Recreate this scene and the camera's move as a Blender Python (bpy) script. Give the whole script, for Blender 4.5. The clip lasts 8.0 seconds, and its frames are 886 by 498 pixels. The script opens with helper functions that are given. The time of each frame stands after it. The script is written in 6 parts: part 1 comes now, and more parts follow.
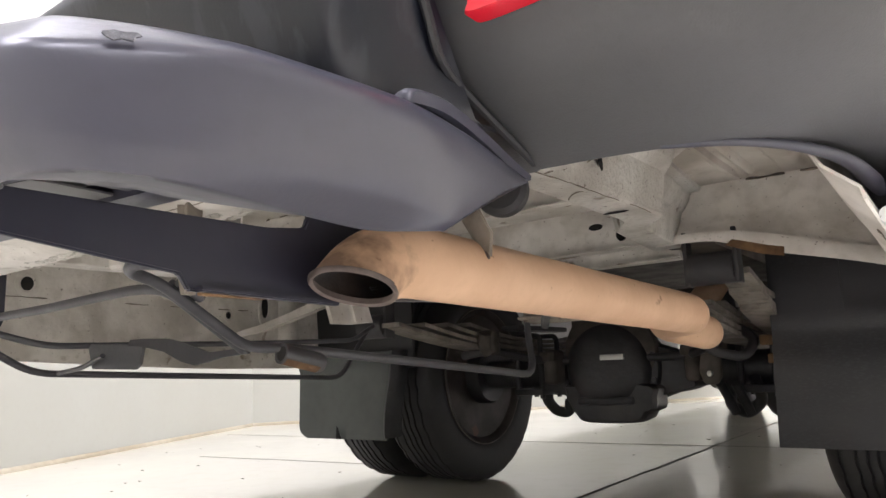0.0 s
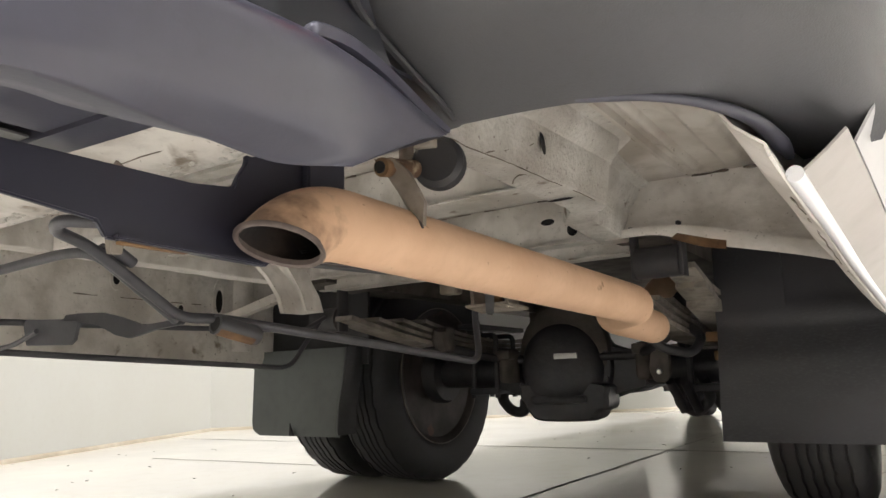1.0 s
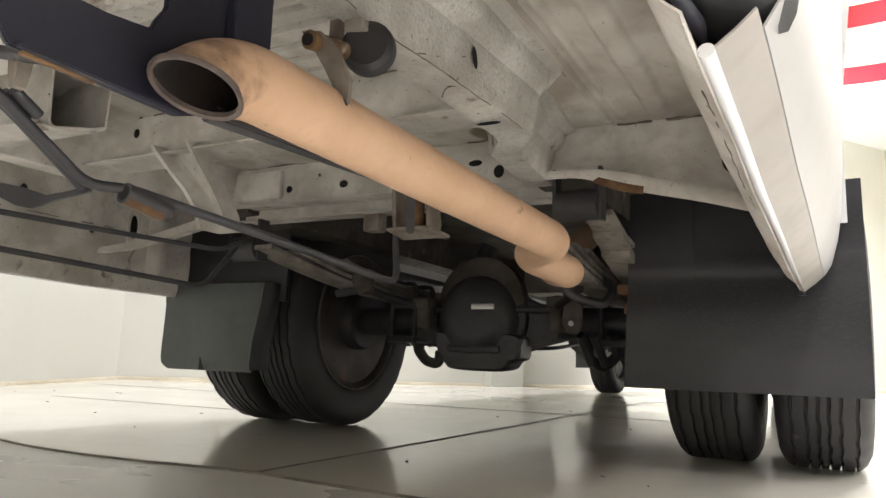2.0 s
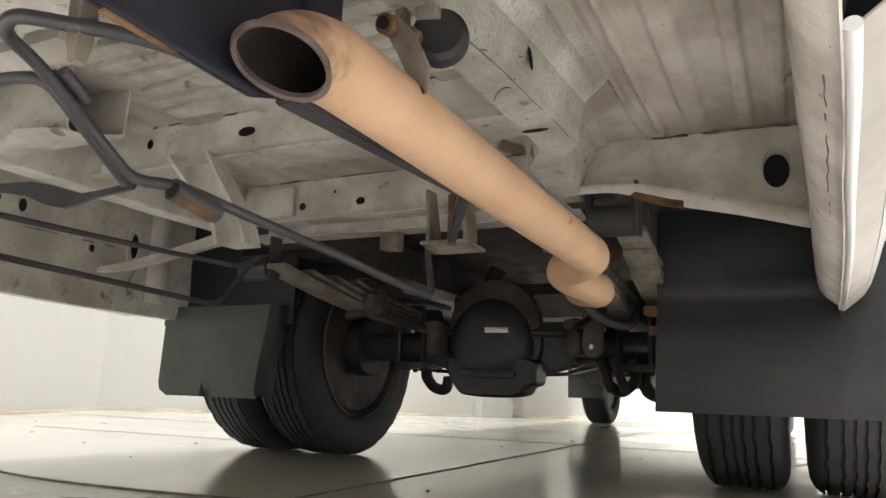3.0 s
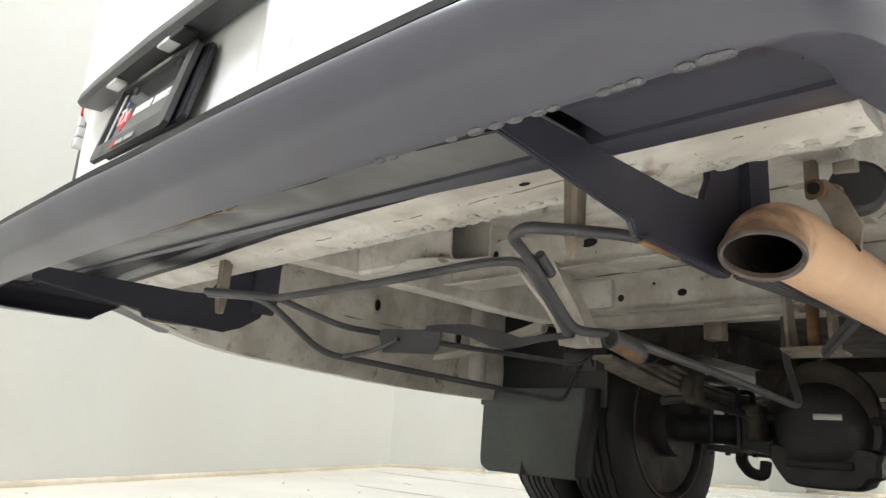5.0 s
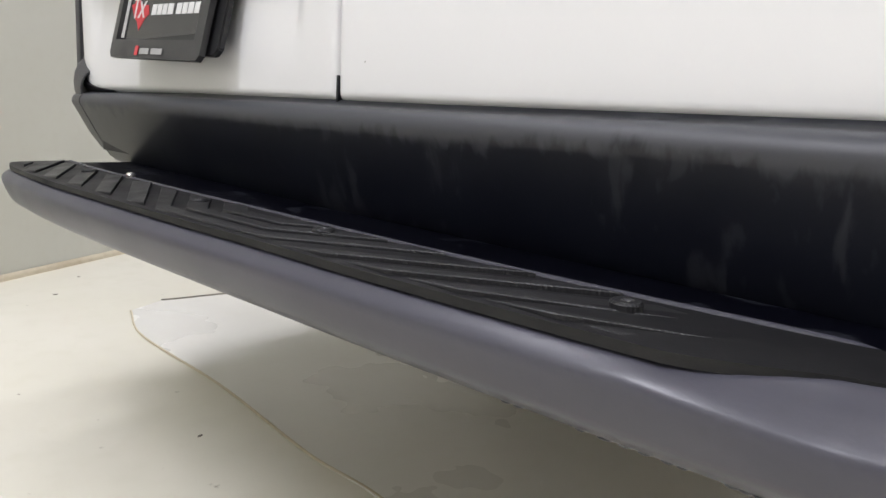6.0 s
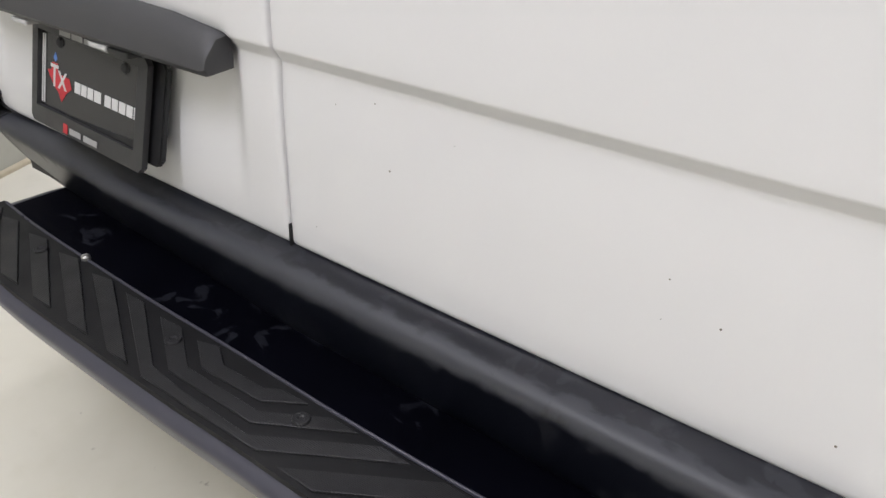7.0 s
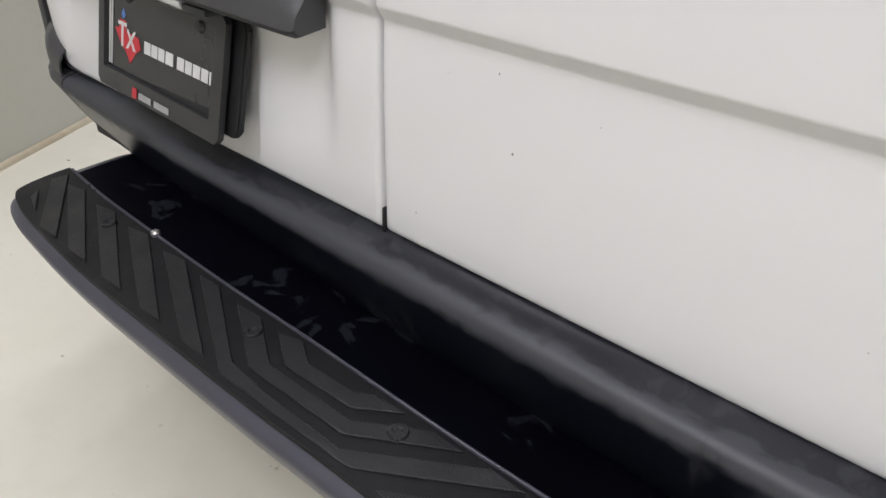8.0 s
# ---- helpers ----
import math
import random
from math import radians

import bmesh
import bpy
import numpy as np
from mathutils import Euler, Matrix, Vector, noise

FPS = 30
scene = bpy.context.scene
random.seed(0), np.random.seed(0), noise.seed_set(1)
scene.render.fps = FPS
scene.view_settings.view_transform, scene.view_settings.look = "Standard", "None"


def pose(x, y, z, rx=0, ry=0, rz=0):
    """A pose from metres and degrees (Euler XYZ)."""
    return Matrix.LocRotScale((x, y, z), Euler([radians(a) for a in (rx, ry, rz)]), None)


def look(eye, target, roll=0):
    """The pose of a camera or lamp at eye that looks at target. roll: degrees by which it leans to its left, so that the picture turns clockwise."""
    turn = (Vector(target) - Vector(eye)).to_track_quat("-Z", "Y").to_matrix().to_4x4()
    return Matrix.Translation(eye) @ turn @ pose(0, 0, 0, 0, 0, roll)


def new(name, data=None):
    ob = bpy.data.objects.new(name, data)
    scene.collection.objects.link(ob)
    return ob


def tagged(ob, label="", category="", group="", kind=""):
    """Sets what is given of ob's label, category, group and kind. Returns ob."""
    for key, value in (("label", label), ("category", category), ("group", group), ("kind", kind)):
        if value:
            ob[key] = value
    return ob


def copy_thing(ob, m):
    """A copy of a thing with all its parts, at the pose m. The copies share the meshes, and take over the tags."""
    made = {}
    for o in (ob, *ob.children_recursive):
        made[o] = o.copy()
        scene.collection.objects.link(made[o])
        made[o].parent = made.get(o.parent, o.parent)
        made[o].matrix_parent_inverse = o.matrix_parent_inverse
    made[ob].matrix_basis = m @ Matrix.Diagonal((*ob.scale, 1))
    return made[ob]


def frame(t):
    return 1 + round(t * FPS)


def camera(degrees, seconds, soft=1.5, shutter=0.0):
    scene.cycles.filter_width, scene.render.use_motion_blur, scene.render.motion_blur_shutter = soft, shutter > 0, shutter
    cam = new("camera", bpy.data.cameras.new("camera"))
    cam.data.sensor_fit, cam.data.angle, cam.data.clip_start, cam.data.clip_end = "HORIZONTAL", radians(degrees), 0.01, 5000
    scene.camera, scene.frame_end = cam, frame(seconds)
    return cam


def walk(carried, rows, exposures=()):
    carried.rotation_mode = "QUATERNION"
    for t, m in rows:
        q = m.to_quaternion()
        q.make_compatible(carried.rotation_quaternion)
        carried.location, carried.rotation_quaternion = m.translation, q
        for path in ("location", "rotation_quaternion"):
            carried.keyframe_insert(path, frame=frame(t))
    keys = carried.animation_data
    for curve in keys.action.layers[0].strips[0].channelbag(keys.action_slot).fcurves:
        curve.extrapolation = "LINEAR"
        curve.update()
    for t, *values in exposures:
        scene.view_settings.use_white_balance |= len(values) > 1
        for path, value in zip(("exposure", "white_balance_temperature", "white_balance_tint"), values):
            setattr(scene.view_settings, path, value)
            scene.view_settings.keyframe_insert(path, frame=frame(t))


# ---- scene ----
cam = camera(63.8, 8.0)
walk(cam, [
    (0, look((0.834, -0.060, 0.354), (-0.334, 1.528, 0.694), -2.22)),
    (0.5, look((0.833, -0.041, 0.343), (-0.310, 1.553, 0.735), -2.14)),
    (1, look((0.859, -0.039, 0.312), (-0.234, 1.595, 0.681), -1.57)),
    (1.5, look((0.886, -0.036, 0.278), (-0.116, 1.668, 0.585), -0.28)),
    (1.7, look((0.888, -0.031, 0.251), (-0.087, 1.690, 0.552), 1.07)),
    (2.8, look((0.748, -0.011, 0.201), (-0.108, 1.758, 0.570), 1.97)),
    (3, look((0.753, -0.012, 0.200), (-0.119, 1.744, 0.597), 2.01)),
    (3.5, look((0.756, -0.026, 0.217), (-0.206, 1.666, 0.681), 1.99)),
    (4, look((0.733, -0.087, 0.235), (-0.381, 1.495, 0.742), 2.33)),
    (4.5, look((0.694, -0.158, 0.254), (-0.563, 1.309, 0.771), 2.94)),
    (5, look((0.663, -0.220, 0.266), (-0.734, 1.120, 0.770), 3.92)),
    (5.2, look((0.655, -0.243, 0.276), (-0.770, 1.073, 0.763), 3.95)),
    (6.3, look((0.606, -0.364, 0.826), (-0.622, 1.046, 0.117), 3.46)),
    (6.5, look((0.593, -0.369, 0.955), (-0.561, 1.029, 0.111), 3.32)),
    (7, look((0.559, -0.343, 1.077), (-0.482, 1.079, 0.132), 3.12)),
    (7.5, look((0.490, -0.295, 1.061), (-0.583, 1.048, 0.039), 3.36)),
    (8, look((0.430, -0.298, 1.051), (-0.672, 0.998, -0.001), 2.38)),
], exposures=[(0, 0.53, 5980, 20.5), (1.4, 0.54, 6130, 17.5), (4.0, 0.55, 6060, 16), (5.2, 0.41, 5960, 13.5), (6.3, -0.54, 6080, 17), (7, -0.70, 6080, 17), (8, -0.74, 6080, 17)])

# ---- world, lamps ----
world = bpy.data.worlds.new("world")
world.use_nodes = True
world.node_tree.nodes["Background"].inputs[0].default_value = (0.9, 0.95, 1.0, 1)
world.node_tree.nodes["Background"].inputs[1].default_value = 0.05
scene.world = world

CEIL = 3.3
# all out of view; the last three are fill added to brighten wall and floor
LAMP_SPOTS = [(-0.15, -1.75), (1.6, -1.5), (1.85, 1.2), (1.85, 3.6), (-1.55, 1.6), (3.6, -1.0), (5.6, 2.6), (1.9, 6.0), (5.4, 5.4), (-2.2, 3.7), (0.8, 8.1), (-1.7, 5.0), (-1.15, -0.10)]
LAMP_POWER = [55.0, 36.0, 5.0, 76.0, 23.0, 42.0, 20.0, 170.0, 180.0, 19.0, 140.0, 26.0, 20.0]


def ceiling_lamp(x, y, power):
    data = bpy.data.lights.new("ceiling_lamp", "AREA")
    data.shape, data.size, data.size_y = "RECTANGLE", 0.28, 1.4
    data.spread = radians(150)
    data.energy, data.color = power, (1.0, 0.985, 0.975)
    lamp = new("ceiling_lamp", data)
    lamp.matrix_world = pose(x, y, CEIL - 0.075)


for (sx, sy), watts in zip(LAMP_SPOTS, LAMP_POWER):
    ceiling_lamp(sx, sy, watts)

# ---- materials ----
def mat(name, base, dark=None, rough=0.5, metal=0.0, grain=60.0, blotch=5.0, mix=0.5, bump=0.1, bump_scale=None,
        coat=0.0, spots=None, spot_scale=8.0, spot_at=0.62, rough_var=0.08, stretch=(1, 1, 1), distort=0.0, specks=None, speck_scale=70.0, speck_at=0.68, gloss=0.5, ribs=None):
    """Procedural surface: a base colour mottled at two scales, optional stains, uneven gloss and fine relief."""
    m = bpy.data.materials.new(name)
    m.use_nodes = True
    n, l = m.node_tree.nodes, m.node_tree.links
    b = n["Principled BSDF"]
    dark = dark or tuple(c * 0.72 for c in base)
    co = n.new("ShaderNodeTexCoord")
    mp = n.new("ShaderNodeMapping")
    mp.inputs["Scale"].default_value = stretch
    l.new(co.outputs["Object"], mp.inputs["Vector"])

    def tex(scale, detail=4.0):
        t = n.new("ShaderNodeTexNoise")
        t.inputs["Scale"].default_value, t.inputs["Detail"].default_value = scale, detail
        t.inputs["Distortion"].default_value = distort
        l.new(mp.outputs[0], t.inputs["Vector"])
        return t.outputs["Fac"]

    def ramp(fac, a, z):
        r = n.new("ShaderNodeMapRange")
        r.inputs["From Min"].default_value, r.inputs["From Max"].default_value = a, z
        r.interpolation_type = "SMOOTHSTEP"
        l.new(fac, r.inputs["Value"])
        return r.outputs["Result"]

    def blend(fac, a, z):
        x = n.new("ShaderNodeMix")
        x.data_type = "RGBA"
        if isinstance(fac, float):
            x.inputs["Factor"].default_value = fac
        else:
            l.new(fac, x.inputs["Factor"])
        for sock, v in ((x.inputs[6], a), (x.inputs[7], z)):
            if isinstance(v, tuple):
                sock.default_value = (*v, 1)
            else:
                l.new(v, sock)
        return x.outputs[2]

    def times(fac, k):
        x = n.new("ShaderNodeMath")
        x.operation = "MULTIPLY"
        l.new(fac, x.inputs[0])
        x.inputs[1].default_value = k
        return x.outputs[0]

    big, small = tex(blotch), tex(grain, 6.0)
    col = blend(times(ramp(big, 0.35, 0.68), mix), base, dark)
    col = blend(times(ramp(small, 0.45, 0.75), mix * 0.6), col, dark)
    if spots:
        col = blend(ramp(tex(spot_scale, 5.0), spot_at, spot_at + 0.09), col, spots)
    if specks:
        col = blend(ramp(tex(speck_scale, 3.0), speck_at, speck_at + 0.11), col, specks)
    l.new(col, b.inputs["Base Color"])
    b.inputs["Metallic"].default_value = metal
    b.inputs["Specular IOR Level"].default_value = gloss
    b.inputs["Coat Weight"].default_value = coat
    b.inputs["Coat Roughness"].default_value = 0.08
    rr = n.new("ShaderNodeMapRange")
    rr.inputs["From Min"].default_value, rr.inputs["From Max"].default_value = 0.3, 0.7
    rr.inputs["To Min"].default_value, rr.inputs["To Max"].default_value = max(0.02, rough - rough_var), min(1.0, rough + rough_var)
    l.new(big, rr.inputs["Value"])
    l.new(rr.outputs["Result"], b.inputs["Roughness"])
    if bump:
        bp = n.new("ShaderNodeBump")
        bp.inputs["Strength"].default_value, bp.inputs["Distance"].default_value = bump, 0.004
        l.new(tex(bump_scale or grain * 1.5, 5.0), bp.inputs["Height"])
        if ribs:
            wv = n.new("ShaderNodeTexWave")
            wv.inputs["Scale"].default_value, wv.inputs["Distortion"].default_value = ribs, 0.0
            rot = n.new("ShaderNodeMapping")
            rot.inputs["Rotation"].default_value = (0, 0, radians(90))
            l.new(co.outputs["Object"], rot.inputs["Vector"])
            l.new(rot.outputs[0], wv.inputs["Vector"])
            l.new(wv.outputs["Fac"], bp.inputs["Height"])
        l.new(bp.outputs[0], b.inputs["Normal"])
    return m


M_WALL = mat("wall_paint", (0.575, 0.575, 0.510), (0.53, 0.52, 0.44), rough=0.6, grain=30, blotch=1.2, mix=0.4, bump=0.06, bump_scale=90)
M_TRIM = mat("wall_foot", (0.62, 0.56, 0.42), (0.45, 0.38, 0.26), rough=0.6, grain=25, blotch=3, mix=0.8, bump=0.1)
M_FLOOR = mat("floor_coating", (0.79, 0.765, 0.665), (0.70, 0.675, 0.56), rough=0.13, grain=14, blotch=1.1, mix=0.6, bump=0.012, bump_scale=9,
              spots=(0.42, 0.39, 0.32), spot_scale=22, spot_at=0.70, rough_var=0.06)
M_JOINT = mat("floor_joint", (0.22, 0.20, 0.16), (0.12, 0.11, 0.09), rough=0.7, grain=60, blotch=8, mix=0.8)
M_SHEET = mat("floor_patch", (0.74, 0.73, 0.68), (0.68, 0.66, 0.60), rough=0.3, grain=20, blotch=2, mix=0.4, bump=0.02)
M_CEIL = mat("ceiling_paint", (0.78, 0.78, 0.76), rough=0.8, blotch=1, mix=0.2)
M_WHITE = mat("van_white_paint", (0.775, 0.775, 0.785), (0.76, 0.76, 0.77), rough=0.28, grain=30, blotch=1.0, mix=0.05, bump=0.0, coat=0.3, rough_var=0.0)
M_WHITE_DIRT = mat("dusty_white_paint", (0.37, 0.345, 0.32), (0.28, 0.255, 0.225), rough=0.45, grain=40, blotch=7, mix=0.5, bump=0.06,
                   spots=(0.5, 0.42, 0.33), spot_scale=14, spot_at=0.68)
# van white with shade put into the colour, offsetting strong light on the quarter
M_WHITE_DIMMED = mat("van_white_paint_dimmed", (0.45, 0.447, 0.452), (0.40, 0.39, 0.385), rough=0.42, grain=40, blotch=3, mix=0.4, bump=0.0, coat=0.2)
M_STEP = mat("step_grey_coat", (0.055, 0.0545, 0.073), (0.046, 0.0455, 0.060), rough=0.34, grain=90, blotch=4, mix=0.5, bump=0.03, bump_scale=300, rough_var=0.07)
M_MAT = mat("tread_mat_plastic", (0.0115, 0.0115, 0.0125), (0.007, 0.007, 0.008), gloss=0.3, rough=0.5, grain=120, blotch=9, mix=0.7, bump=0.08, bump_scale=400, rough_var=0.1)
M_TREAD = mat("tread_plastic", (0.022, 0.022, 0.0235), (0.013, 0.013, 0.014), gloss=0.35, rough=0.42, grain=120, blotch=14, mix=0.6, bump=0.22, bump_scale=500, rough_var=0.1, ribs=135.0)
M_BUMPER = mat("bumper_plastic", (0.053, 0.053, 0.057), (0.044, 0.044, 0.046), rough=0.46, grain=200, blotch=3, mix=0.5, bump=0.10, bump_scale=700, rough_var=0.06)
M_CREAM = mat("underbody_paint", (0.74, 0.705, 0.655), (0.40, 0.365, 0.315), rough=0.55, grain=32, blotch=9, mix=0.72, bump=0.35, bump_scale=70,
              spots=(0.22, 0.17, 0.12), spot_scale=13, spot_at=0.63, specks=(0.16, 0.125, 0.095), speck_scale=150, speck_at=0.66, distort=0.3)
M_CREAM_ROUGH = mat("stone_guard", (0.66, 0.64, 0.59), (0.40, 0.375, 0.33), rough=0.6, grain=120, blotch=10, mix=0.85, bump=1.0, bump_scale=170,
                    spots=(0.20, 0.16, 0.12), spot_scale=14, spot_at=0.64, specks=(0.16, 0.135, 0.11), speck_scale=170, speck_at=0.65)
M_PAN = mat("floor_pan_paint", (0.68, 0.645, 0.585), (0.35, 0.31, 0.255), rough=0.6, grain=24, blotch=6.0, mix=0.9, bump=0.25, bump_scale=45,
            spots=(0.22, 0.17, 0.115), spot_scale=7, spot_at=0.61, specks=(0.17, 0.135, 0.10), speck_scale=120, speck_at=0.67, distort=0.4, stretch=(1, 0.6, 1))
M_RUST = mat("rusty_steel", (0.22, 0.125, 0.055), (0.07, 0.035, 0.02), rough=0.8, grain=70, blotch=18, mix=0.9, bump=0.5, spots=(0.33, 0.27, 0.18), spot_scale=30, spot_at=0.6)
M_BROWN = mat("worn_bracket", (0.30, 0.265, 0.22), (0.13, 0.10, 0.075), rough=0.7, grain=60, blotch=20, mix=0.8, bump=0.3)
M_ARM = mat("arm_black_coat", (0.025, 0.025, 0.041), (0.018, 0.018, 0.030), rough=0.45, grain=90, blotch=9, mix=0.5, bump=0.04)
M_ROD = mat("carrier_rod_paint", (0.062, 0.061, 0.068), (0.040, 0.039, 0.042), rough=0.45, grain=90, blotch=14, mix=0.8, bump=0.12, spots=(0.18, 0.15, 0.12), spot_scale=30, spot_at=0.7)
M_BLACK = mat("greasy_black", (0.020, 0.020, 0.0235), (0.050, 0.047, 0.047), rough=0.5, grain=50, blotch=12, mix=0.9, bump=0.3, bump_scale=50, rough_var=0.15,
              spots=(0.075, 0.064, 0.052), spot_scale=24, spot_at=0.68)
M_GRIME = mat("old_grime", (0.10, 0.085, 0.07), (0.04, 0.033, 0.027), rough=0.75, grain=40, blotch=10, mix=0.9, bump=0.3, spots=(0.22, 0.19, 0.15), spot_scale=9, spot_at=0.66)
M_CRACK = mat("cracked_sealant", (0.22, 0.185, 0.145), (0.10, 0.08, 0.06), rough=0.8, grain=90, blotch=20, mix=0.9, bump=0.3)
M_SPRING = mat("leaf_steel", (0.26, 0.235, 0.20), (0.11, 0.095, 0.08), rough=0.6, grain=60, blotch=15, mix=0.8, bump=0.25)
M_RUBBER = mat("tyre_rubber", (0.026, 0.026, 0.029), (0.042, 0.040, 0.040), rough=0.62, grain=60, blotch=9, mix=0.7, bump=0.12)
M_FLAP = mat("mud_flap_rubber", (0.010, 0.010, 0.0125), (0.040, 0.039, 0.043), gloss=0.4, rough=0.40, grain=160, blotch=2.6, mix=0.9, bump=0.03, bump_scale=220, rough_var=0.16, stretch=(0.7, 1, 1.9))
# paler copy of the flap rubber, with the light on it put into the colour
M_FLAP_LIT = mat("lit_mud_flap", (0.085, 0.095, 0.092), (0.060, 0.066, 0.064), rough=0.45, grain=40, blotch=5, mix=0.6, bump=0.05)
M_RIM = mat("dirty_rim", (0.060, 0.048, 0.043), (0.024, 0.019, 0.017), rough=0.6, grain=40, blotch=9, mix=0.9, bump=0.2, spots=(0.10, 0.055, 0.038), spot_scale=16, spot_at=0.63)
M_RED = mat("red_lens", (0.62, 0.015, 0.03), rough=0.15, bump=0.0, coat=0.5, mix=0.1)
M_CLEAR = mat("pale_lens", (0.62, 0.62, 0.62), rough=0.15, bump=0.0, coat=0.5, mix=0.1)
M_SILVER = mat("bright_fastener", (0.55, 0.54, 0.52), rough=0.35, metal=0.8, bump=0.1)
M_WELD = mat("dull_weld", (0.10, 0.10, 0.11), (0.08, 0.08, 0.085), rough=0.45, grain=300, blotch=60, mix=0.9, bump=0.4)
# near-black that paints the shade inside holes and gaps
M_HOLE = mat("hole_shade", (0.012, 0.011, 0.010), rough=0.9, bump=0.0)
M_SEAL = mat("door_seal", (0.014, 0.014, 0.016), rough=0.5, bump=0.05)
M_PLATE = mat("plate_plastic", (0.040, 0.040, 0.042), rough=0.38, grain=200, blotch=20, mix=0.3, bump=0.04)
M_INSERT = mat("plate_insert", (0.034, 0.034, 0.036), rough=0.10, grain=200, blotch=20, mix=0.3, bump=0.0, gloss=0.6)
M_PRINT = mat("white_print", (0.66, 0.66, 0.66), rough=0.5, bump=0.0, mix=0.1)
M_PRINT_DIM = mat("grey_print", (0.36, 0.36, 0.36), rough=0.5, bump=0.0, mix=0.1)
M_PRINT_RED = mat("red_print", (0.52, 0.035, 0.045), rough=0.5, bump=0.0, mix=0.1)
M_PRINT_BLUE = mat("blue_print", (0.10, 0.22, 0.55), rough=0.5, bump=0.0, mix=0.1)
M_GLASS = mat("dark_glazing", (0.02, 0.025, 0.03), rough=0.05, bump=0.0, coat=0.6)
M_DUCT = mat("step_underside", (0.15, 0.15, 0.155), (0.085, 0.08, 0.078), rough=0.38, grain=40, blotch=6, mix=0.7, bump=0.08, bump_scale=30, spots=(0.15, 0.10, 0.065), spot_scale=12, spot_at=0.68)


def exhaust_material():
    """Tan heat-proof paint, browned by soot towards the outlet."""
    m = mat("exhaust_paint", (0.70, 0.46, 0.295), (0.60, 0.375, 0.23), rough=0.62, grain=90, blotch=14, mix=0.55, bump=0.10, bump_scale=120,
            spots=(0.36, 0.20, 0.11), spot_scale=38, spot_at=0.68, specks=(0.27, 0.14, 0.075), speck_scale=95, speck_at=0.70)
    n, l = m.node_tree.nodes, m.node_tree.links
    b = n["Principled BSDF"]
    old = b.inputs["Base Color"].links[0].from_socket
    co, sep = n.new("ShaderNodeTexCoord"), n.new("ShaderNodeSeparateXYZ")
    nz = n.new("ShaderNodeTexNoise")
    nz.inputs["Scale"].default_value = 55
    nz.inputs["Detail"].default_value = 5
    l.new(co.outputs["Object"], sep.inputs[0])
    l.new(co.outputs["Object"], nz.inputs["Vector"])
    add = n.new("ShaderNodeMath")
    add.operation = "MULTIPLY_ADD"
    l.new(nz.outputs["Fac"], add.inputs[0])
    add.inputs[1].default_value = 0.16
    l.new(sep.outputs["Y"], add.inputs[2])
    r = n.new("ShaderNodeMapRange")
    r.inputs["From Min"].default_value, r.inputs["From Max"].default_value = 0.400, 0.475
    r.inputs["To Min"].default_value, r.inputs["To Max"].default_value = 0.80, 0.0
    l.new(add.outputs[0], r.inputs["Value"])
    x = n.new("ShaderNodeMix")
    x.data_type = "RGBA"
    l.new(r.outputs["Result"], x.inputs["Factor"])
    l.new(old, x.inputs[6])
    x.inputs[7].default_value = (0.115, 0.062, 0.040, 1)
    l.new(x.outputs[2], b.inputs["Base Color"])
    return m


M_PIPE = exhaust_material()
M_LIP = mat("browned_lip", (0.135, 0.105, 0.092), (0.06, 0.042, 0.036), rough=0.6, grain=90, blotch=40, mix=0.8, bump=0.2)
M_SOOT = mat("soot", (0.010, 0.008, 0.008), (0.036, 0.022, 0.015), rough=0.85, grain=90, blotch=30, mix=0.8, bump=0.3)


def streaked(name, base, film, rough_wet, rough_dry, gloss, scale, stretch, at):
    """Black plastic under a half-wiped film: leaf-shaped dull patches with hard edges on a glossy ground."""
    m = mat(name, base, tuple(c * 1.5 for c in base), gloss=gloss, rough=rough_wet, grain=80, blotch=7, mix=0.8, bump=0.03, bump_scale=420, rough_var=0.05)
    n, l = m.node_tree.nodes, m.node_tree.links
    b = n["Principled BSDF"]
    co, mp = n.new("ShaderNodeTexCoord"), n.new("ShaderNodeMapping")
    mp.inputs["Scale"].default_value = stretch
    l.new(co.outputs["Object"], mp.inputs["Vector"])
    t, big = n.new("ShaderNodeTexNoise"), n.new("ShaderNodeTexNoise")
    t.inputs["Scale"].default_value, t.inputs["Detail"].default_value, t.inputs["Distortion"].default_value = scale, 6.0, 0.9
    big.inputs["Scale"].default_value = 4.0
    l.new(mp.outputs[0], t.inputs["Vector"])
    l.new(co.outputs["Object"], big.inputs["Vector"])
    add = n.new("ShaderNodeMath")
    add.operation = "MULTIPLY_ADD"
    l.new(big.outputs["Fac"], add.inputs[0])
    add.inputs[1].default_value = 0.55
    l.new(t.outputs["Fac"], add.inputs[2])
    r = n.new("ShaderNodeMapRange")
    r.inputs["From Min"].default_value, r.inputs["From Max"].default_value = at, at + 0.035
    l.new(add.outputs[0], r.inputs["Value"])
    x = n.new("ShaderNodeMix")
    x.data_type = "RGBA"
    l.new(r.outputs["Result"], x.inputs["Factor"])
    l.new(b.inputs["Base Color"].links[0].from_socket, x.inputs[6])
    x.inputs[7].default_value = (*film, 1)
    l.new(x.outputs[2], b.inputs["Base Color"])
    rr = n.new("ShaderNodeMapRange")
    rr.inputs["To Min"].default_value, rr.inputs["To Max"].default_value = rough_wet, rough_dry
    l.new(r.outputs["Result"], rr.inputs["Value"])
    l.new(rr.outputs["Result"], b.inputs["Roughness"])
    return m


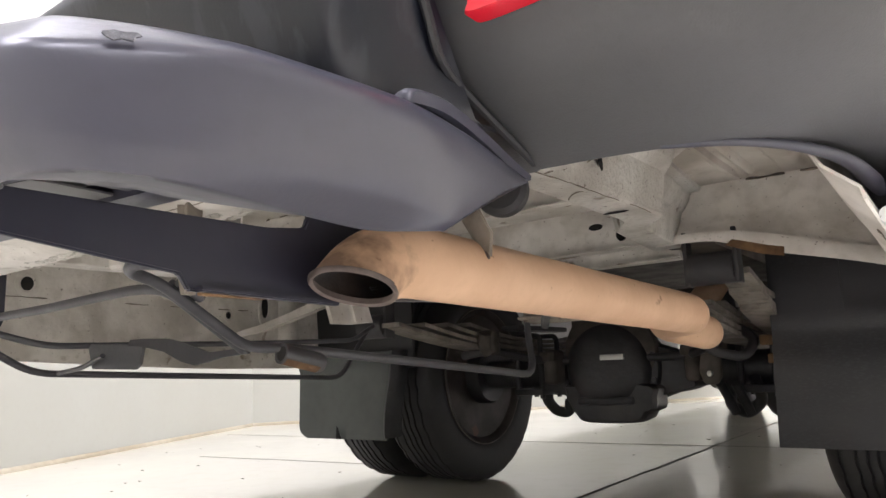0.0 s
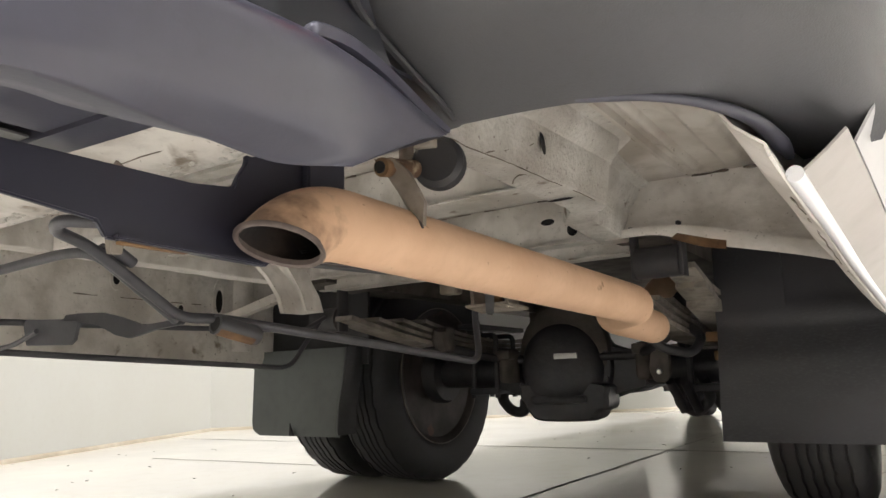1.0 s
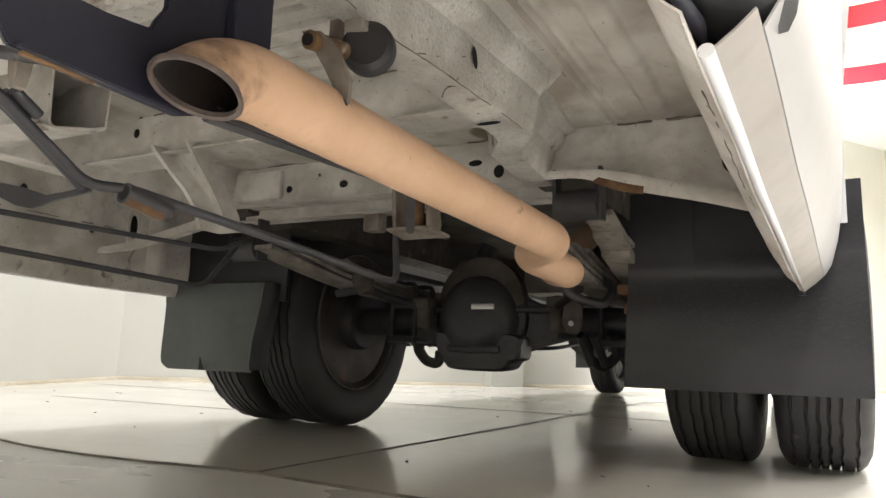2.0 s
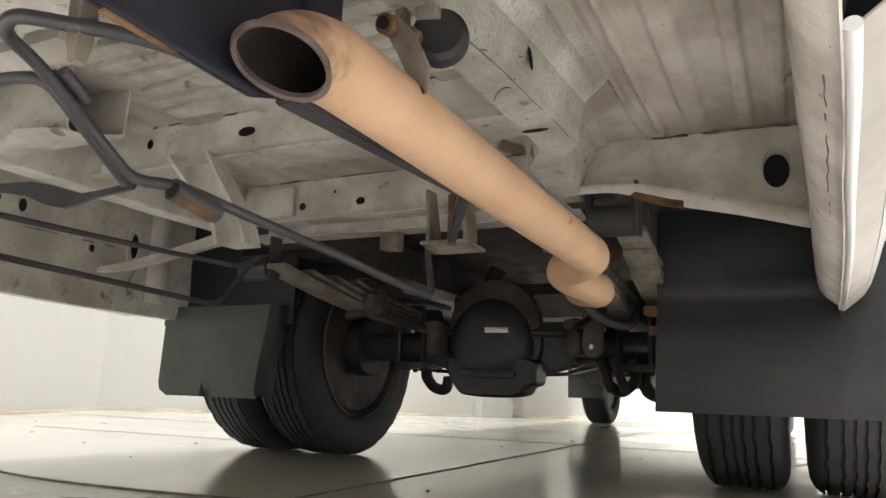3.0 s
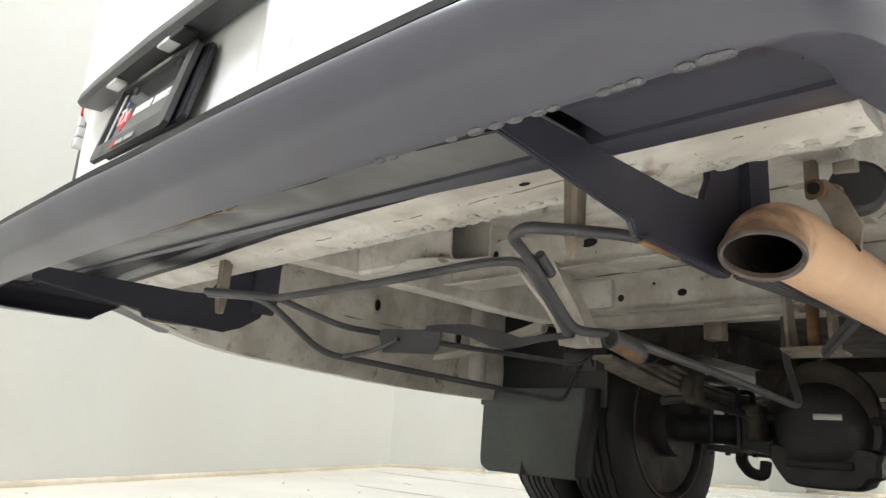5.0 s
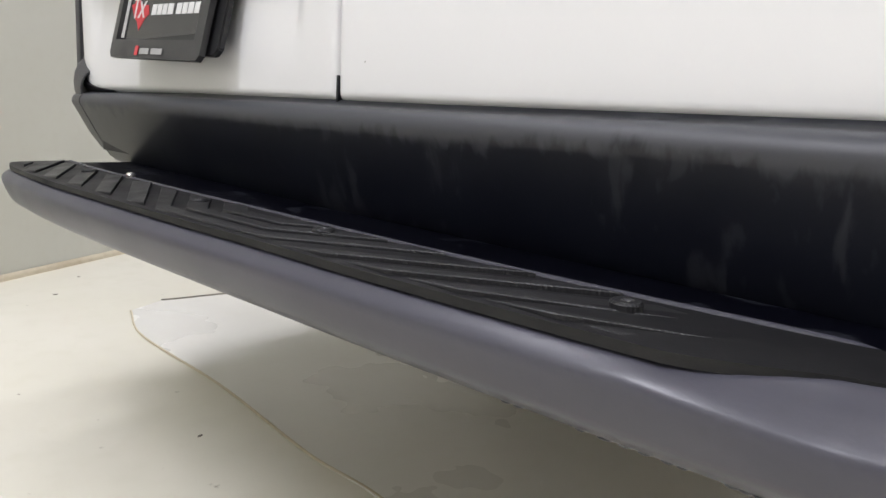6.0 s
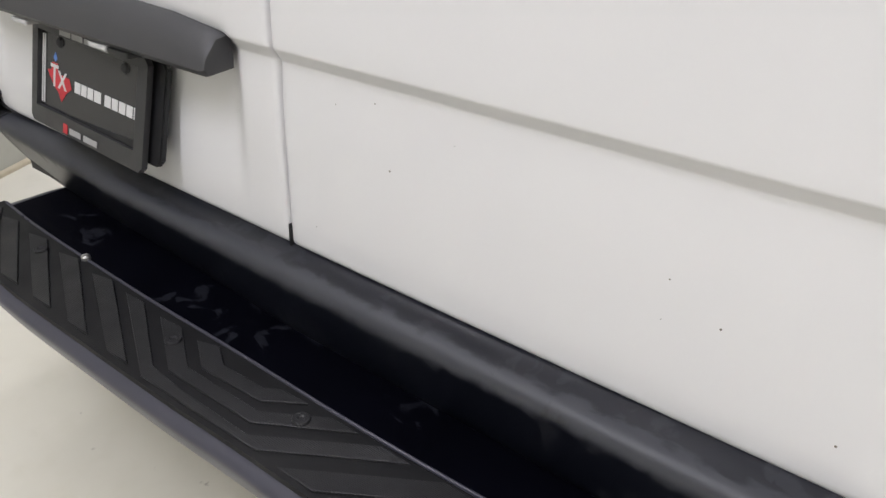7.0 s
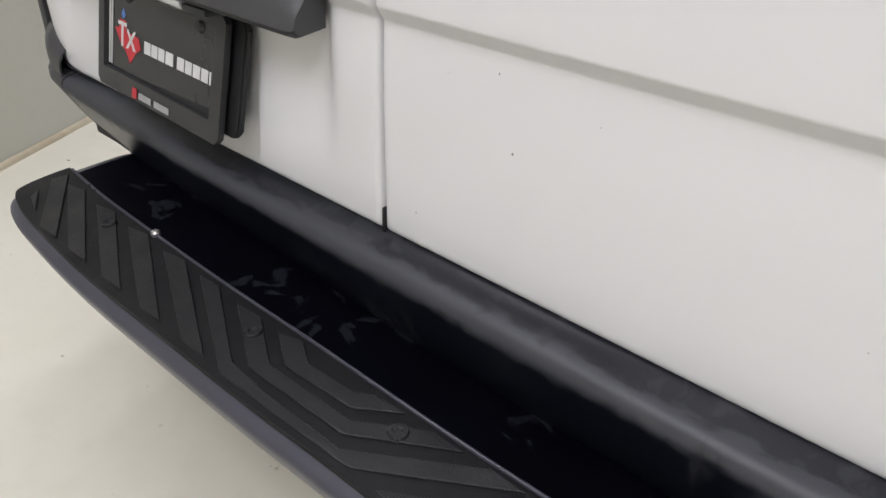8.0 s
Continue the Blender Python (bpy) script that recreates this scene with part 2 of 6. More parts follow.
M_DECK_WET = streaked("step_deck_black", (0.0016, 0.0017, 0.0034), (0.013, 0.0140, 0.019), 0.36, 0.5, 0.04, 15, (1, 1.6, 1), 0.872)


def cover_material():
    """Bumper cover half wiped with dressing: a grey crest that also paints its lit upper face, wet black above and
    below it with ragged, dripping edges.
    """
    m = mat("bumper_cover_dressed_lit", (0.0040, 0.0050, 0.0105), (0.0066, 0.0078, 0.0140), gloss=0.2, rough=0.36, grain=80, blotch=7, mix=0.8, bump=0.03, bump_scale=420, rough_var=0.05)
    n, l = m.node_tree.nodes, m.node_tree.links
    b = n["Principled BSDF"]
    co, sep = n.new("ShaderNodeTexCoord"), n.new("ShaderNodeSeparateXYZ")
    l.new(co.outputs["Object"], sep.inputs[0])

    def tex(scale, stretch, detail=5.0):
        mp, t = n.new("ShaderNodeMapping"), n.new("ShaderNodeTexNoise")
        mp.inputs["Scale"].default_value = stretch
        t.inputs["Scale"].default_value, t.inputs["Detail"].default_value, t.inputs["Distortion"].default_value = scale, detail, 0.5
        l.new(co.outputs["Object"], mp.inputs["Vector"])
        l.new(mp.outputs[0], t.inputs["Vector"])
        return t.outputs["Fac"]

    def op(kind, a, k, c=None, clamp=False):
        x = n.new("ShaderNodeMath")
        x.operation, x.use_clamp = kind, clamp
        for sock, v in zip(x.inputs, (a, k, c)):
            if v is None:
                continue
            if isinstance(v, float):
                sock.default_value = v
            else:
                l.new(v, sock)
        return x.outputs[0]

    left = op("MULTIPLY", op("MAXIMUM", op("SUBTRACT", -0.45, sep.outputs["X"]), 0.0), 0.13)
    drip = op("MULTIPLY_ADD", tex(38.0, (1.3, 1.0, 0.35)), 0.060, op("MULTIPLY", tex(5.0, (1, 1, 1)), 0.05))
    low = op("MULTIPLY_ADD", op("ADD", sep.outputs["Z"], drip), 90.0, -90.0 * 0.652, True)
    rag = op("MULTIPLY_ADD", tex(30.0, (1.0, 1.8, 1.0)), 0.05, op("MULTIPLY", tex(4.0, (1, 1, 1)), 0.03))
    high = op("MULTIPLY_ADD", op("SUBTRACT", op("SUBTRACT", sep.outputs["Y"], left), rag), -120.0, 120.0 * 0.140, True)
    # grey follows the crest's height: its lit face is painted in with the dressing
    dull = op("MULTIPLY", low, high)
    dull = op("MAXIMUM", dull, op("MULTIPLY", op("MULTIPLY_ADD", op("ADD", tex(34.0, (1.2, 1, 0.3)), tex(6.0, (1, 1, 1))), 14.0, -15.4, True), 0.45))
    x = n.new("ShaderNodeMix")
    x.data_type = "RGBA"
    l.new(dull, x.inputs["Factor"])
    l.new(b.inputs["Base Color"].links[0].from_socket, x.inputs[6])
    x.inputs[7].default_value = (0.036, 0.038, 0.047, 1)
    l.new(x.outputs[2], b.inputs["Base Color"])
    l.new(op("MULTIPLY_ADD", dull, 0.14, 0.34), b.inputs["Roughness"])
    l.new(op("MULTIPLY_ADD", dull, 0.04, 0.55), b.inputs["Specular IOR Level"])
    return m


M_COVER = cover_material()

# ---- mesh helpers ----
def finish(bm, name, material, smooth=35.0):
    bmesh.ops.remove_doubles(bm, verts=bm.verts, dist=1e-6)
    bmesh.ops.recalc_face_normals(bm, faces=bm.faces)
    mesh = bpy.data.meshes.new(name)
    bm.to_mesh(mesh)
    bm.free()
    mesh.materials.append(material)
    mesh.shade_smooth()
    mesh.set_sharp_from_angle(angle=radians(smooth))
    return mesh


def part(name, bm, material, parent, label="", smooth=35.0):
    ob = new(name, finish(bm, name, material, smooth))
    ob.parent = parent
    return tagged(ob, label)


def thing(name, bm, material, label, category, group="", kind="", smooth=35.0):
    return tagged(new(name, finish(bm, name, material, smooth)), label, category, group, kind)


def block(bm, lo, hi, bevel=0.0, m=None, seg=2):
    r = bmesh.ops.create_cube(bm, size=1.0)
    c, s = (Vector(lo) + Vector(hi)) / 2, Vector(hi) - Vector(lo)
    for v in r["verts"]:
        v.co = Vector((v.co.x * s.x, v.co.y * s.y, v.co.z * s.z)) + c
        if m:
            v.co = m @ v.co
    if bevel:
        edges = list({e for v in r["verts"] for e in v.link_edges})
        bmesh.ops.bevel(bm, geom=edges, offset=bevel, segments=seg, affect="EDGES", profile=0.6)
    return bm


def loft(bm, rings, closed=True, caps=True):
    """Skin between rings of equal length."""
    vs = [[bm.verts.new(p) for p in ring] for ring in rings]
    k = len(vs[0])
    for a, b in zip(vs, vs[1:]):
        for i in range(k if closed else k - 1):
            j = (i + 1) % k
            bm.faces.new((a[i], a[j], b[j], b[i]))
    if caps and closed:
        bm.faces.new(vs[0])
        bm.faces.new(vs[-1][::-1])
    return bm


def rounded(path, radius, steps=6):
    """The path with its inner corners rounded."""
    pts = [Vector(p) for p in path]
    out = [pts[0]]
    for a, b, c in zip(pts, pts[1:], pts[2:]):
        u, w = (a - b), (c - b)
        d = min(radius, u.length * 0.45, w.length * 0.45)
        p, q = b + u.normalized() * d, b + w.normalized() * d
        for i in range(steps + 1):
            t = i / steps
            out.append((1 - t) ** 2 * p + 2 * t * (1 - t) * b + t * t * q)
    return out + [pts[-1]]


def sweep(bm, pts, radius, seg=12, caps=True, flat=1.0):
    """A round bar along points. radius may be one number or one for each point."""
    pts = [Vector(p) for p in pts]
    rings, up = [], Vector((0, 0, 1))
    if abs((pts[1] - pts[0]).normalized().z) > 0.9:
        up = Vector((1, 0, 0))
    for i, p in enumerate(pts):
        d = (pts[min(i + 1, len(pts) - 1)] - pts[max(i - 1, 0)]).normalized()
        side = d.cross(up).normalized()
        up = side.cross(d).normalized()
        r = radius[i] if isinstance(radius, (list, tuple)) else radius
        rings.append([p + side * (r * math.cos(2 * math.pi * k / seg)) + up * (r * flat * math.sin(2 * math.pi * k / seg)) for k in range(seg)])
    return loft(bm, rings, True, caps)


def bar(path, radius, bend=0.03, seg=12):
    bm = bmesh.new()
    return sweep(bm, rounded(path, bend), radius, seg)


def plate(bm, outline, lift, bevel=0.0):
    """A flat plate: an outline of points, moved by lift for its thickness."""
    lift = Vector(lift)
    a = [bm.verts.new(p) for p in outline]
    b = [bm.verts.new(Vector(p) + lift) for p in outline]
    k = len(a)
    faces = [bm.faces.new(a), bm.faces.new(b[::-1])] + [bm.faces.new((a[i], b[i], b[(i + 1) % k], a[(i + 1) % k])) for i in range(k)]
    bmesh.ops.recalc_face_normals(bm, faces=faces)
    if bevel:
        bmesh.ops.bevel(bm, geom=list({e for f in faces for e in f.edges}), offset=bevel, segments=2, affect="EDGES")
    return bm


def lathe(bm, profile, m, seg=48, caps=True):
    """Turns (radius, along) points about the z axis of m."""
    rings = [[m @ Vector((r * math.cos(2 * math.pi * k / seg), r * math.sin(2 * math.pi * k / seg), h)) for k in range(seg)] for r, h in profile]
    return loft(bm, rings, True, caps)


def sheet(bm, grid, thick=0.0, toward=(0, 0, 1)):
    """A surface through a grid of points, with a thickness."""
    vs = [[bm.verts.new(p) for p in row] for row in grid]
    faces = [bm.faces.new((vs[i][j], vs[i][j + 1], vs[i + 1][j + 1], vs[i + 1][j])) for i in range(len(vs) - 1) for j in range(len(vs[0]) - 1)]
    if thick:
        bmesh.ops.recalc_face_normals(bm, faces=faces)
        bmesh.ops.solidify(bm, geom=faces, thickness=thick)
    return bm


def smooth_line(pts, n):
    """n points on a smooth curve through pts."""
    p = [Vector(q) for q in pts]
    p = [2 * p[0] - p[1], *p, 2 * p[-1] - p[-2]]
    out, spans = [], len(p) - 3
    for i in range(n):
        u = i / (n - 1) * spans
        k = min(int(u), spans - 1)
        t = u - k
        a, b, c, d = p[k:k + 4]
        out.append(0.5 * (2 * b + (c - a) * t + (2 * a - 5 * b + 4 * c - d) * t * t + (3 * b - a - 3 * c + d) * t ** 3))
    return out


def rim_hole(bm, at, normal, rx, rz, depth=0.012):
    """A near-black disc on the surface that paints a punched hole's inner shade, with a slight rolled edge."""
    n = Vector(normal).normalized()
    u = n.cross(Vector((0, 0, 1)))
    u = u.normalized() if u.length > 0.1 else Vector((1, 0, 0))
    w = u.cross(n)
    c = Vector(at)
    rings = [[c + n * d + u * (rx * k * math.cos(2 * math.pi * i / 16)) + w * (rz * k * math.sin(2 * math.pi * i / 16)) for i in range(16)]
             for k, d in ((1.0, 0.0012), (0.97, 0.0018), (0.90, 0.0012), (0.05, 0.001))]
    return loft(bm, rings, True, True)

# ---- the hall ----
CORNER, LEFT_END, FAR_END = (-3.70, 3.55), (-0.35, -2.85), (1.75, 11.2)
RIGHT_A, RIGHT_B = (7.0, 8.6), (7.0, -3.6)


def wall(name, a, b, height=CEIL, thick=0.2, inside=(0.5, 2.0)):
    """A wall from a to b with its inner face on that line."""
    a, b = Vector((*a, 0)), Vector((*b, 0))
    d = (b - a).normalized()
    n = Vector((d.y, -d.x, 0))
    if n.dot(Vector((*inside, 0)) - a) > 0:
        n = -n
    bm = bmesh.new()
    plate(bm, [a, b, b + n * thick, a + n * thick], (0, 0, height))
    w = thing(name, bm, M_WALL, "off-white painted plaster wall of the workshop", "wall", kind="structure")
    bm = bmesh.new()
    inn = -n
    foot = [(0.0, 0.0), (0.010, 0.0), (0.009, 0.010), (0.005, 0.018), (0.0, 0.022)]
    loft(bm, [[p + inn * (u + 0.002) + Vector((0, 0, v)) for u, v in foot] for p in (a, b)])
    thing("baseboard", bm, M_TRIM, "stained sealant strip along the foot of the wall", "baseboard", kind="structure")
    return w


wall("wall_west", LEFT_END, CORNER)
wall("wall_north", CORNER, FAR_END)
wall("wall_east", FAR_END, RIGHT_A)
wall("wall_south_east", RIGHT_A, RIGHT_B)
wall("wall_south", RIGHT_B, LEFT_END)

bm = bmesh.new()
block(bm, (-8, -8, -0.2), (10, 14, 0.0))
thing("floor", bm, M_FLOOR, "glossy cream coated concrete floor with dark specks", "floor", kind="structure")
bm = bmesh.new()
block(bm, (-8, -8, CEIL), (10, 14, CEIL + 0.2))
thing("ceiling", bm, M_CEIL, "plain white ceiling of the workshop", "ceiling", kind="structure")


def floor_joint(a, b, width=0.008, wander=0.006):
    bm = bmesh.new()
    a, b = Vector((*a, 0.0)), Vector((*b, 0.0))
    d = (b - a).normalized()
    n = Vector((-d.y, d.x, 0))
    k = max(2, int((b - a).length / 0.08))
    grid = []
    for i in range(k + 1):
        p = a + (b - a) * i / k
        off = noise.noise(p * 5.0) * wander
        w = width * (0.6 + 0.6 * abs(noise.noise(p * 11.0)))
        grid.append([p + n * (off - w) + Vector((0, 0, 0.0012)), p + n * off + Vector((0, 0, 0.0028)), p + n * (off + w) + Vector((0, 0, 0.0012))])
    sheet(bm, grid)
    thing("floor_joint", bm, M_JOINT, "narrow dirty joint line in the coated floor", "floor joint", kind="structure")


floor_joint((-0.085, 1.0), (-0.14, 4.6))
floor_joint((0.55, 2.1), (1.5, 5.4))
floor_joint((-3.2, 2.95), (2.5, 3.25), 0.005)
floor_joint((-2.2, 2.05), (-0.9, 2.15), 0.004)
floor_joint((-0.14, 4.6), (1.6, 8.0), 0.005)


def floor_patch():
    """A lighter skin of coating with a wavy, lifted edge, under the tail of the van."""
    front = smooth_line([(-1.50, 0.62, 0), (-1.42, 0.95, 0), (-1.15, 1.08, 0), (-0.86, 1.01, 0), (-0.62, 0.975, 0), (-0.36, 0.985, 0), (-0.09, 1.02, 0), (0.30, 1.00, 0), (1.2, 1.02, 0)], 60)
    back = smooth_line([(1.2, 0.36, 0), (0.3, 0.36, 0), (-0.05, 0.37, 0), (-0.2, 0.385, 0), (-0.34, 0.38, 0), (-0.47, 0.39, 0), (-0.78, 0.42, 0), (-1.2, 0.43, 0), (-1.44, 0.50, 0)], 60)
    edge = [p + Vector((0, 0.008 * noise.noise(p * 14), 0)) for p in (*front, *back)]
    bm = bmesh.new()
    plate(bm, [p + Vector((0, 0, 0.0005)) for p in edge], (0, 0, 0.0025))
    thing("floor_patch", bm, M_SHEET, "paler floor coating patch with a wavy edge", "floor patch", kind="structure")
    bm = bmesh.new()
    sweep(bm, [p + Vector((0, 0, 0.003)) for p in front], 0.0045, 6)
    thing("floor_seam", bm, M_JOINT, "raised dirty seam round the floor patch", "floor joint", kind="structure")
    bm = bmesh.new()
    sweep(bm, [p + Vector((0, 0, 0.002)) for p in back], 0.003, 6)
    thing("floor_seam", bm, M_TRIM, "brown raised seam round the floor patch", "floor joint", kind="structure")


floor_patch()


def pilaster(at, along, width, depth, height, name="pilaster"):
    """A shallow pillar on the far wall."""
    a, d = Vector((*at, 0)), Vector((*along, 0)).normalized()
    n = Vector((d.y, -d.x, 0))
    if n.dot(Vector((0.5, 2, 0)) - a) < 0:
        n = -n
    bm = bmesh.new()
    plate(bm, [a, a + d * width, a + d * width + n * depth, a + n * depth], (0, 0, height), 0.004)
    thing(name, bm, M_WALL, "cream painted shallow pillar on the wall", "pillar", kind="structure")


FAR_DIR = (FAR_END[0] - CORNER[0], FAR_END[1] - CORNER[1])
FAR_LEN = math.hypot(*FAR_DIR)
for dist, wid, dep in ((0.75, 0.10, 0.03), (3.1, 0.34, 0.14), (6.2, 0.20, 0.10)):
    pilaster((CORNER[0] + FAR_DIR[0] / FAR_LEN * dist, CORNER[1] + FAR_DIR[1] / FAR_LEN * dist), FAR_DIR, wid, dep, CEIL - 0.002)


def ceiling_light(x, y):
    root = tagged(new("ceiling_light"), "unseen long white strip light under the ceiling", "ceiling light", "ceiling lights")
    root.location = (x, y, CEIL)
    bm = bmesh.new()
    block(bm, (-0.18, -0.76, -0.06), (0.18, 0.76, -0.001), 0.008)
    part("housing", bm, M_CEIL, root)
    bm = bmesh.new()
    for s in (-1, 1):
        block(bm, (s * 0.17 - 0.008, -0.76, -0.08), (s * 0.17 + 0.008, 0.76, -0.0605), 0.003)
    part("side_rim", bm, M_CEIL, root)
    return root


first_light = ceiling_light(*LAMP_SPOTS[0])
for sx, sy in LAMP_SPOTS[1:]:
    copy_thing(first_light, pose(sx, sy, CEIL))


def banner():
    """Made-up cloth banner on two cords under the ceiling, standing in for an unidentified red and beige thing beside
    the van.
    """
    root = tagged(new("red_beige_standin"), "made-up cream and red banner standing in for an unidentified red and beige thing", "banner")
    root.location = (1.09, 6.0, 2.36)
    for name, z0, z1, paint, label in (("cloth", 0.0, 0.06, M_TRIM, ""), ("stripe", 0.06, 0.20, M_RED, "red cloth stripe"), ("cloth", 0.20, 0.52, M_TRIM, ""), ("stripe", 0.52, 0.70, M_RED, "red cloth stripe")):
        bm = bmesh.new()
        sheet(bm, [[(x, 0.012 * math.sin(9 * x + 2 * z), z) for z in np.linspace(z0, z1, 5)] for x in np.linspace(0.0, 0.9, 18)], 0.003)
        part(name, bm, paint, root, label, 60)
    for x in (0.05, 0.85):
        bm = bmesh.new()
        sweep(bm, [(x, 0.0, 0.69), (x, 0.0, CEIL - 2.36)], 0.003, 6)
        part("cord", bm, M_SEAL, root)


banner()


def floor_grit():
    """Scattered dark specks and crumbs on the floor."""
    rng = random.Random(11)
    bm = bmesh.new()
    for _ in range(150):
        x, y = rng.uniform(-3.0, 2.2), rng.uniform(0.2, 6.5)
        r = rng.uniform(0.002, 0.006)
        bmesh.ops.create_icosphere(bm, subdivisions=1, radius=1.0, matrix=Matrix.LocRotScale((x, y, 0.0012), Euler((0, 0, rng.uniform(0, 3))), (r * rng.uniform(1.0, 2.6), r, 0.0016)))
    thing("floor_grit", bm, M_JOINT, "dark crumbs of dirt scattered on the floor", "grit", kind="stuff")


floor_grit()

# ---- the van ----
AXLE_Y, HUB_Z, TYRE_R = 1.96, 0.338, 0.338
FRONT_Y = 5.95
van = tagged(new("van"), "white panel van with dark grey bumpers and twin rear wheels", "van")


def body_shell():
    """Outer skin: two sides with wheel arches, and roof, screen and nose between them."""
    def arch(cy, r, n=14, a0=20, a1=160):
        return [(cy + r * math.cos(radians(a)), HUB_Z + r * 1.06 * math.sin(radians(a))) for a in np.linspace(a0, a1, n)]

    low = [(0.56, 0.52), (0.75, 0.46), (1.05, 0.42), (1.50, 0.395)] + arch(AXLE_Y, 0.47)[::-1] + [(2.45, 0.40), (5.45, 0.40)] + arch(FRONT_Y, 0.45)[::-1] + [(6.45, 0.36), (6.95, 0.34)]
    nose = [(7.05, 0.60), (7.00, 1.00), (6.55, 1.22), (6.30, 1.36), (5.55, 2.42), (5.20, 2.60)]
    top = [(4.6, 2.66), (0.42, 2.64), (0.30, 2.50), (0.27, 0.70), (0.56, 0.66)]
    for x0, x1, t in ((-1.055, -1.05, -1), (0.918, 0.913, 1)):
        bm = bmesh.new()
        foot = low if t < 0 else [(0.56, 0.74), (1.53, 0.74)] + low[4:]
        crown = top if t < 0 else top[:3] + [(0.27, 0.88), (0.56, 0.88)]
        outline = [(x0 - t * max(0, (z - 1.0)) * 0.05, y, z) for y, z in foot + nose + crown]
        plate(bm, outline, (-t * 0.02, 0, 0))
        part("body_side", bm, M_WHITE, van, "white pressed steel side panel")
    bm = bmesh.new()
    skin = [(7.05, 0.60), (7.00, 1.00), (6.55, 1.22), (6.30, 1.36)]
    grid = [[(x, y + 0.0, z) for x in np.linspace(-1.04, 0.90, 7)] for y, z in skin]
    sheet(bm, grid, 0.02)
    part("bonnet", bm, M_WHITE, van)
    bm = bmesh.new()
    sheet(bm, [[(x, 6.29, 1.37) for x in np.linspace(-1.0, 0.86, 5)], [(x, 5.56, 2.40) for x in np.linspace(-0.96, 0.82, 5)]], 0.01)
    part("windscreen", bm, M_GLASS, van)
    bm = bmesh.new()
    sheet(bm, [[(x, y, z + 0.03 * (1 - (x / 1.0) ** 2)) for x in np.linspace(-0.97, 0.83, 9)] for y, z in ((5.54, 2.42), (5.20, 2.60), (4.6, 2.66), (0.42, 2.64), (0.30, 2.56))], 0.02)
    part("roof", bm, M_WHITE, van)
    bm = bmesh.new()
    block(bm, (-1.0, 6.9, 0.30), (0.86, 7.08, 0.62), 0.05)
    part("front_bumper", bm, M_BUMPER, van, "dark grey plastic front bumper")


body_shell()

# rear doors: pressed steel with a horizontal swage, closed on a centre gap
DOOR = [(0.212, 0.629), (0.2035, 0.6335), (0.1985, 0.638), (0.1970, 0.6415), (0.1965, 0.646), (0.1950, 0.70), (0.193, 0.80), (0.194, 0.866), (0.1942, 0.8735), (0.1936, 0.8755), (0.1924, 0.8772), (0.1846, 0.8875), (0.1834, 0.8892), (0.1829, 0.8915), (0.1827, 0.896), (0.1825, 0.915),
        (0.183, 1.05), (0.188, 1.5), (0.208, 2.1), (0.25, 2.52)]
GAP = -0.082


def rear_door(x0, x1, gap_side, name_label):
    """Skin lofted across x; its edges turn in at the gap and round off towards the body side."""
    xs = list(np.linspace(x0, x1, 90))

    def dish(x, z):
        a = max(0.0, min(1.0, (-0.150 - x) / 0.025)) * max(0.0, min(1.0, (x + 0.86) / 0.03))
        b = max(0.0, min(1.0, (z - 0.69) / 0.10)) * max(0.0, min(1.0, (0.90 - z) / 0.02))
        return 0.014 * (a * a * (3 - 2 * a)) * b

    fine = []
    for (ya, za), (yb, zb) in zip(DOOR, DOOR[1:]):
        k = max(1, int((zb - za) / 0.02)) if za < 1.0 else 3
        fine += [(ya + (yb - ya) * i / k, za + (zb - za) * i / k) for i in range(k)]
    fine.append(DOOR[-1])
    rows = []
    for x in xs:
        far = abs(x - GAP)
        bow = 0.006 * (far / 0.9) ** 2 + (0.10 * max(0, (far - 0.78) / 0.2) ** 2.2)
        rows.append([(x, y + bow + dish(x, z), z) for y, z in fine])
    edge_x, t = (x0, 1) if gap_side < 0 else (x1, -1)
    turned = [[(edge_x + t * dx, y + dy, z) for y, z in fine] for dx, dy in ((-0.0005, 0.02), (-0.0005, 0.004), (0.003, 0.0006))]
    rows = turned + rows[1:] if gap_side < 0 else rows[:-1] + turned[::-1]
    bm = bmesh.new()
    sheet(bm, rows)
    return part("rear_door", bm, M_WHITE, van, name_label, smooth=60)


door_left = rear_door(-1.000, GAP - 0.0028, 1, "white rear door carrying the number plate holder")
door_right = rear_door(GAP + 0.0028, 0.652, -1, "white plain rear door with a pressed crease")
bm = bmesh.new()
block(bm, (GAP - 0.012, 0.207, 0.63), (GAP + 0.012, 0.214, 2.5))
part("door_seal", bm, M_SEAL, van)
bm = bmesh.new()
block(bm, (-0.86, 0.2155, 0.518), (0.42, 0.235, 0.66))
part("tail_panel", bm, M_SEAL, van)
# worn black seal end at the foot of the gap
bm = bmesh.new()
block(bm, (GAP - 0.0018, 0.1965, 0.632), (GAP + 0.0018, 0.204, 0.664), 0.0008)
part("seal_end", bm, M_SEAL, van)


def lamp_unit(x0, x1, y, name_label, low=0.985, high=1.44):
    bm = bmesh.new()
    loft(bm, [[(x0, y, z), (x1, y - 0.02, z), (x1, y + 0.2, z), (x0, y + 0.22, z)] for z in (low, low + 0.015, high - 0.02, high)])
    return part("tail_lamp", bm, M_RED, van, name_label)


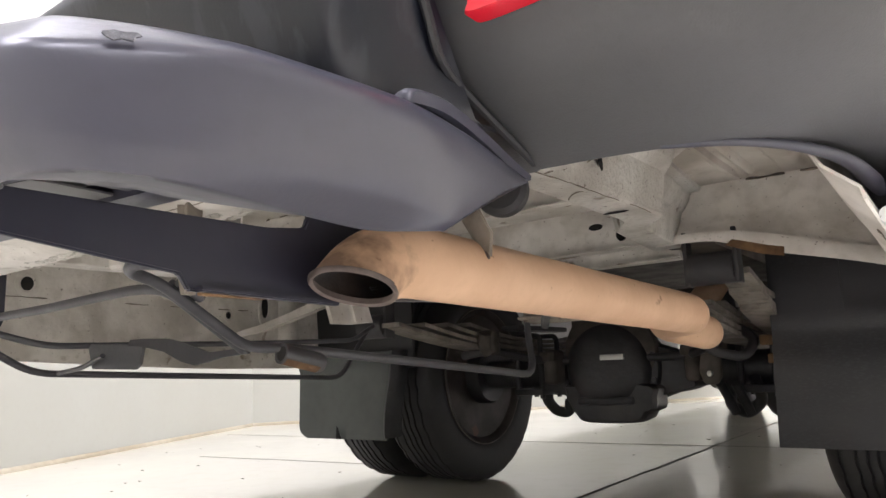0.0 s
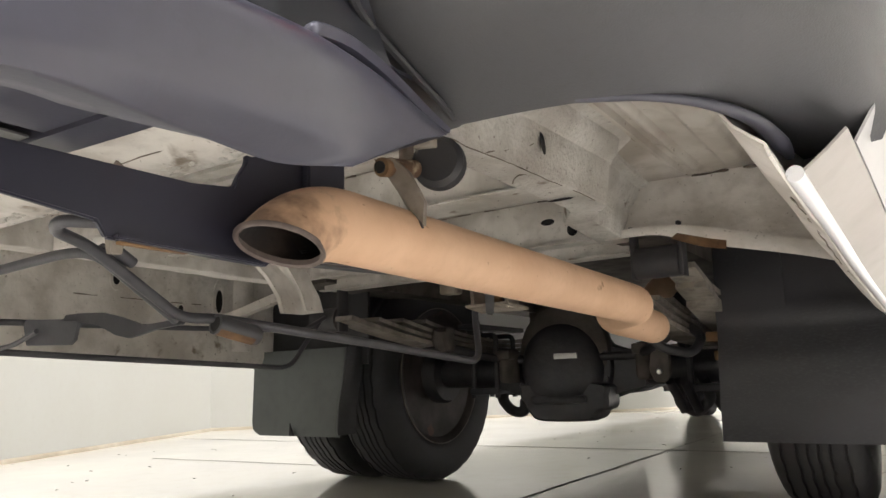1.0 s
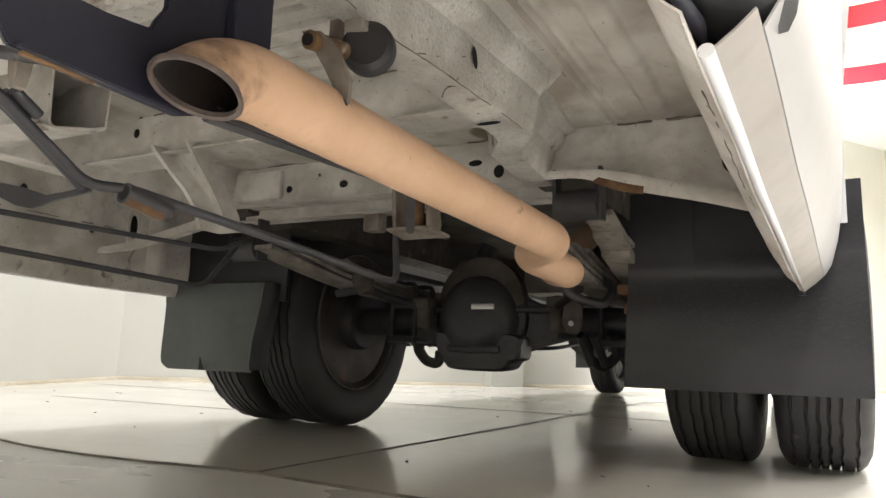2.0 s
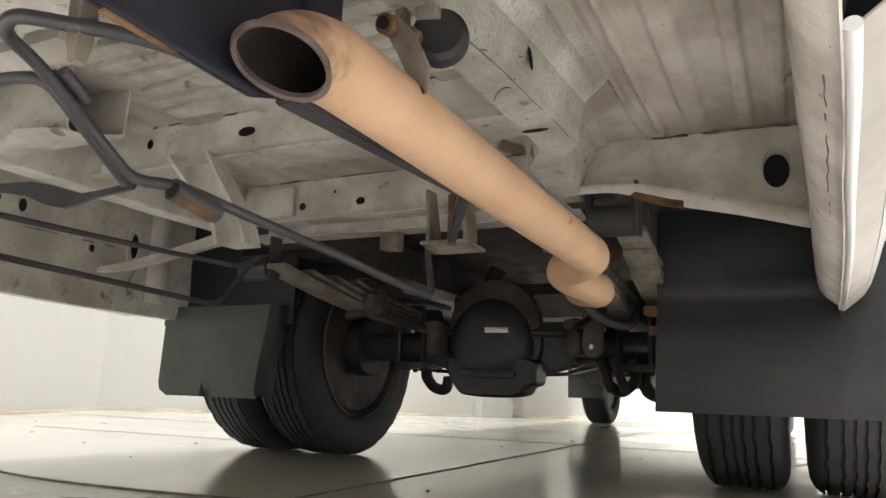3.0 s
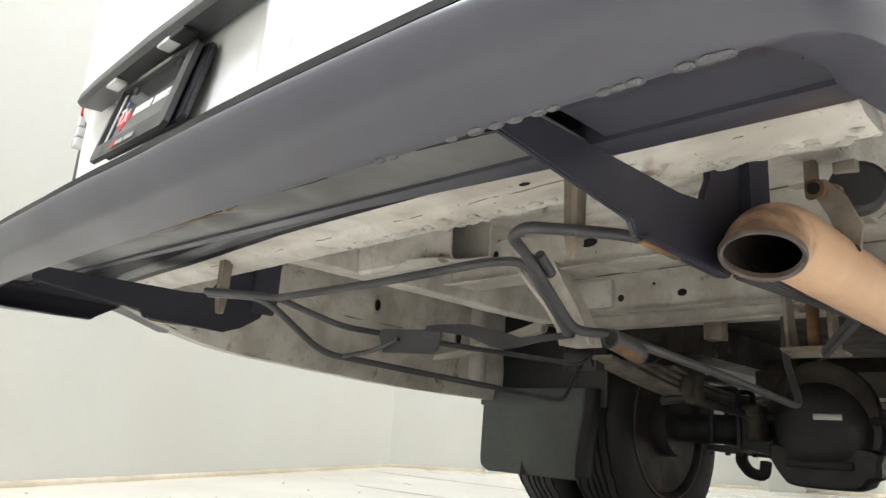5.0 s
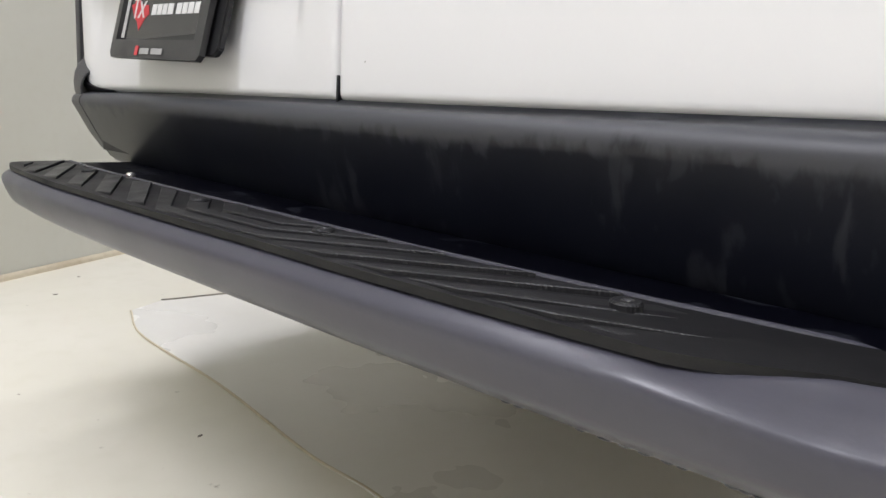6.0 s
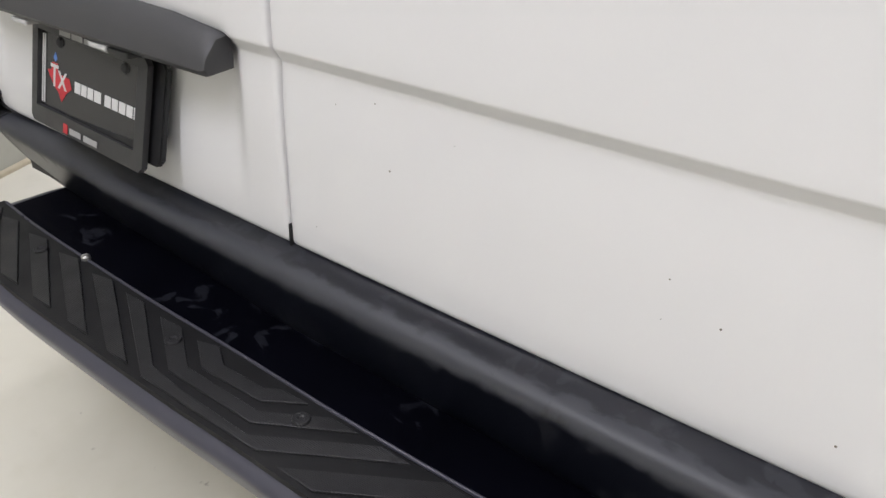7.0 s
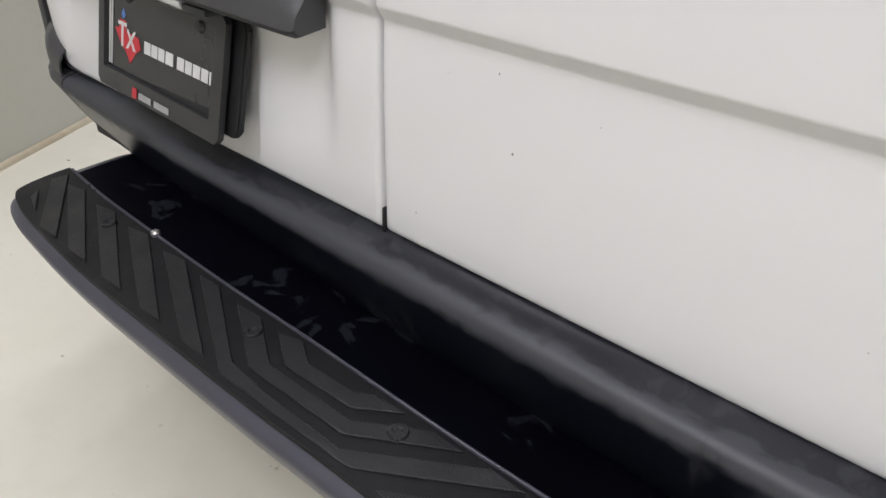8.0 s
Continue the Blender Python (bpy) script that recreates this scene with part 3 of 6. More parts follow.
lamp_left = lamp_unit(-1.030, -1.004, 0.232, "small red tail lamp", 0.912, 0.955)
bm = bmesh.new()
for k in range(3):
    block(bm, (-1.030, 0.212, 0.838 + k * 0.025), (-1.002, 0.30, 0.861 + k * 0.025), 0.004)
part("lamp_base", bm, M_CLEAR, lamp_left, "pale ribbed lens at the foot of the lamp")
bm = bmesh.new()
block(bm, (-1.024, 0.226, 0.655), (-1.000, 0.32, 0.836), 0.006)
part("corner_trim", bm, M_BUMPER, van, "dark grey plastic corner trim")
bm = bmesh.new()
loft(bm, [[(0.656, y0, z), (0.78, y0 + 0.02, z), (0.86, y0 + 0.08, z), (0.905, y0 + 0.22, z), (0.905, y0 + 0.30, z), (0.656, y0 + 0.04, z)] for z, y0 in ((0.862, 0.222), (1.5, 0.225), (2.1, 0.24), (2.5, 0.27))])
part("rear_pillar", bm, M_WHITE, van, "white rear corner pillar")
bm = bmesh.new()
loft(bm, [[(-0.984, y0, z), (-1.004, y0 + 0.006, z), (-1.030, y0 + 0.03, z), (-1.052, y0 + 0.08, z), (-1.052, y0 + 0.12, z), (-0.984, y0 + 0.05, z)] for z, y0 in ((0.958, 0.202), (1.5, 0.206), (2.1, 0.23), (2.5, 0.27))])
part("rear_pillar", bm, M_WHITE, van, "white rear corner pillar")
lamp_unit(0.83, 0.915, 0.27, "upright red tail lamp")


# tiny specks of dirt stuck to the doors
bm = bmesh.new()
for sx, sz, r in ((0.010, 0.843, 0.0005), (0.068, 0.856, 0.0009), (0.090, 0.787, 0.0013), (0.405, 0.737, 0.0005), (0.405, 0.778, 0.0009), (0.562, 0.684, 0.0013), (0.337, 0.637, 0.0005), (-0.030, 0.679, 0.0009), (0.455, 0.749, 0.0013), (0.173, 0.837, 0.0005)):
    y = float(np.interp(sz, [z for _, z in DOOR], [y for y, _ in DOOR])) + 0.006 * (abs(sx - GAP) / 0.9) ** 2
    bmesh.ops.create_icosphere(bm, subdivisions=1, radius=1.0, matrix=Matrix.LocRotScale((sx, y, sz), None, (r, 0.0007, r)))
tagged(part("dirt_specks", bm, M_JOINT, van), kind="stuff")


# ---- bumper cover ----
COVER_X = [-1.06, -1.045, -1.02, -0.985, -0.935, -0.868, -0.80, -0.717, -0.617, -0.45]
COVER_BOW = [0.20, 0.130, 0.082, 0.048, 0.030, 0.022, 0.017, 0.012, 0.007, 0.0]


def bumper_cover():
    """Long rounded plastic bumper across the tail, under the doors."""
    prof = [(0.214, 0.636), (0.203, 0.636), (0.196, 0.632), (0.189, 0.6295), (0.181, 0.6285), (0.173, 0.6275), (0.165, 0.6255), (0.1585, 0.621), (0.1545, 0.6145), (0.1535, 0.607),
            (0.1565, 0.5985), (0.160, 0.589), (0.167, 0.570), (0.176, 0.545), (0.186, 0.520), (0.1935, 0.504), (0.198, 0.4975), (0.206, 0.4945), (0.22, 0.4945)]

    def section(x):
        ring = []
        lift = 0.003 * max(0.0, (x - 0.1) / 0.5)
        floor_z = float(np.interp(x, (-1.05, -0.99, -0.95, -0.90, -0.86, -0.82), (0.575, 0.552, 0.535, 0.512, 0.498, 0.49)))
        for y, z in prof:
            low = max(0.0, min(1.0, (0.612 - z) / 0.10))
            bow = float(np.interp(x, COVER_X, COVER_BOW))
            bow += 0.016 * low * max(0.0, min(1.0, (-0.10 - x) / 0.3)) + 0.003 * low * max(0.0, (-0.62 - x) / 0.3) ** 1.5
            # the end tucks in to meet the corner piece
            end = max(0.0, (x - 0.583) / 0.034)
            bow += (0.052 + 0.022 * low) * end * end
            over = max(0.0, floor_z - z)
            ring.append((x, y + bow + 0.25 * over, z + over * 0.97 + lift * (1.0 - 0.8 * low)))
        return ring

    rows = [section(x) for x in (*np.linspace(-0.868, -0.78, 14), *np.linspace(-0.76, 0.57, 48), *np.linspace(0.578, 0.617, 14))]
    bm = bmesh.new()
    sheet(bm, [section(x) for x in np.linspace(-1.058, -0.8745, 24)], 0.003)
    part("bumper_corner", bm, M_BUMPER, van, "dark grey plastic corner of the rear bumper", smooth=60)
    bm = bmesh.new()
    sheet(bm, rows, 0.003)
    return part("bumper_cover", bm, M_COVER, van, "dark plastic bumper cover with dried dressing streaks", smooth=60)


bumper_cover()
# black seal that curves round the lower outer edge of the left door
def door_y(x, z):
    far = abs(x - GAP)
    return float(np.interp(z, [q for _, q in DOOR], [y for y, _ in DOOR])) + 0.006 * (far / 0.9) ** 2 + 0.10 * max(0.0, (far - 0.78) / 0.2) ** 2.2


seal_in = smooth_line([(-0.76, 0, 0.634), (-0.82, 0, 0.637), (-0.875, 0, 0.645), (-0.920, 0, 0.661), (-0.950, 0, 0.685), (-0.968, 0, 0.72), (-0.978, 0, 0.78), (-0.983, 0, 0.90), (-0.983, 0, 1.2)], 60)
seal_out = smooth_line([(-0.77, 0, 0.630), (-0.83, 0, 0.630), (-0.91, 0, 0.630), (-0.970, 0, 0.634), (-0.996, 0, 0.66), (-1.003, 0, 0.72), (-1.005, 0, 0.80), (-1.005, 0, 0.95), (-1.005, 0, 1.2)], 60)
bm = bmesh.new()
sheet(bm, [[Vector((a.x, door_y(a.x, a.z) - 0.0005, a.z)) for a in seal_in]] + [[Vector((p.x, door_y(p.x, p.z) - 0.0045, p.z)) for p in (a.lerp(b, f) for a, b in zip(seal_in, seal_out))] for f in (0.08, 0.35, 0.65, 0.95)]
      + [[Vector((b.x - 0.003, door_y(b.x, b.z) + 0.012, b.z)) for b in seal_out]])
part("edge_seal", bm, M_SEAL, van, "black rubber seal round the door edge")
bm = bmesh.new()
TRIM = [(0.176, 0.604), (0.165, 0.616), (0.160, 0.632), (0.159, 0.650), (0.162, 0.668), (0.169, 0.684), (0.181, 0.698), (0.197, 0.707), (0.215, 0.712)]
sheet(bm, [[(x, y + float(np.interp(x, COVER_X, COVER_BOW)), z - 0.030 * max(0.0, (x + 0.935) / 0.06) * (z - 0.604) / 0.1) for y, z in TRIM] for x in np.linspace(-0.880, -1.058, 22)], 0.003)
part("corner_trim", bm, M_BUMPER, van, "dark grey plastic trim at the body corner", 60)


def bumper_corner():
    """Wrap-round corner of the rear bumper, undercut below, with a rolled lower lip."""
    levels = [
        (0.860, [(0.665, 0.222), (0.70, 0.226), (0.762, 0.246), (0.828, 0.296), (0.870, 0.368), (0.893, 0.440), (0.900, 0.515)]),
        (0.720, [(0.655, 0.214), (0.69, 0.220), (0.756, 0.244), (0.824, 0.296), (0.868, 0.368), (0.891, 0.440), (0.898, 0.515)]),
        (0.655, [(0.585, 0.210), (0.67, 0.225), (0.750, 0.250), (0.820, 0.300), (0.865, 0.370), (0.888, 0.440), (0.895, 0.515)]),
        (0.600, [(0.592, 0.232), (0.67, 0.240), (0.748, 0.262), (0.815, 0.312), (0.856, 0.378), (0.877, 0.445), (0.882, 0.515)]),
        (0.555, [(0.598, 0.248), (0.665, 0.256), (0.740, 0.277), (0.802, 0.324), (0.842, 0.386), (0.862, 0.448), (0.868, 0.515)]),
        (0.530, [(0.601, 0.260), (0.665, 0.270), (0.735, 0.291), (0.792, 0.336), (0.830, 0.394), (0.851, 0.452), (0.863, 0.522)]),
        (0.514, [(0.603, 0.290), (0.662, 0.300), (0.728, 0.318), (0.780, 0.358), (0.814, 0.408), (0.842, 0.460), (0.860, 0.527)]),
        (0.500, [(0.606, 0.332), (0.660, 0.340), (0.718, 0.355), (0.764, 0.388), (0.795, 0.433), (0.832, 0.478), (0.857, 0.532)]),
        (0.489, [(0.609, 0.355), (0.660, 0.361), (0.712, 0.375), (0.754, 0.403), (0.780, 0.446), (0.818, 0.500), (0.851, 0.536)]),
        (0.488, [(0.610, 0.361), (0.660, 0.367), (0.710, 0.381), (0.750, 0.409), (0.775, 0.451), (0.791, 0.503), (0.799, 0.550)]),
        (0.496, [(0.611, 0.367), (0.660, 0.373), (0.708, 0.387), (0.746, 0.414), (0.770, 0.456), (0.785, 0.505), (0.792, 0.552)]),
    ]
    grid = []
    for z, ring in levels:
        line = smooth_line([(x, y, z) for x, y in ring], 28)
        if z < 0.70:
            line = [line[0] + (Vector((-0.06, 0.010, 0.002)) if z < 0.535 else Vector((-0.022, 0.012, 0.004))), line[0] + Vector((-0.004, 0.003, 0.0))] + line
        else:
            line = [line[0] + Vector((-0.006, 0.02, 0.0)), line[0] + Vector((-0.003, 0.006, 0.0))] + line
        for i, q in enumerate(line):
            q.z -= 0.016 * max(0.0, (i - 19) / 10.0) ** 1.5 * (1.0 if z < 0.54 else max(0.0, (0.66 - z) / 0.12))
        grid.append(line)
    bm = bmesh.new()
    sheet(bm, grid, 0.0025)
    corner = part("bumper_corner", bm, M_BUMPER, van, "satin grey plastic corner of the rear bumper", smooth=60)
    bm = bmesh.new()
    foot = smooth_line([(0.690, 0.372, 0.4895), (0.730, 0.392, 0.4880), (0.760, 0.420, 0.4850), (0.781, 0.455, 0.4800), (0.791, 0.488, 0.4715), (0.794, 0.512, 0.4650)], 30)
    sweep(bm, foot, [0.003 + 0.0038 * min(i, 24) / 24 - 0.0007 * max(0, i - 24) for i in range(30)], 10, True, 0.7)
    part("rolled_lip", bm, M_STEP, corner, "smooth rolled lip along the lower edge", 60)
    bm = bmesh.new()
    rim = smooth_line([(0.634, 0.2430, 0.5560), (0.637, 0.2440, 0.5500), (0.690, 0.2525, 0.5560), (0.738, 0.2640, 0.5630), (0.742, 0.2650, 0.5690), (0.740, 0.2580, 0.5990), (0.690, 0.2440, 0.5930), (0.640, 0.2335, 0.5870)], 40)
    loft(bm, [[p + Vector((0.001, -0.002, 0)) + (sum(rim, Vector()) / 40 - p) * k + Vector((0, d, 0)) for p in (q + Vector((0, 0, -0.005)) for q in rim)] for k, d in ((0.0, 0.012), (0.0, 0.0), (0.03, -0.0022))])
    part("reflector", bm, M_RED, corner, "red plastic reflector")
    return corner


bumper_corner()
# black bar put in for the shade of the gap beside the bumper corner
bm = bmesh.new()
sweep(bm, smooth_line([(0.617, 0.224, 0.618), (0.617, 0.212, 0.596), (0.617, 0.220, 0.570), (0.617, 0.230, 0.545), (0.615, 0.246, 0.522), (0.612, 0.290, 0.508), (0.608, 0.355, 0.4915)], 30), 0.0030, 8)
part("seam_gap_shade", bm, M_SEAL, van, "black bar painting the shaded gap between cover and bumper corner")

# ---- step bumper ----
# its plan outline, from the front end of one side round the back to the other
# upper and lower edges, in step with one another
STEP_TOP = [(-0.806, 0.300), (-0.800, 0.220), (-0.794, 0.140), (-0.787, 0.085), (-0.776, 0.042), (-0.756, 0.012), (-0.700, -0.006), (-0.613, -0.015), (-0.45, -0.023), (-0.25, -0.021), (-0.085, -0.018),
            (0.03, -0.013), (0.20, -0.009), (0.36, -0.001), (0.46, 0.007), (0.528, 0.018), (0.562, 0.029), (0.584, 0.041), (0.599, 0.064), (0.6125, 0.100), (0.622, 0.153), (0.627, 0.205), (0.624, 0.260), (0.611, 0.340)]
STEP_LOW = [(-0.745, 0.300), (-0.742, 0.222), (-0.752, 0.153), (-0.764, 0.098), (-0.758, 0.072), (-0.740, 0.054), (-0.690, 0.038), (-0.600, 0.026), (-0.44, 0.020), (-0.25, 0.021), (-0.085, 0.024),
            (0.03, 0.027), (0.20, 0.032), (0.36, 0.039), (0.46, 0.044), (0.530, 0.047), (0.566, 0.048), (0.584, 0.053), (0.596, 0.069), (0.600, 0.095), (0.591, 0.153), (0.586, 0.205), (0.592, 0.262), (0.613, 0.342)]
step = new("step_bumper")
step.parent = van
tagged(step, "dark grey metal rear step with ribbed plastic treads")


def step_line(n=160):
    return smooth_line([(x, y, 0) for x, y in STEP_TOP], n)


def inward(line, i):
    d = (line[min(i + 1, len(line) - 1)] - line[max(i - 1, 0)]).normalized()
    return Vector((-d.y, d.x, 0))


def step_skirt():
    """Folded sheet: rolled upper edge, upright face, a crease and a tucked-in lower edge."""
    up = [(0.044, 0.5012), (0.032, 0.4998), (0.024, 0.4978), (0.016, 0.4945), (0.008, 0.4900), (0.003, 0.4858), (0.0008, 0.4830), (0.0, 0.4795)]
    down = [(0.02, 0.474), (0.10, 0.463), (0.21, 0.4520), (0.27, 0.4475), (0.34, 0.4440), (0.43, 0.4412), (0.60, 0.4365), (0.80, 0.4318), (0.90, 0.4298), (0.96, 0.4288), (1.0, 0.4285)]
    # on the sides the crease sits lower and is sharper
    down_side = [0.4740, 0.4650, 0.4535, 0.4480, 0.4410, 0.4384, 0.4348, 0.4314, 0.4298, 0.4288, 0.4285]
    lip = [(0.004, 0.4284), (0.014, 0.4288), (0.0235, 0.4292), (0.025, 0.4304), (0.0235, 0.4318), (0.006, 0.4316)]
    rise = [(0.92, 0.4330), (0.62, 0.4395), (0.40, 0.4460), (0.30, 0.4520), (0.22, 0.4580), (0.14, 0.4650)]
    back = [(0.0025, 0.472), (0.0035, 0.478), (0.009, 0.4835), (0.017, 0.4890), (0.025, 0.4945), (0.033, 0.4960), (0.044, 0.4980)]
    top = step_line()
    low = smooth_line([(x, y, 0) for x, y in STEP_LOW], len(top))
    rings = []
    for i, (p, b) in enumerate(zip(top, low)):
        n, m = inward(top, i), inward(low, i)
        side = max(0.0, min(1.0, (abs(b.x + 0.085) - 0.645) / 0.02))
        tuck = max(0.0, min(1.0, (0.17 - b.y) / 0.06)) * side
        ring = [p + n * o + Vector((0, 0, z)) for o, z in up]
        flank = max(0.0, min(1.0, (p.x - 0.57) / 0.03))
        over = max(0.0, min(1.0, (p.y - 0.205) / (0.135 if p.x > 0 else 0.10)))
        ring += [p.lerp(b, f) + Vector((0, 0, z + (zs - z - over * 0.006 * min(1.0, f / 0.36) * (1.0 - f)) * flank)) for (f, z), zs in zip(down, down_side)]
        ring += [b + m * (o * (0.06 + 0.94 * tuck)) + Vector((0, 0, z)) for o, z in lip]
        ring += [p.lerp(b, f) + Vector((0, 0, z)) for f, z in rise]
        ring += [p + n * o + Vector((0, 0, z)) for o, z in back]
        # the outer corner droops a little
        droop = 0.010 * max(0.0, min(1.0, (p.x - 0.44) / 0.12)) * max(0.0, min(1.0, (0.115 - p.y) / 0.065))
        for q in ring:
            q.z -= droop * max(0.0, min(1.0, (q.z - 0.445) / 0.03, (0.5010 - q.z) / 0.010))
        # the ends are cut back towards the bottom
        if over > 0:
            for q in ring:
                z = q.z
                q.y -= over * (0.10 if p.x > 0 else 0.075) * max(0.0, 1.0 - (z - 0.428) / (0.05 if p.x > 0 else 0.04))
                q.z -= over ** 1.5 * (0.45 if p.x > 0 else 0.70) * max(0.0, z - 0.468)
        rings.append(ring)
    bm = bmesh.new()
    loft(bm, rings)
    skirt = part("skirt", bm, M_STEP, step, smooth=40)
    # folded flange along the upper edge of the end
    bm = bmesh.new()
    fold = smooth_line([(0.6100, 0.206, 0.4920), (0.6170, 0.209, 0.4955), (0.6205, 0.230, 0.4962), (0.6180, 0.256, 0.4950), (0.6155, 0.284, 0.4900), (0.6120, 0.315, 0.4840), (0.6100, 0.342, 0.4785)], 30)
    loft(bm, [[q + Vector((0.0022, 0, -0.006 * w)), q + Vector((0.0030, 0, 0.0005)), q + Vector((0.0012, 0, 0.0022)), q + Vector((-0.0016, 0, 0.0018)), q + Vector((-0.0024, 0, -0.006 * w))]
              for q, w in ((q, min(1.0, 0.3 + i / 6, 0.4 + (29 - i) / 8)) for i, q in enumerate(fold))])
    part("end_flange", bm, M_STEP, skirt, "folded grey flange along the upper edge", 50)
    # chipped paint on the rolled edge by the corner, and a scuff on the side
    for at, n, size in (((0.6010, 0.0650, 0.4775), (0.85, -0.45, 0.25), 0.006), ((0.6175, 0.2250, 0.4640), (0.92, -0.1, -0.3), 0.004)):
        bm = bmesh.new()
        c, nn = Vector(at), Vector(n).normalized()
        u = nn.cross(Vector((0, 0, 1))).normalized()
        w = u.cross(nn)
        rim = []
        for k in range(14):
            a = 2 * math.pi * k / 14
            r = size * (0.75 + 0.6 * noise.noise(Vector((math.cos(a) * 2, math.sin(a) * 2, size * 300))))
            rim.append(c + u * (r * 1.5 * math.cos(a)) + w * (r * 0.45 * math.sin(a)))
        plate(bm, rim, nn * 0.0008)
        part("paint_chip", bm, M_WELD, skirt, "bare chipped patch in the coating")


step_skirt()
def step_plate(name, inset, y_back, z0, thick, material, label):
    bm = bmesh.new()
    line = step_line(110)
    inner = []
    for i, p in enumerate(line):
        q = p + inward(line, i) * (inset + (0.028 if inset < 0.03 else 0.0) * max(0.0, min(1.0, (p.x - 0.46) / 0.08)))
        if q.y < y_back(q.x) - 0.004:
            inner.append(Vector((q.x, q.y, z0)))
    a, b = inner[0].x, inner[-1].x
    back = [Vector((x, y_back(x), z0)) for x in np.linspace(b, a, 24)]
    plate(bm, [*inner, *back], (0, 0, thick))
    return part(name, bm, material, step, label, smooth=30)


step_plate("deck", 0.041, lambda x: 0.236 + 0.02 * max(0.0, (x - 0.5) / 0.09) ** 1.7 + 0.020 * max(0.0, min(1.0, (-0.10 - x) / 0.3)) + float(np.interp(x, COVER_X, COVER_BOW)), 0.4975, 0.004, M_DECK_WET, "flat glossy black step deck")
step_plate("tread_mat", 0.0125, lambda x: 0.1075 + 0.022 * max(0.0, (x - 0.1) / 0.4) ** 2 + 0.012 * max(0.0, (-0.45 - x) / 0.3) ** 2, 0.4955, 0.0072, M_MAT, "matt grey ribbed tread mat")

# tread pads: leaning bars, nested chevrons and a bead along the back of the pads
TREAD_Z = 0.5026


def tread(outline, heights=None, h=0.0032):
    """One raised pad; heights gives the rise at each corner."""
    bm = bmesh.new()
    rise = heights or [h] * len(outline)
    lo = [bm.verts.new((x, y, TREAD_Z - 0.008)) for x, y in outline]
    hi = [bm.verts.new((x, y, TREAD_Z + k - 0.10 * max(0.0, 0.012 + 0.02 * max(0.0, x - 0.1) - y) - 0.008 * max(0.0, min(1.0, (x - 0.40) / 0.08)))) for (x, y), k in zip(outline, rise)]
    k = len(lo)
    bm.faces.new(hi)
    for i in range(k):
        bm.faces.new((lo[i], lo[(i + 1) % k], hi[(i + 1) % k], hi[i]))
    bmesh.ops.recalc_face_normals(bm, faces=bm.faces)
    rim = [e for e in bm.edges if all(v.co.z > TREAD_Z - 0.0075 for v in e.verts)]
    bmesh.ops.bevel(bm, geom=rim, offset=0.0009, segments=1, affect="EDGES")
    return part("tread", bm, M_TREAD, step)


# leaning pads that rise towards one side, a nest of chevrons, leaning pads the other way
tread([(-0.728, 0.050), (-0.716, 0.032), (-0.660, 0.016)], [0.003, 0.001, 0.0042])
for k in range(5):
    x = -0.770 + k * 0.0985 + (0.006 if k == 0 else 0.0)
    tread([(x + 0.008 if k == 0 else x - 0.048, 0.092 if k else 0.082), (x + (0.018 if k == 0 else 0.0), 0.099 if k else 0.106), (x + 0.205 - 0.002 * k, 0.003), (x + 0.149, 0.002)], [0.001, 0.0042, 0.0048, 0.001])
tread([(-0.331, 0.093), (-0.289, 0.096), (-0.150, 0.021), (-0.085, 0.017), (0.036, 0.019), (0.163, 0.103), (0.204, 0.103), (0.060, 0.009), (-0.047, 0.004), (-0.146, 0.001)])
tread([(-0.241, 0.090), (-0.195, 0.094), (-0.116, 0.048), (0.014, 0.052), (0.088, 0.100), (0.129, 0.101), (0.023, 0.034), (-0.128, 0.028)])
tread([(-0.156, 0.090), (-0.122, 0.101), (-0.086, 0.080), (-0.014, 0.083), (0.005, 0.096), (0.050, 0.099), (0.002, 0.065), (-0.102, 0.058)])
for k in range(1, 6):
    x0, x1, lift = 0.068 + 0.076 * k, 0.222 + 0.077 * k, 0.0022 * k
    y0 = float(np.interp(x0, [x for x, _ in STEP_TOP[6:16]], [y for _, y in STEP_TOP[6:16]])) + 0.019
    corners = [(x0 - 0.048, y0), (x0 + 0.008, y0), (min(x1, 0.545), 0.104 + lift * 0.8 if x1 < 0.545 else 0.092), (min(x1 - 0.052, 0.530), 0.106 + lift * 0.8)]
    tread(corners, [0.001, 0.0045, 0.0045, 0.001])
bm = bmesh.new()
sweep(bm, smooth_line([(-0.768, 0.122, 0.5025), (-0.64, 0.1125, 0.5025), (-0.47, 0.1085, 0.5025), (-0.288, 0.107, 0.5025), (-0.1, 0.1095, 0.5025), (0.10, 0.110, 0.5025), (0.25, 0.1145, 0.5025), (0.36, 0.121, 0.5025), (0.50, 0.136, 0.5015), (0.535, 0.141, 0.4985)], 50), 0.0026, 8)
part("bead", bm, M_STEP, step)
for sx, sy in ((-0.545, 0.075), (-0.178, 0.069), (0.064, 0.074), (0.392, 0.083)):
    bm = bmesh.new()
    lathe(bm, [(0.0035, 0.0045), (0.0055, 0.0065), (0.010, 0.0065), (0.0115, 0.0045), (0.0115, 0.0), (0.0035, 0.0)], pose(sx, sy, TREAD_Z), 20)
    part("screw_cup", bm, M_TREAD, step)
bm = bmesh.new()
lathe(bm, [(0.0, 0.009), (0.005, 0.008), (0.0072, 0.005), (0.0072, 0.0), (0.0, 0.0)], pose(-0.47, 0.108, 0.5025), 18)
part("bolt", bm, M_SILVER, step, "bright bolt head")

# underside of the step: a smooth grey tray, crumpled in the middle, a shallow groove and a narrow rail behind it
def groove_y(x):
    return 0.158 + 0.060 * x


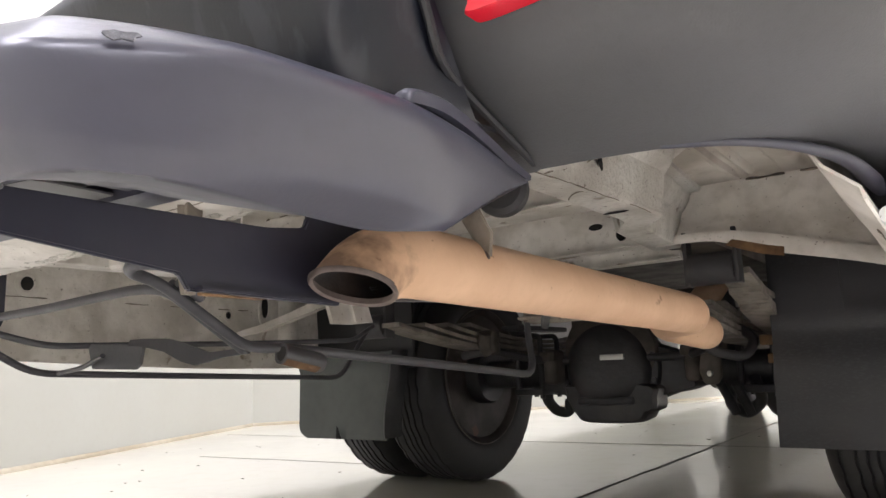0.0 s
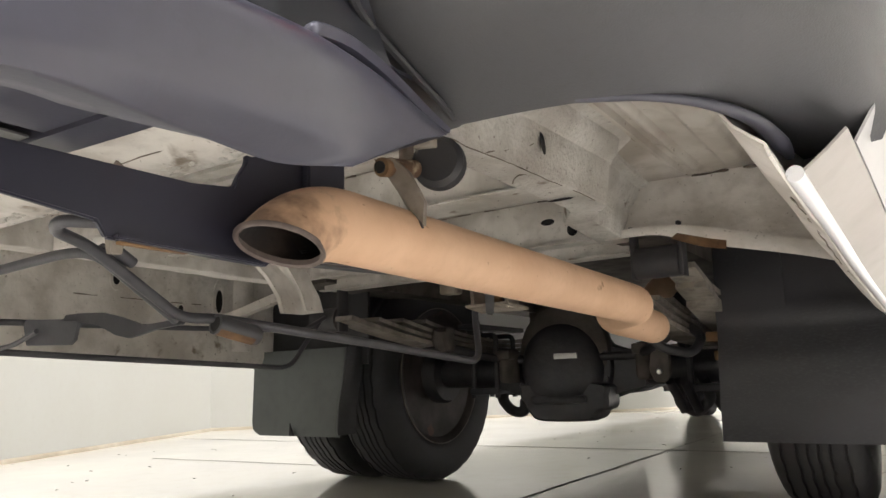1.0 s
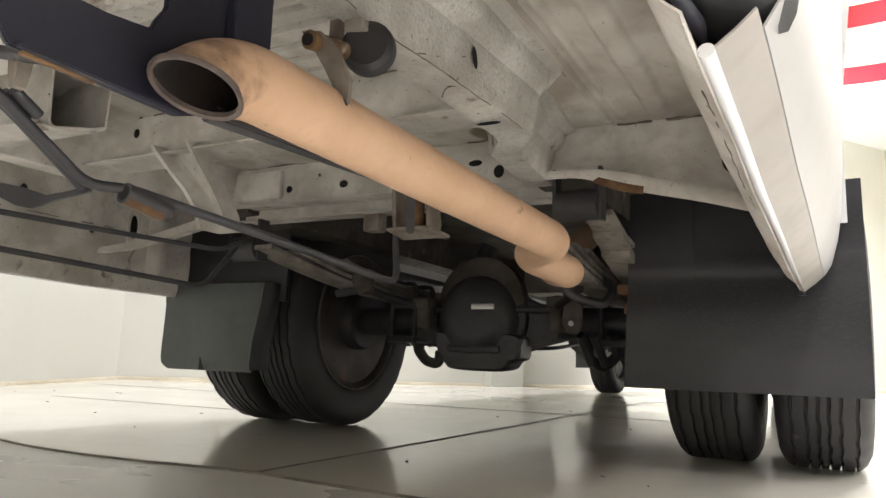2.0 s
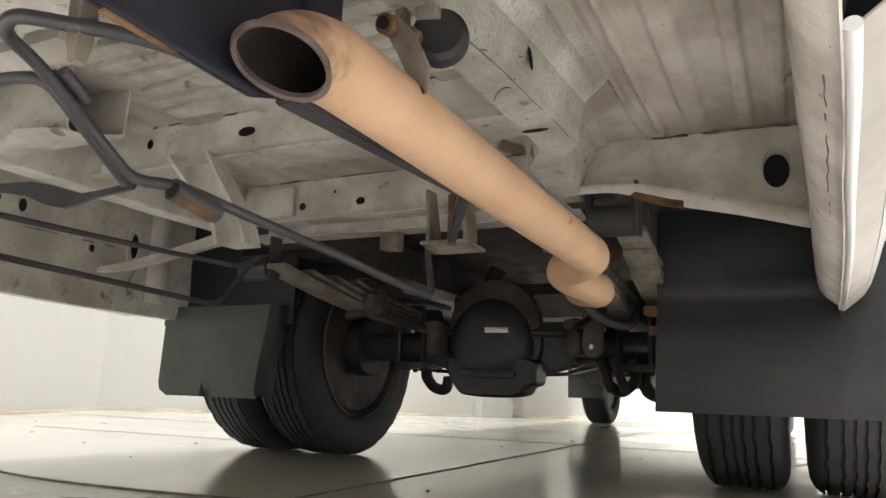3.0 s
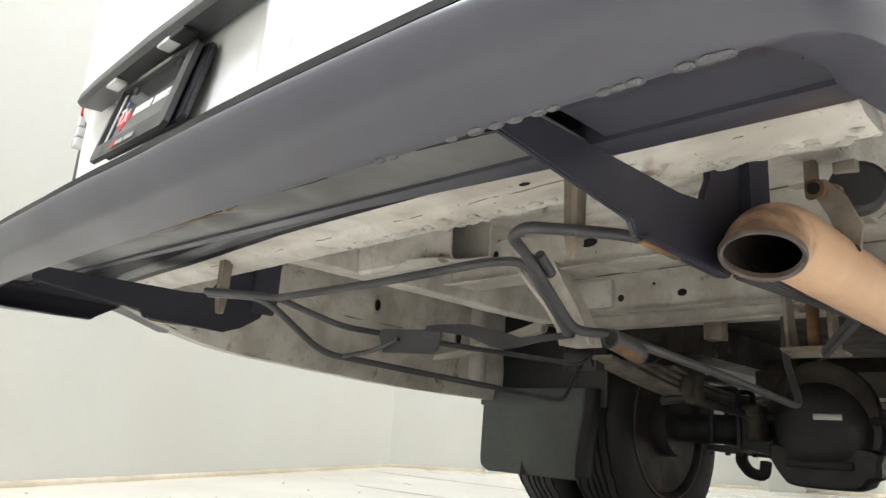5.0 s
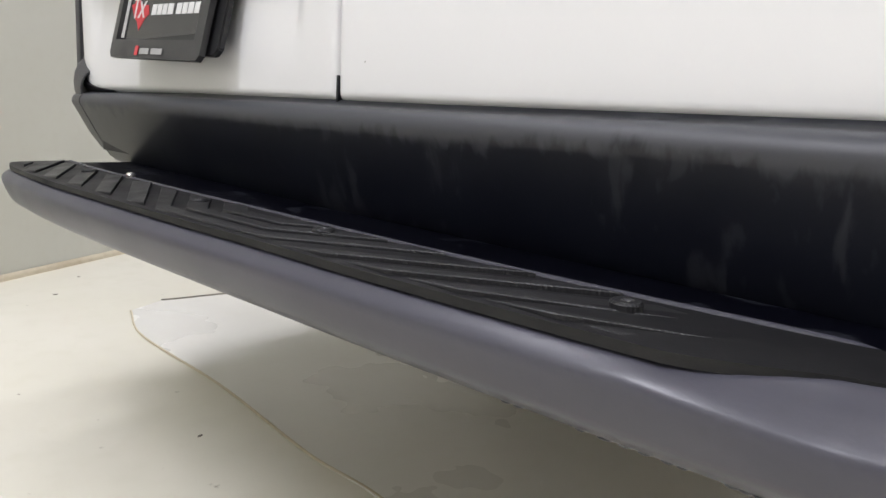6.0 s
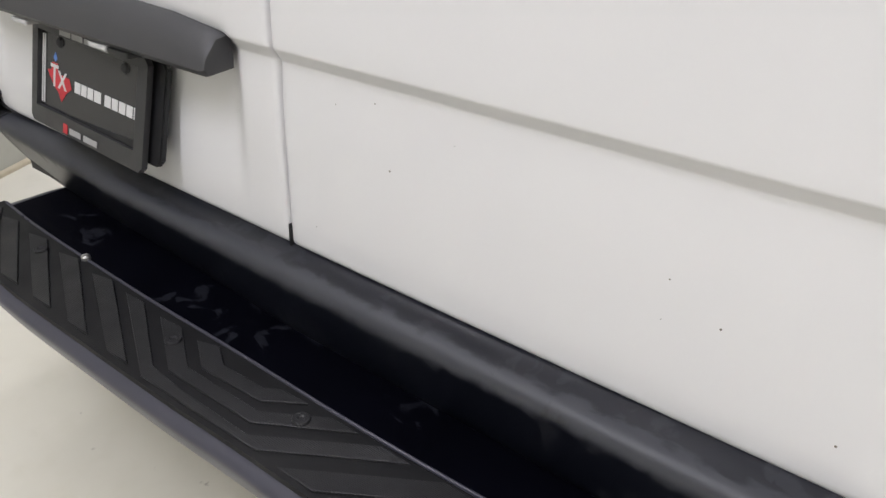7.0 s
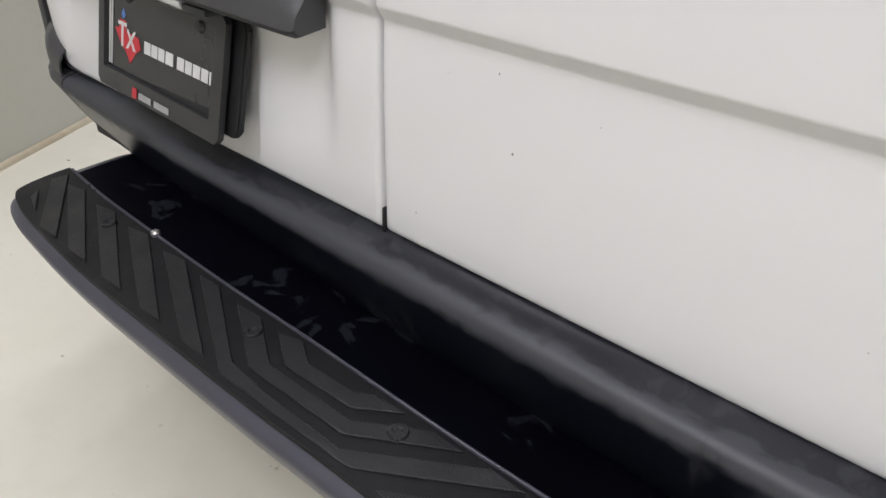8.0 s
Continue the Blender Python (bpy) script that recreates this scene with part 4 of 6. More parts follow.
def under_tray(x0, x1, material, label, crumple):
    low = smooth_line([(x, y, 0) for x, y in STEP_LOW[4:18]], 120)
    lx, ly = [p.x for p in low], [p.y for p in low]
    grid = []
    for x in np.linspace(x0, x1, 90):
        row = []
        ya, yb = float(np.interp(x, lx, ly)) + 0.002, groove_y(x)
        dent = crumple * math.exp(-((x + 0.02) / 0.10) ** 2)
        for v in np.linspace(0.0, 1.0, 14):
            y, z = ya + (yb - ya) * v, 0.4345 + 0.045 * min(1.0, v * 1.6) ** 0.8
            bulge = math.sin(math.pi * v)
            z += bulge * (0.004 * noise.noise(Vector((x * 7, v, 2))) * (crumple > 0) + dent * 0.013 * noise.noise(Vector((x * 26, v * 2.5, 5))) + dent * 0.010 * math.sin(60 * x + 4 * v))
            row.append((x, y, z))
        grid.append(row)
    bm = bmesh.new()
    sheet(bm, grid, 0.0015)
    return part("under_tray", bm, material, step, label, 50)


under_tray(-0.735, 0.386, M_DUCT, "smooth grey underside of the step, crumpled in the middle", 1.0)
under_tray(0.402, 0.556, M_STEP, "grey underside of the step", 0.0)
bm = bmesh.new()
loft(bm, [[(x, groove_y(x) + u * k, z) for u, z in ((0.003, 0.490), (0.003, 0.4765), (0.006, 0.4745), (0.9, 0.4745), (1.0, 0.4765), (1.0, 0.490))]
          for x, k in ((-0.74, 0.010), (-0.3, 0.012), (0.05, 0.016), (0.25, 0.024), (0.40, 0.030), (0.56, 0.030))])
part("under_rail", bm, M_STEP, step, "grey steel rail under the step")


def tray_point(x, y, drop):
    ya = float(np.interp(x, [p[0] for p in STEP_LOW[4:18]], [p[1] for p in STEP_LOW[4:18]])) + 0.002
    v = (y - ya) / (groove_y(x) - ya)
    return (x, y, 0.4335 + 0.045 * min(1.0, v * 1.6) ** 0.8 - drop)


# black plates under the tray paint the shade of openings
for hole in (((0.335, 0.064), (0.386, 0.058), (0.386, 0.100), (0.372, 0.104)), ((0.195, 0.052), (0.245, 0.050), (0.240, 0.062), (0.215, 0.068)), ((0.02, 0.045), (0.085, 0.043), (0.070, 0.066), (0.035, 0.058))):
    bm = bmesh.new()
    plate(bm, [tray_point(x, y, 0.0065) for x, y in hole], (0, 0, 0.005))
    part("painted_tray_gap", bm, M_HOLE, step, "black plate painting a shaded gap in the underside")
# weld dabs along the lower edge
for k, wx in enumerate((0.332, 0.343, 0.392, 0.410, 0.424, 0.437, 0.452, 0.461, 0.490, 0.498, 0.506, 0.530, 0.541, 0.548)):
    bm = bmesh.new()
    r = 0.0028 + 0.0012 * noise.noise(Vector((wx * 40, 0, 0)))
    bmesh.ops.create_icosphere(bm, subdivisions=2, radius=1.0, matrix=Matrix.LocRotScale((wx, float(np.interp(wx, [p[0] for p in STEP_LOW[4:18]], [p[1] for p in STEP_LOW[4:18]])), 0.4288), None, (r * 1.9, r * 1.2, 0.0018)))
    part("weld_dab", bm, M_WELD, step, "dull weld dab")


bm = bmesh.new()
sweep(bm, smooth_line([tray_point(x, y, 0.004) for x, y in ((-0.04, 0.045), (0.0, 0.062), (0.03, 0.080), (0.07, 0.072), (0.10, 0.052), (0.13, 0.046))], 16), 0.0042, 8, True, 0.5)
part("strap", bm, M_RUST, step, "rusty bent strap")


# ---- support arms ----
def step_arm(x, y0, y1, side):
    arm = new("support_arm")
    arm.parent = van
    t = 0.006
    outline = [(y0, 0.447), (y0, 0.469), (0.300, 0.4715), (0.340, 0.4765), (0.3435, 0.486), (0.3525, 0.500), (0.3530, 0.60), (0.468, 0.60), (0.468, 0.49), (0.440, 0.448), (0.405, 0.425), (0.372, 0.4135), (0.232, 0.4165), (0.224, 0.428), (0.12, 0.440)]
    bm = bmesh.new()
    plate(bm, [(x, y, z) for y, z in outline], (t * side, 0, 0), 0.0015)
    ob = part("web", bm, M_ARM, arm)
    bm = bmesh.new()
    plate(bm, [(x + t * side, 0.236, 0.4160), (x + t * side, 0.372, 0.4125), (x + 0.014 * side, 0.372, 0.4125), (x + 0.014 * side, 0.236, 0.4160)], (0, 0, 0.004), 0.001)
    part("lower_flange", bm, M_ARM, arm)
    bm = bmesh.new()
    plate(bm, [(x + t * side, 0.417, 0.455), (x + 0.014 * side, 0.419, 0.470), (x + 0.014 * side, 0.419, 0.60), (x + t * side, 0.417, 0.60)], (0, 0.050, 0), 0.0015)
    part("upright", bm, M_ARM, arm)
    bm = bmesh.new()
    block(bm, (x + 0.0005, 0.242, 0.4140), (x + 0.0066, 0.298, 0.4185), 0.0008)
    part("rust_edge", bm, M_RUST, arm, "rust streak on the lower edge")
    return arm


tagged(step_arm(0.392, 0.062, 0.40, 1), "black coated steel support arm")
tagged(step_arm(-0.500, 0.062, 0.40, 1), "black coated steel support arm")

# ---- underbody ----
under = new("underbody")
under.parent = van
tagged(under, "cream painted pressed steel underbody, dusty and stained")


def sub(name, bm, material, label="", smooth=35.0):
    return part(name, bm, material, under, label, smooth)


# floor pan with shallow stampings
def pan(x0, x1, y0, y1, z, ribs, name_label="", n=60):
    bm = bmesh.new()
    grid = []
    for x in np.linspace(x0, x1, n):
        row = []
        for y in np.linspace(y0, y1, 30):
            h = 0.0
            for r, w in ribs:
                h += 0.011 * math.exp(-((x - r) / w) ** 8)
            h *= min(1.0, (y1 - y) / 0.08, (y - y0) / 0.08) if y1 > y > y0 else 0.0
            row.append((x, y, z - max(0.0, h) + 0.002 * noise.noise(Vector((x * 6, y * 6, 0)))))
        grid.append(row)
    sheet(bm, grid)
    return sub("floor_pan", bm, M_PAN, name_label, 60)


pan(0.36, 0.86, 0.33, 1.30, 0.682, ((0.5275, 0.006), (0.556, 0.006), (0.622, 0.020), (0.700, 0.013), (0.752, 0.012)), "", 150)
pan(-0.50, 0.40, 0.33, 1.34, 0.690, ((-0.40, 0.05), (-0.22, 0.05), (-0.04, 0.05), (0.14, 0.05), (0.30, 0.03)), "", 150)
pan(-0.92, -0.56, 0.30, 1.50, 0.690, ((-0.72, 0.03), (-0.82, 0.012)))
bm = bmesh.new()
block(bm, (-0.95, 1.345, 0.70), (0.83, 6.6, 0.72))
sub("floor_pan", bm, M_GRIME)


# rear sill across the tail
def rear_sill():
    prof = [(0.236, 0.518), (0.200, 0.514), (0.200, 0.5105), (0.206, 0.5092), (0.290, 0.5088), (0.2965, 0.5078), (0.3010, 0.5048), (0.3065, 0.5030), (0.318, 0.5026), (0.330, 0.5024), (0.341, 0.5020), (0.3465, 0.5032),
            (0.3475, 0.5070), (0.3470, 0.5160), (0.340, 0.5185), (0.322, 0.5195), (0.320, 0.524), (0.320, 0.689), (0.236, 0.689)]
    rings = []
    for x in np.linspace(-0.78, 0.535, 240):
        chip = noise.noise(Vector((x * 55, 3, 0)))
        w = 0.0030 * noise.noise(Vector((x * 16, 1, 0))) + 0.0024 * chip
        bite = -0.006 * max(0.0, noise.noise(Vector((x * 13, 9, 0))) - 0.22) / 0.5
        ring = []
        front = float(np.interp(x, COVER_X, COVER_BOW)) + 0.016 * max(0.0, min(1.0, (-0.10 - x) / 0.3)) + 0.020 * max(0.0, (-0.62 - x) / 0.3) ** 1.5
        for y, z in prof:
            if y < 0.245:
                y += front + 0.006
            k = max(0.0, min(1.0, (y - 0.305) / 0.035)) if z < 0.5185 else 0.0
            rough = 0.0012 * noise.noise(Vector((x * 90, y * 130, 5))) * (1.0 if 0.294 < y < 0.349 and z < 0.52 else 0.15)
            ring.append((x, y + k * (w + bite), z + k * 0.6 * w + rough))
        rings.append(ring)
    bm = bmesh.new()
    loft(bm, rings)
    sub("rear_sill", bm, M_CREAM, "cream rear cross sill with chipped sealant", 40)
    bm = bmesh.new()
    rng = random.Random(4)
    for k in range(190):
        x = rng.uniform(0.16, 0.53) if k < 120 else rng.uniform(-0.1, 0.16)
        r = rng.uniform(0.0018, 0.0052)
        bmesh.ops.create_icosphere(bm, subdivisions=2, radius=1.0, matrix=Matrix.LocRotScale((x, 0.340 + rng.uniform(-0.016, 0.006), 0.5028 + rng.uniform(-0.001, 0.002)), None, (r * rng.uniform(1.2, 2.6), r, r * 0.42)))
    for v in bm.verts:
        v.co += 0.0022 * noise.noise_vector(v.co * 140.0)
    tagged(sub("sealant", bm, M_CREAM_ROUGH), kind="stuff")


rear_sill()


def straight_line(pts, n):
    """n points spread along the straight runs between pts."""
    p = [Vector(q) for q in pts]
    out = []
    for i in range(n):
        u = i / (n - 1) * (len(p) - 1)
        k = min(int(u), len(p) - 2)
        out.append(p[k].lerp(p[k + 1], u - k))
    return out


def box_rail(fold, left, top_z, side):
    """Hat-section chassis rail: bottom face between two edge lines, a sloped outer face, a flange against the pan."""
    rings = []
    n = 73
    a, b = straight_line(fold, n), straight_line(left, n)
    for i in range(n):
        p, q = a[i], b[i]
        y = p.y
        tx = max(p.x, 0.470) if side > 0 else min(p.x, -0.556)
        if y > 0.99 and side > 0:
            tx = p.x - 0.006
        dent = 0.0016 * noise.noise(Vector((y * 24, side, 2)))
        rings.append([p + Vector((-0.0025 * side, 0, dent)), p + Vector((0, 0, 0.0025)), Vector((p.x + 0.005 * side + dent, y, p.z + 0.034)), Vector((p.x + 0.009 * side, y, p.z + 0.066)), Vector((p.x + 0.0125 * side, y, p.z + 0.0685)),
                      Vector((tx + 0.027 * side, y, top_z - 0.022 + dent)), Vector((tx + 0.030 * side, y, top_z - 0.018)), Vector((tx + 0.033 * side, y, top_z - 0.004)),
                      Vector((tx + 0.052 * side, y, top_z - 0.002)), Vector((tx + 0.054 * side, y, top_z + 0.004)), Vector((q.x - 0.02 * side, q.y, top_z + 0.004)),
                      Vector((q.x - 0.004 * side, q.y, q.z + 0.03)), q + Vector((0, 0, 0.0025)), q + Vector((0.0025 * side, 0, dent))])
    bm = bmesh.new()
    loft(bm, rings)
    return bm


sub("chassis_rail", box_rail([(0.452, 0.349, 0.576), (0.452, 0.62, 0.576), (0.468, 0.80, 0.575), (0.477, 0.990, 0.575), (0.470, 1.004, 0.5735), (0.425, 1.06, 0.572), (0.405, 1.29, 0.570)],
                             [(0.404, 0.349, 0.576), (0.406, 0.62, 0.576), (0.411, 0.80, 0.575), (0.416, 0.97, 0.575), (0.411, 1.00, 0.5735), (0.372, 1.06, 0.572), (0.350, 1.29, 0.570)], 0.676, 1),
    M_CREAM_ROUGH, "cream chassis rail under rough stone-guard coating", 30)
sub("chassis_rail", box_rail([(-0.565, 0.40, 0.580), (-0.562, 0.62, 0.580), (-0.556, 0.80, 0.580), (-0.550, 1.0, 0.578), (-0.545, 1.1, 0.575), (-0.54, 1.2, 0.575), (-0.535, 1.32, 0.575)],
                             [(-0.505, 0.40, 0.580), (-0.502, 0.62, 0.580), (-0.496, 0.80, 0.580), (-0.490, 1.0, 0.578), (-0.485, 1.1, 0.575), (-0.48, 1.2, 0.575), (-0.475, 1.32, 0.575)], 0.686, -1),
    M_CREAM, "cream chassis rail", 40)
bm = bmesh.new()
loft(bm, [[(x, y, z) for x, z in ((0.36, 0.58), (0.46, 0.575), (0.47, 0.69), (0.36, 0.69))] for y in (1.305, 2.4, 4.0, 6.2)])
sub("chassis_rail", bm, M_GRIME, "grimy chassis rail over the axle")
bm = bmesh.new()
loft(bm, [[(x, y, z) for x, z in ((-0.53, 0.575), (-0.43, 0.58), (-0.43, 0.69), (-0.53, 0.69))] for y in (1.33, 2.4, 4.0, 6.2)])
sub("chassis_rail", bm, M_GRIME, "grimy chassis rail over the axle")


def cross_member(x0, x1, y, z0, z1, depth=0.06, lip=0.02):
    bm = bmesh.new()
    prof = [(y, z1), (y, z0 + 0.006), (y + 0.004, z0), (y + depth, z0), (y + depth, z0 - 0.0), (y + depth + 0.0, z0 + 0.008), (y + 0.012, z0 + 0.012), (y + 0.012, z1)]
    loft(bm, [[(x, yy, z) for yy, z in prof] for x in (x0, x1)])
    bmesh.ops.bevel(bm, geom=[e for e in bm.edges if abs(e.verts[0].co.x - e.verts[1].co.x) > 0.1], offset=0.002, segments=2, affect="EDGES")
    block(bm, (x0, y - lip, z0 - 0.004), (x1, y + 0.001, z0 - 0.0005), 0.0008)
    return sub("cross_member", bm, M_CREAM, "cream cross member with punched holes")


cross_member(-0.495, 0.395, 0.918, 0.603, 0.689, 0.08)
cross_member(-0.475, 0.375, 1.312, 0.590, 0.689, 0.05)
cross_member(-0.475, 0.375, 1.372, 0.565, 0.640, 0.05)


def punched(at, normal, rx, rz):
    bm = bmesh.new()
    rim_hole(bm, at, normal, rx, rz)
    sub("painted_hole", bm, M_HOLE)


for at, nn, rx, rz in (((-0.352, 0.9175, 0.655), (0, -1, 0), 0.008, 0.010), ((-0.110, 0.9175, 0.649), (0, -1, 0), 0.020, 0.009),
                       ((-0.281, 1.3115, 0.624), (0, -1, 0), 0.009, 0.009), ((-0.118, 1.3115, 0.624), (0, -1, 0), 0.012, 0.009), ((-0.19, 1.3115, 0.652), (0, -1, 0), 0.004, 0.004),
                       ((0.474, 0.776, 0.616), (1, 0, 0.1), 0.007, 0.016), ((0.280, 1.3115, 0.617), (0, -1, 0), 0.012, 0.014), ((0.225, 1.3115, 0.64), (0, -1, 0), 0.016, 0.007),
                       ((0.437, 0.908, 0.5745), (0, 0, -1), 0.020, 0.006), ((0.376, 0.9175, 0.632), (0, -1, 0), 0.012, 0.011)):
    punched(at, nn, rx, rz)
punched((0.242, 0.288, 0.5088), (0, 0, -1), 0.0065, 0.0032)
# drain slots in the floor pan
for sx, sy in ((-0.184, 0.699), (-0.176, 0.746), (-0.199, 0.828), (-0.203, 0.879), (-0.199, 0.656)):
    punched((sx, sy, 0.6862), (0, 0.02, -1), 0.022, 0.006)
# web between rails behind the tail, seen past the hanger
bm = bmesh.new()
block(bm, (-0.50, 0.452, 0.60), (0.40, 0.468, 0.689), 0.003)
sub("tail_web", bm, M_CREAM)
for ya, yb, xa in ((0.560, 0.602, -0.18), (0.618, 0.650, -0.215), (0.664, 0.692, -0.215), (0.706, 0.739, -0.205), (0.754, 0.780, -0.20), (0.794, 0.821, -0.225), (0.836, 0.872, -0.23)):
    bm = bmesh.new()
    block(bm, (xa, ya, 0.672), (0.385, yb, 0.692), 0.004)
    sub("stamped_rib", bm, M_CREAM)
# boxed spare-wheel winch mount between the rails
bm = bmesh.new()
fold = [(0.648, 0.690), (0.652, 0.580), (0.657, 0.5735), (0.664, 0.572), (0.735, 0.590), (0.752, 0.594), (0.757, 0.600), (0.760, 0.690), (0.756, 0.690), (0.753, 0.602), (0.734, 0.594), (0.666, 0.576), (0.660, 0.577), (0.656, 0.582), (0.652, 0.690)]
loft(bm, [[(x, y, z) for y, z in fold] for x in (-0.495, -0.40, -0.30, -0.226)])
sub("mount_box", bm, M_CREAM, "cream boxed bracket with an open end", 30)
bm = bmesh.new()
plate(bm, [(-0.30, 0.620, 0.5735), (-0.226, 0.640, 0.5725), (-0.226, 0.658, 0.5725), (-0.40, 0.658, 0.5725)], (0, 0, 0.003), 0.0008)
sub("mount_lip", bm, M_CREAM)
bm = bmesh.new()
loft(bm, [[(x, y, z) for y, z in ((0.46, 0.582), (0.50, 0.578), (0.51, 0.60), (0.51, 0.64), (0.46, 0.64))] for x in (-0.50, 0.02)])
sub("diagonal_brace", bm, M_CREAM)


# right wheel-arch bulkhead: transverse panel with an oval hole and a wavy lower flange
def bulkhead():
    top = smooth_line([(0.39, 1.292, 0.683), (0.56, 1.292, 0.682), (0.70, 1.292, 0.680), (0.85, 1.292, 0.678)], 25)
    low = smooth_line([(0.385, 1.245, 0.580), (0.44, 1.25, 0.582), (0.504, 1.25, 0.578), (0.56, 1.25, 0.567), (0.608, 1.25, 0.553), (0.70, 1.245, 0.527), (0.784, 1.24, 0.505), (0.86, 1.23, 0.485)], 25)
    grid = []
    for k in range(7):
        f = k / 6
        grid.append([a.lerp(b, f) + Vector((0, 0.016 * math.sin(math.pi * f), 0)) for a, b in zip(top, low)])
    bm = bmesh.new()
    sheet(bm, grid, 0.002)
    sub("arch_bulkhead", bm, M_CREAM, "cream inner wheel-arch panel", 60)
    edge = smooth_line([(0.375, 1.238, 0.568), (0.43, 1.238, 0.569), (0.485, 1.236, 0.564), (0.55, 1.235, 0.541), (0.61, 1.232, 0.525), (0.70, 1.228, 0.502), (0.784, 1.220, 0.476), (0.84, 1.21, 0.460)], 25)
    bm = bmesh.new()
    lift = [p + Vector((0, -0.010, 0.004)) for p in low]
    sheet(bm, [low, lift, [a.lerp(b, 0.5) + Vector((0, -0.004, 0.0015 * math.sin(i * 1.3))) for i, (a, b) in enumerate(zip(lift, edge))], edge], 0.003)
    sub("arch_flange", bm, M_CREAM, "cream flange stained with brown rust", 50)
    bm = bmesh.new()
    rows = [[a.lerp(b, f) + Vector((0, -0.006, 0.0015 * noise.noise(a * 40))) for a, b in list(zip(low, edge))[8:14]] for f in (0.30, 0.55, 0.8, 1.0, 1.2)]
    sheet(bm, rows, 0.001)
    sub("rust_patch", bm, M_RUST, "brown rusty patch on the flange", 60)
    bm = bmesh.new()
    rings = []
    for k, dy in ((1.16, -0.014), (1.06, -0.018), (1.0, -0.016), (0.97, -0.012)):
        rings.append([(0.742 + 0.020 * k * math.copysign(abs(math.cos(a)) ** 0.7, math.cos(a)), 1.294 + dy, 0.592 + 0.034 * k * math.copysign(abs(math.sin(a)) ** 0.8, math.sin(a))) for a in np.linspace(0, 2 * math.pi, 24, endpoint=False)])
    loft(bm, rings, True, False)
    sub("hole_rim", bm, M_CREAM)
    bm = bmesh.new()
    rim_hole(bm, (0.742, 1.2745, 0.590), (0, -1, 0.3), 0.0205, 0.034)
    sub("painted_oval_hole", bm, M_HOLE)


bulkhead()


# right rear quarter: cream inner post, white outer skin drawn down to a point ahead of the flap
def quarter(edge, outx, name_label):
    e = smooth_line(edge, 90)
    bm = bmesh.new()
    grid = []
    inner = ((0.0, -0.002), (-0.002, 0.007), (-0.009, 0.013), (-0.021, 0.024), (-0.029, 0.036), (-0.033, 0.050), (-0.036, 0.080), (-0.035, 0.14), (-0.030, 0.21), (-0.020, 0.28))
    for dx, dz in inner:
        grid.append([p + Vector((dx, 0, dz)) + Vector((0.0015, 0, 0.001)) * noise.noise(p * 9 + Vector((dx * 60, 0, 0))) for p in e])
    sheet(bm, grid, 0.002)
    sub("quarter_inner", bm, M_CREAM, "cream inner skin of the rear quarter", 60)
    bm = bmesh.new()
    tip = e[-1]
    plate(bm, [tip + Vector((dx, 0.0005, min(dz, 0.24))) for dx, dz in inner] + [tip + Vector((0.0, 0.0005, 0.24))], (0, 0.002, 0))
    sub("quarter_end", bm, M_CREAM)
    bm = bmesh.new()
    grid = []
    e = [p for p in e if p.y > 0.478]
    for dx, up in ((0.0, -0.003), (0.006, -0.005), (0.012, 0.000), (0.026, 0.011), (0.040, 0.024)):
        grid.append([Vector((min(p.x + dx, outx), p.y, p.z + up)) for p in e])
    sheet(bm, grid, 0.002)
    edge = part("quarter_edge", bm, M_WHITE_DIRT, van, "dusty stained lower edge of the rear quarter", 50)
    bm = bmesh.new()
    sweep(bm, [p + Vector((0.0055, 0, -0.001)) for p in e], [0.0062 - 0.0030 * i / len(e) for i in range(len(e))], 12)
    part("hem", bm, M_WHITE, edge, "clean white folded hem", 60)
    e = [p for p in e if p.y > 0.508]
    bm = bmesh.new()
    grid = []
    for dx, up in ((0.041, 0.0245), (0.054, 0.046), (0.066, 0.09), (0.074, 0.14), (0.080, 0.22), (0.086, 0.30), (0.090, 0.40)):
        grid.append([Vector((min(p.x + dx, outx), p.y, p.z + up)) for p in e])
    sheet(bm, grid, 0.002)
    # same clean paint as the doors, darkened to look less brightly lit
    part("quarter_skin", bm, M_WHITE_DIMMED, van, name_label, 60)


quarter([(0.791, 0.445, 0.452), (0.797, 0.54, 0.438), (0.8015, 0.64, 0.428), (0.808, 0.80, 0.412), (0.8175, 1.0, 0.396), (0.8265, 1.27, 0.384), (0.834, 1.512, 0.381)], 0.914, "clean white lower rear quarter with dimness put into its paint")
bm = bmesh.new()
lathe(bm, [(0.0, 0.0), (0.006, 0.0), (0.006, 0.016), (0.0, 0.016)], pose(0.836, 1.515, 0.369), 12)
part("drain_plug", bm, M_SEAL, van)
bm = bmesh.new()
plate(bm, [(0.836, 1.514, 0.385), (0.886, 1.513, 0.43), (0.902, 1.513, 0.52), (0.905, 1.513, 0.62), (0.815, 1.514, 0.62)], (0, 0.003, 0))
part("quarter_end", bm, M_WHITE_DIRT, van)


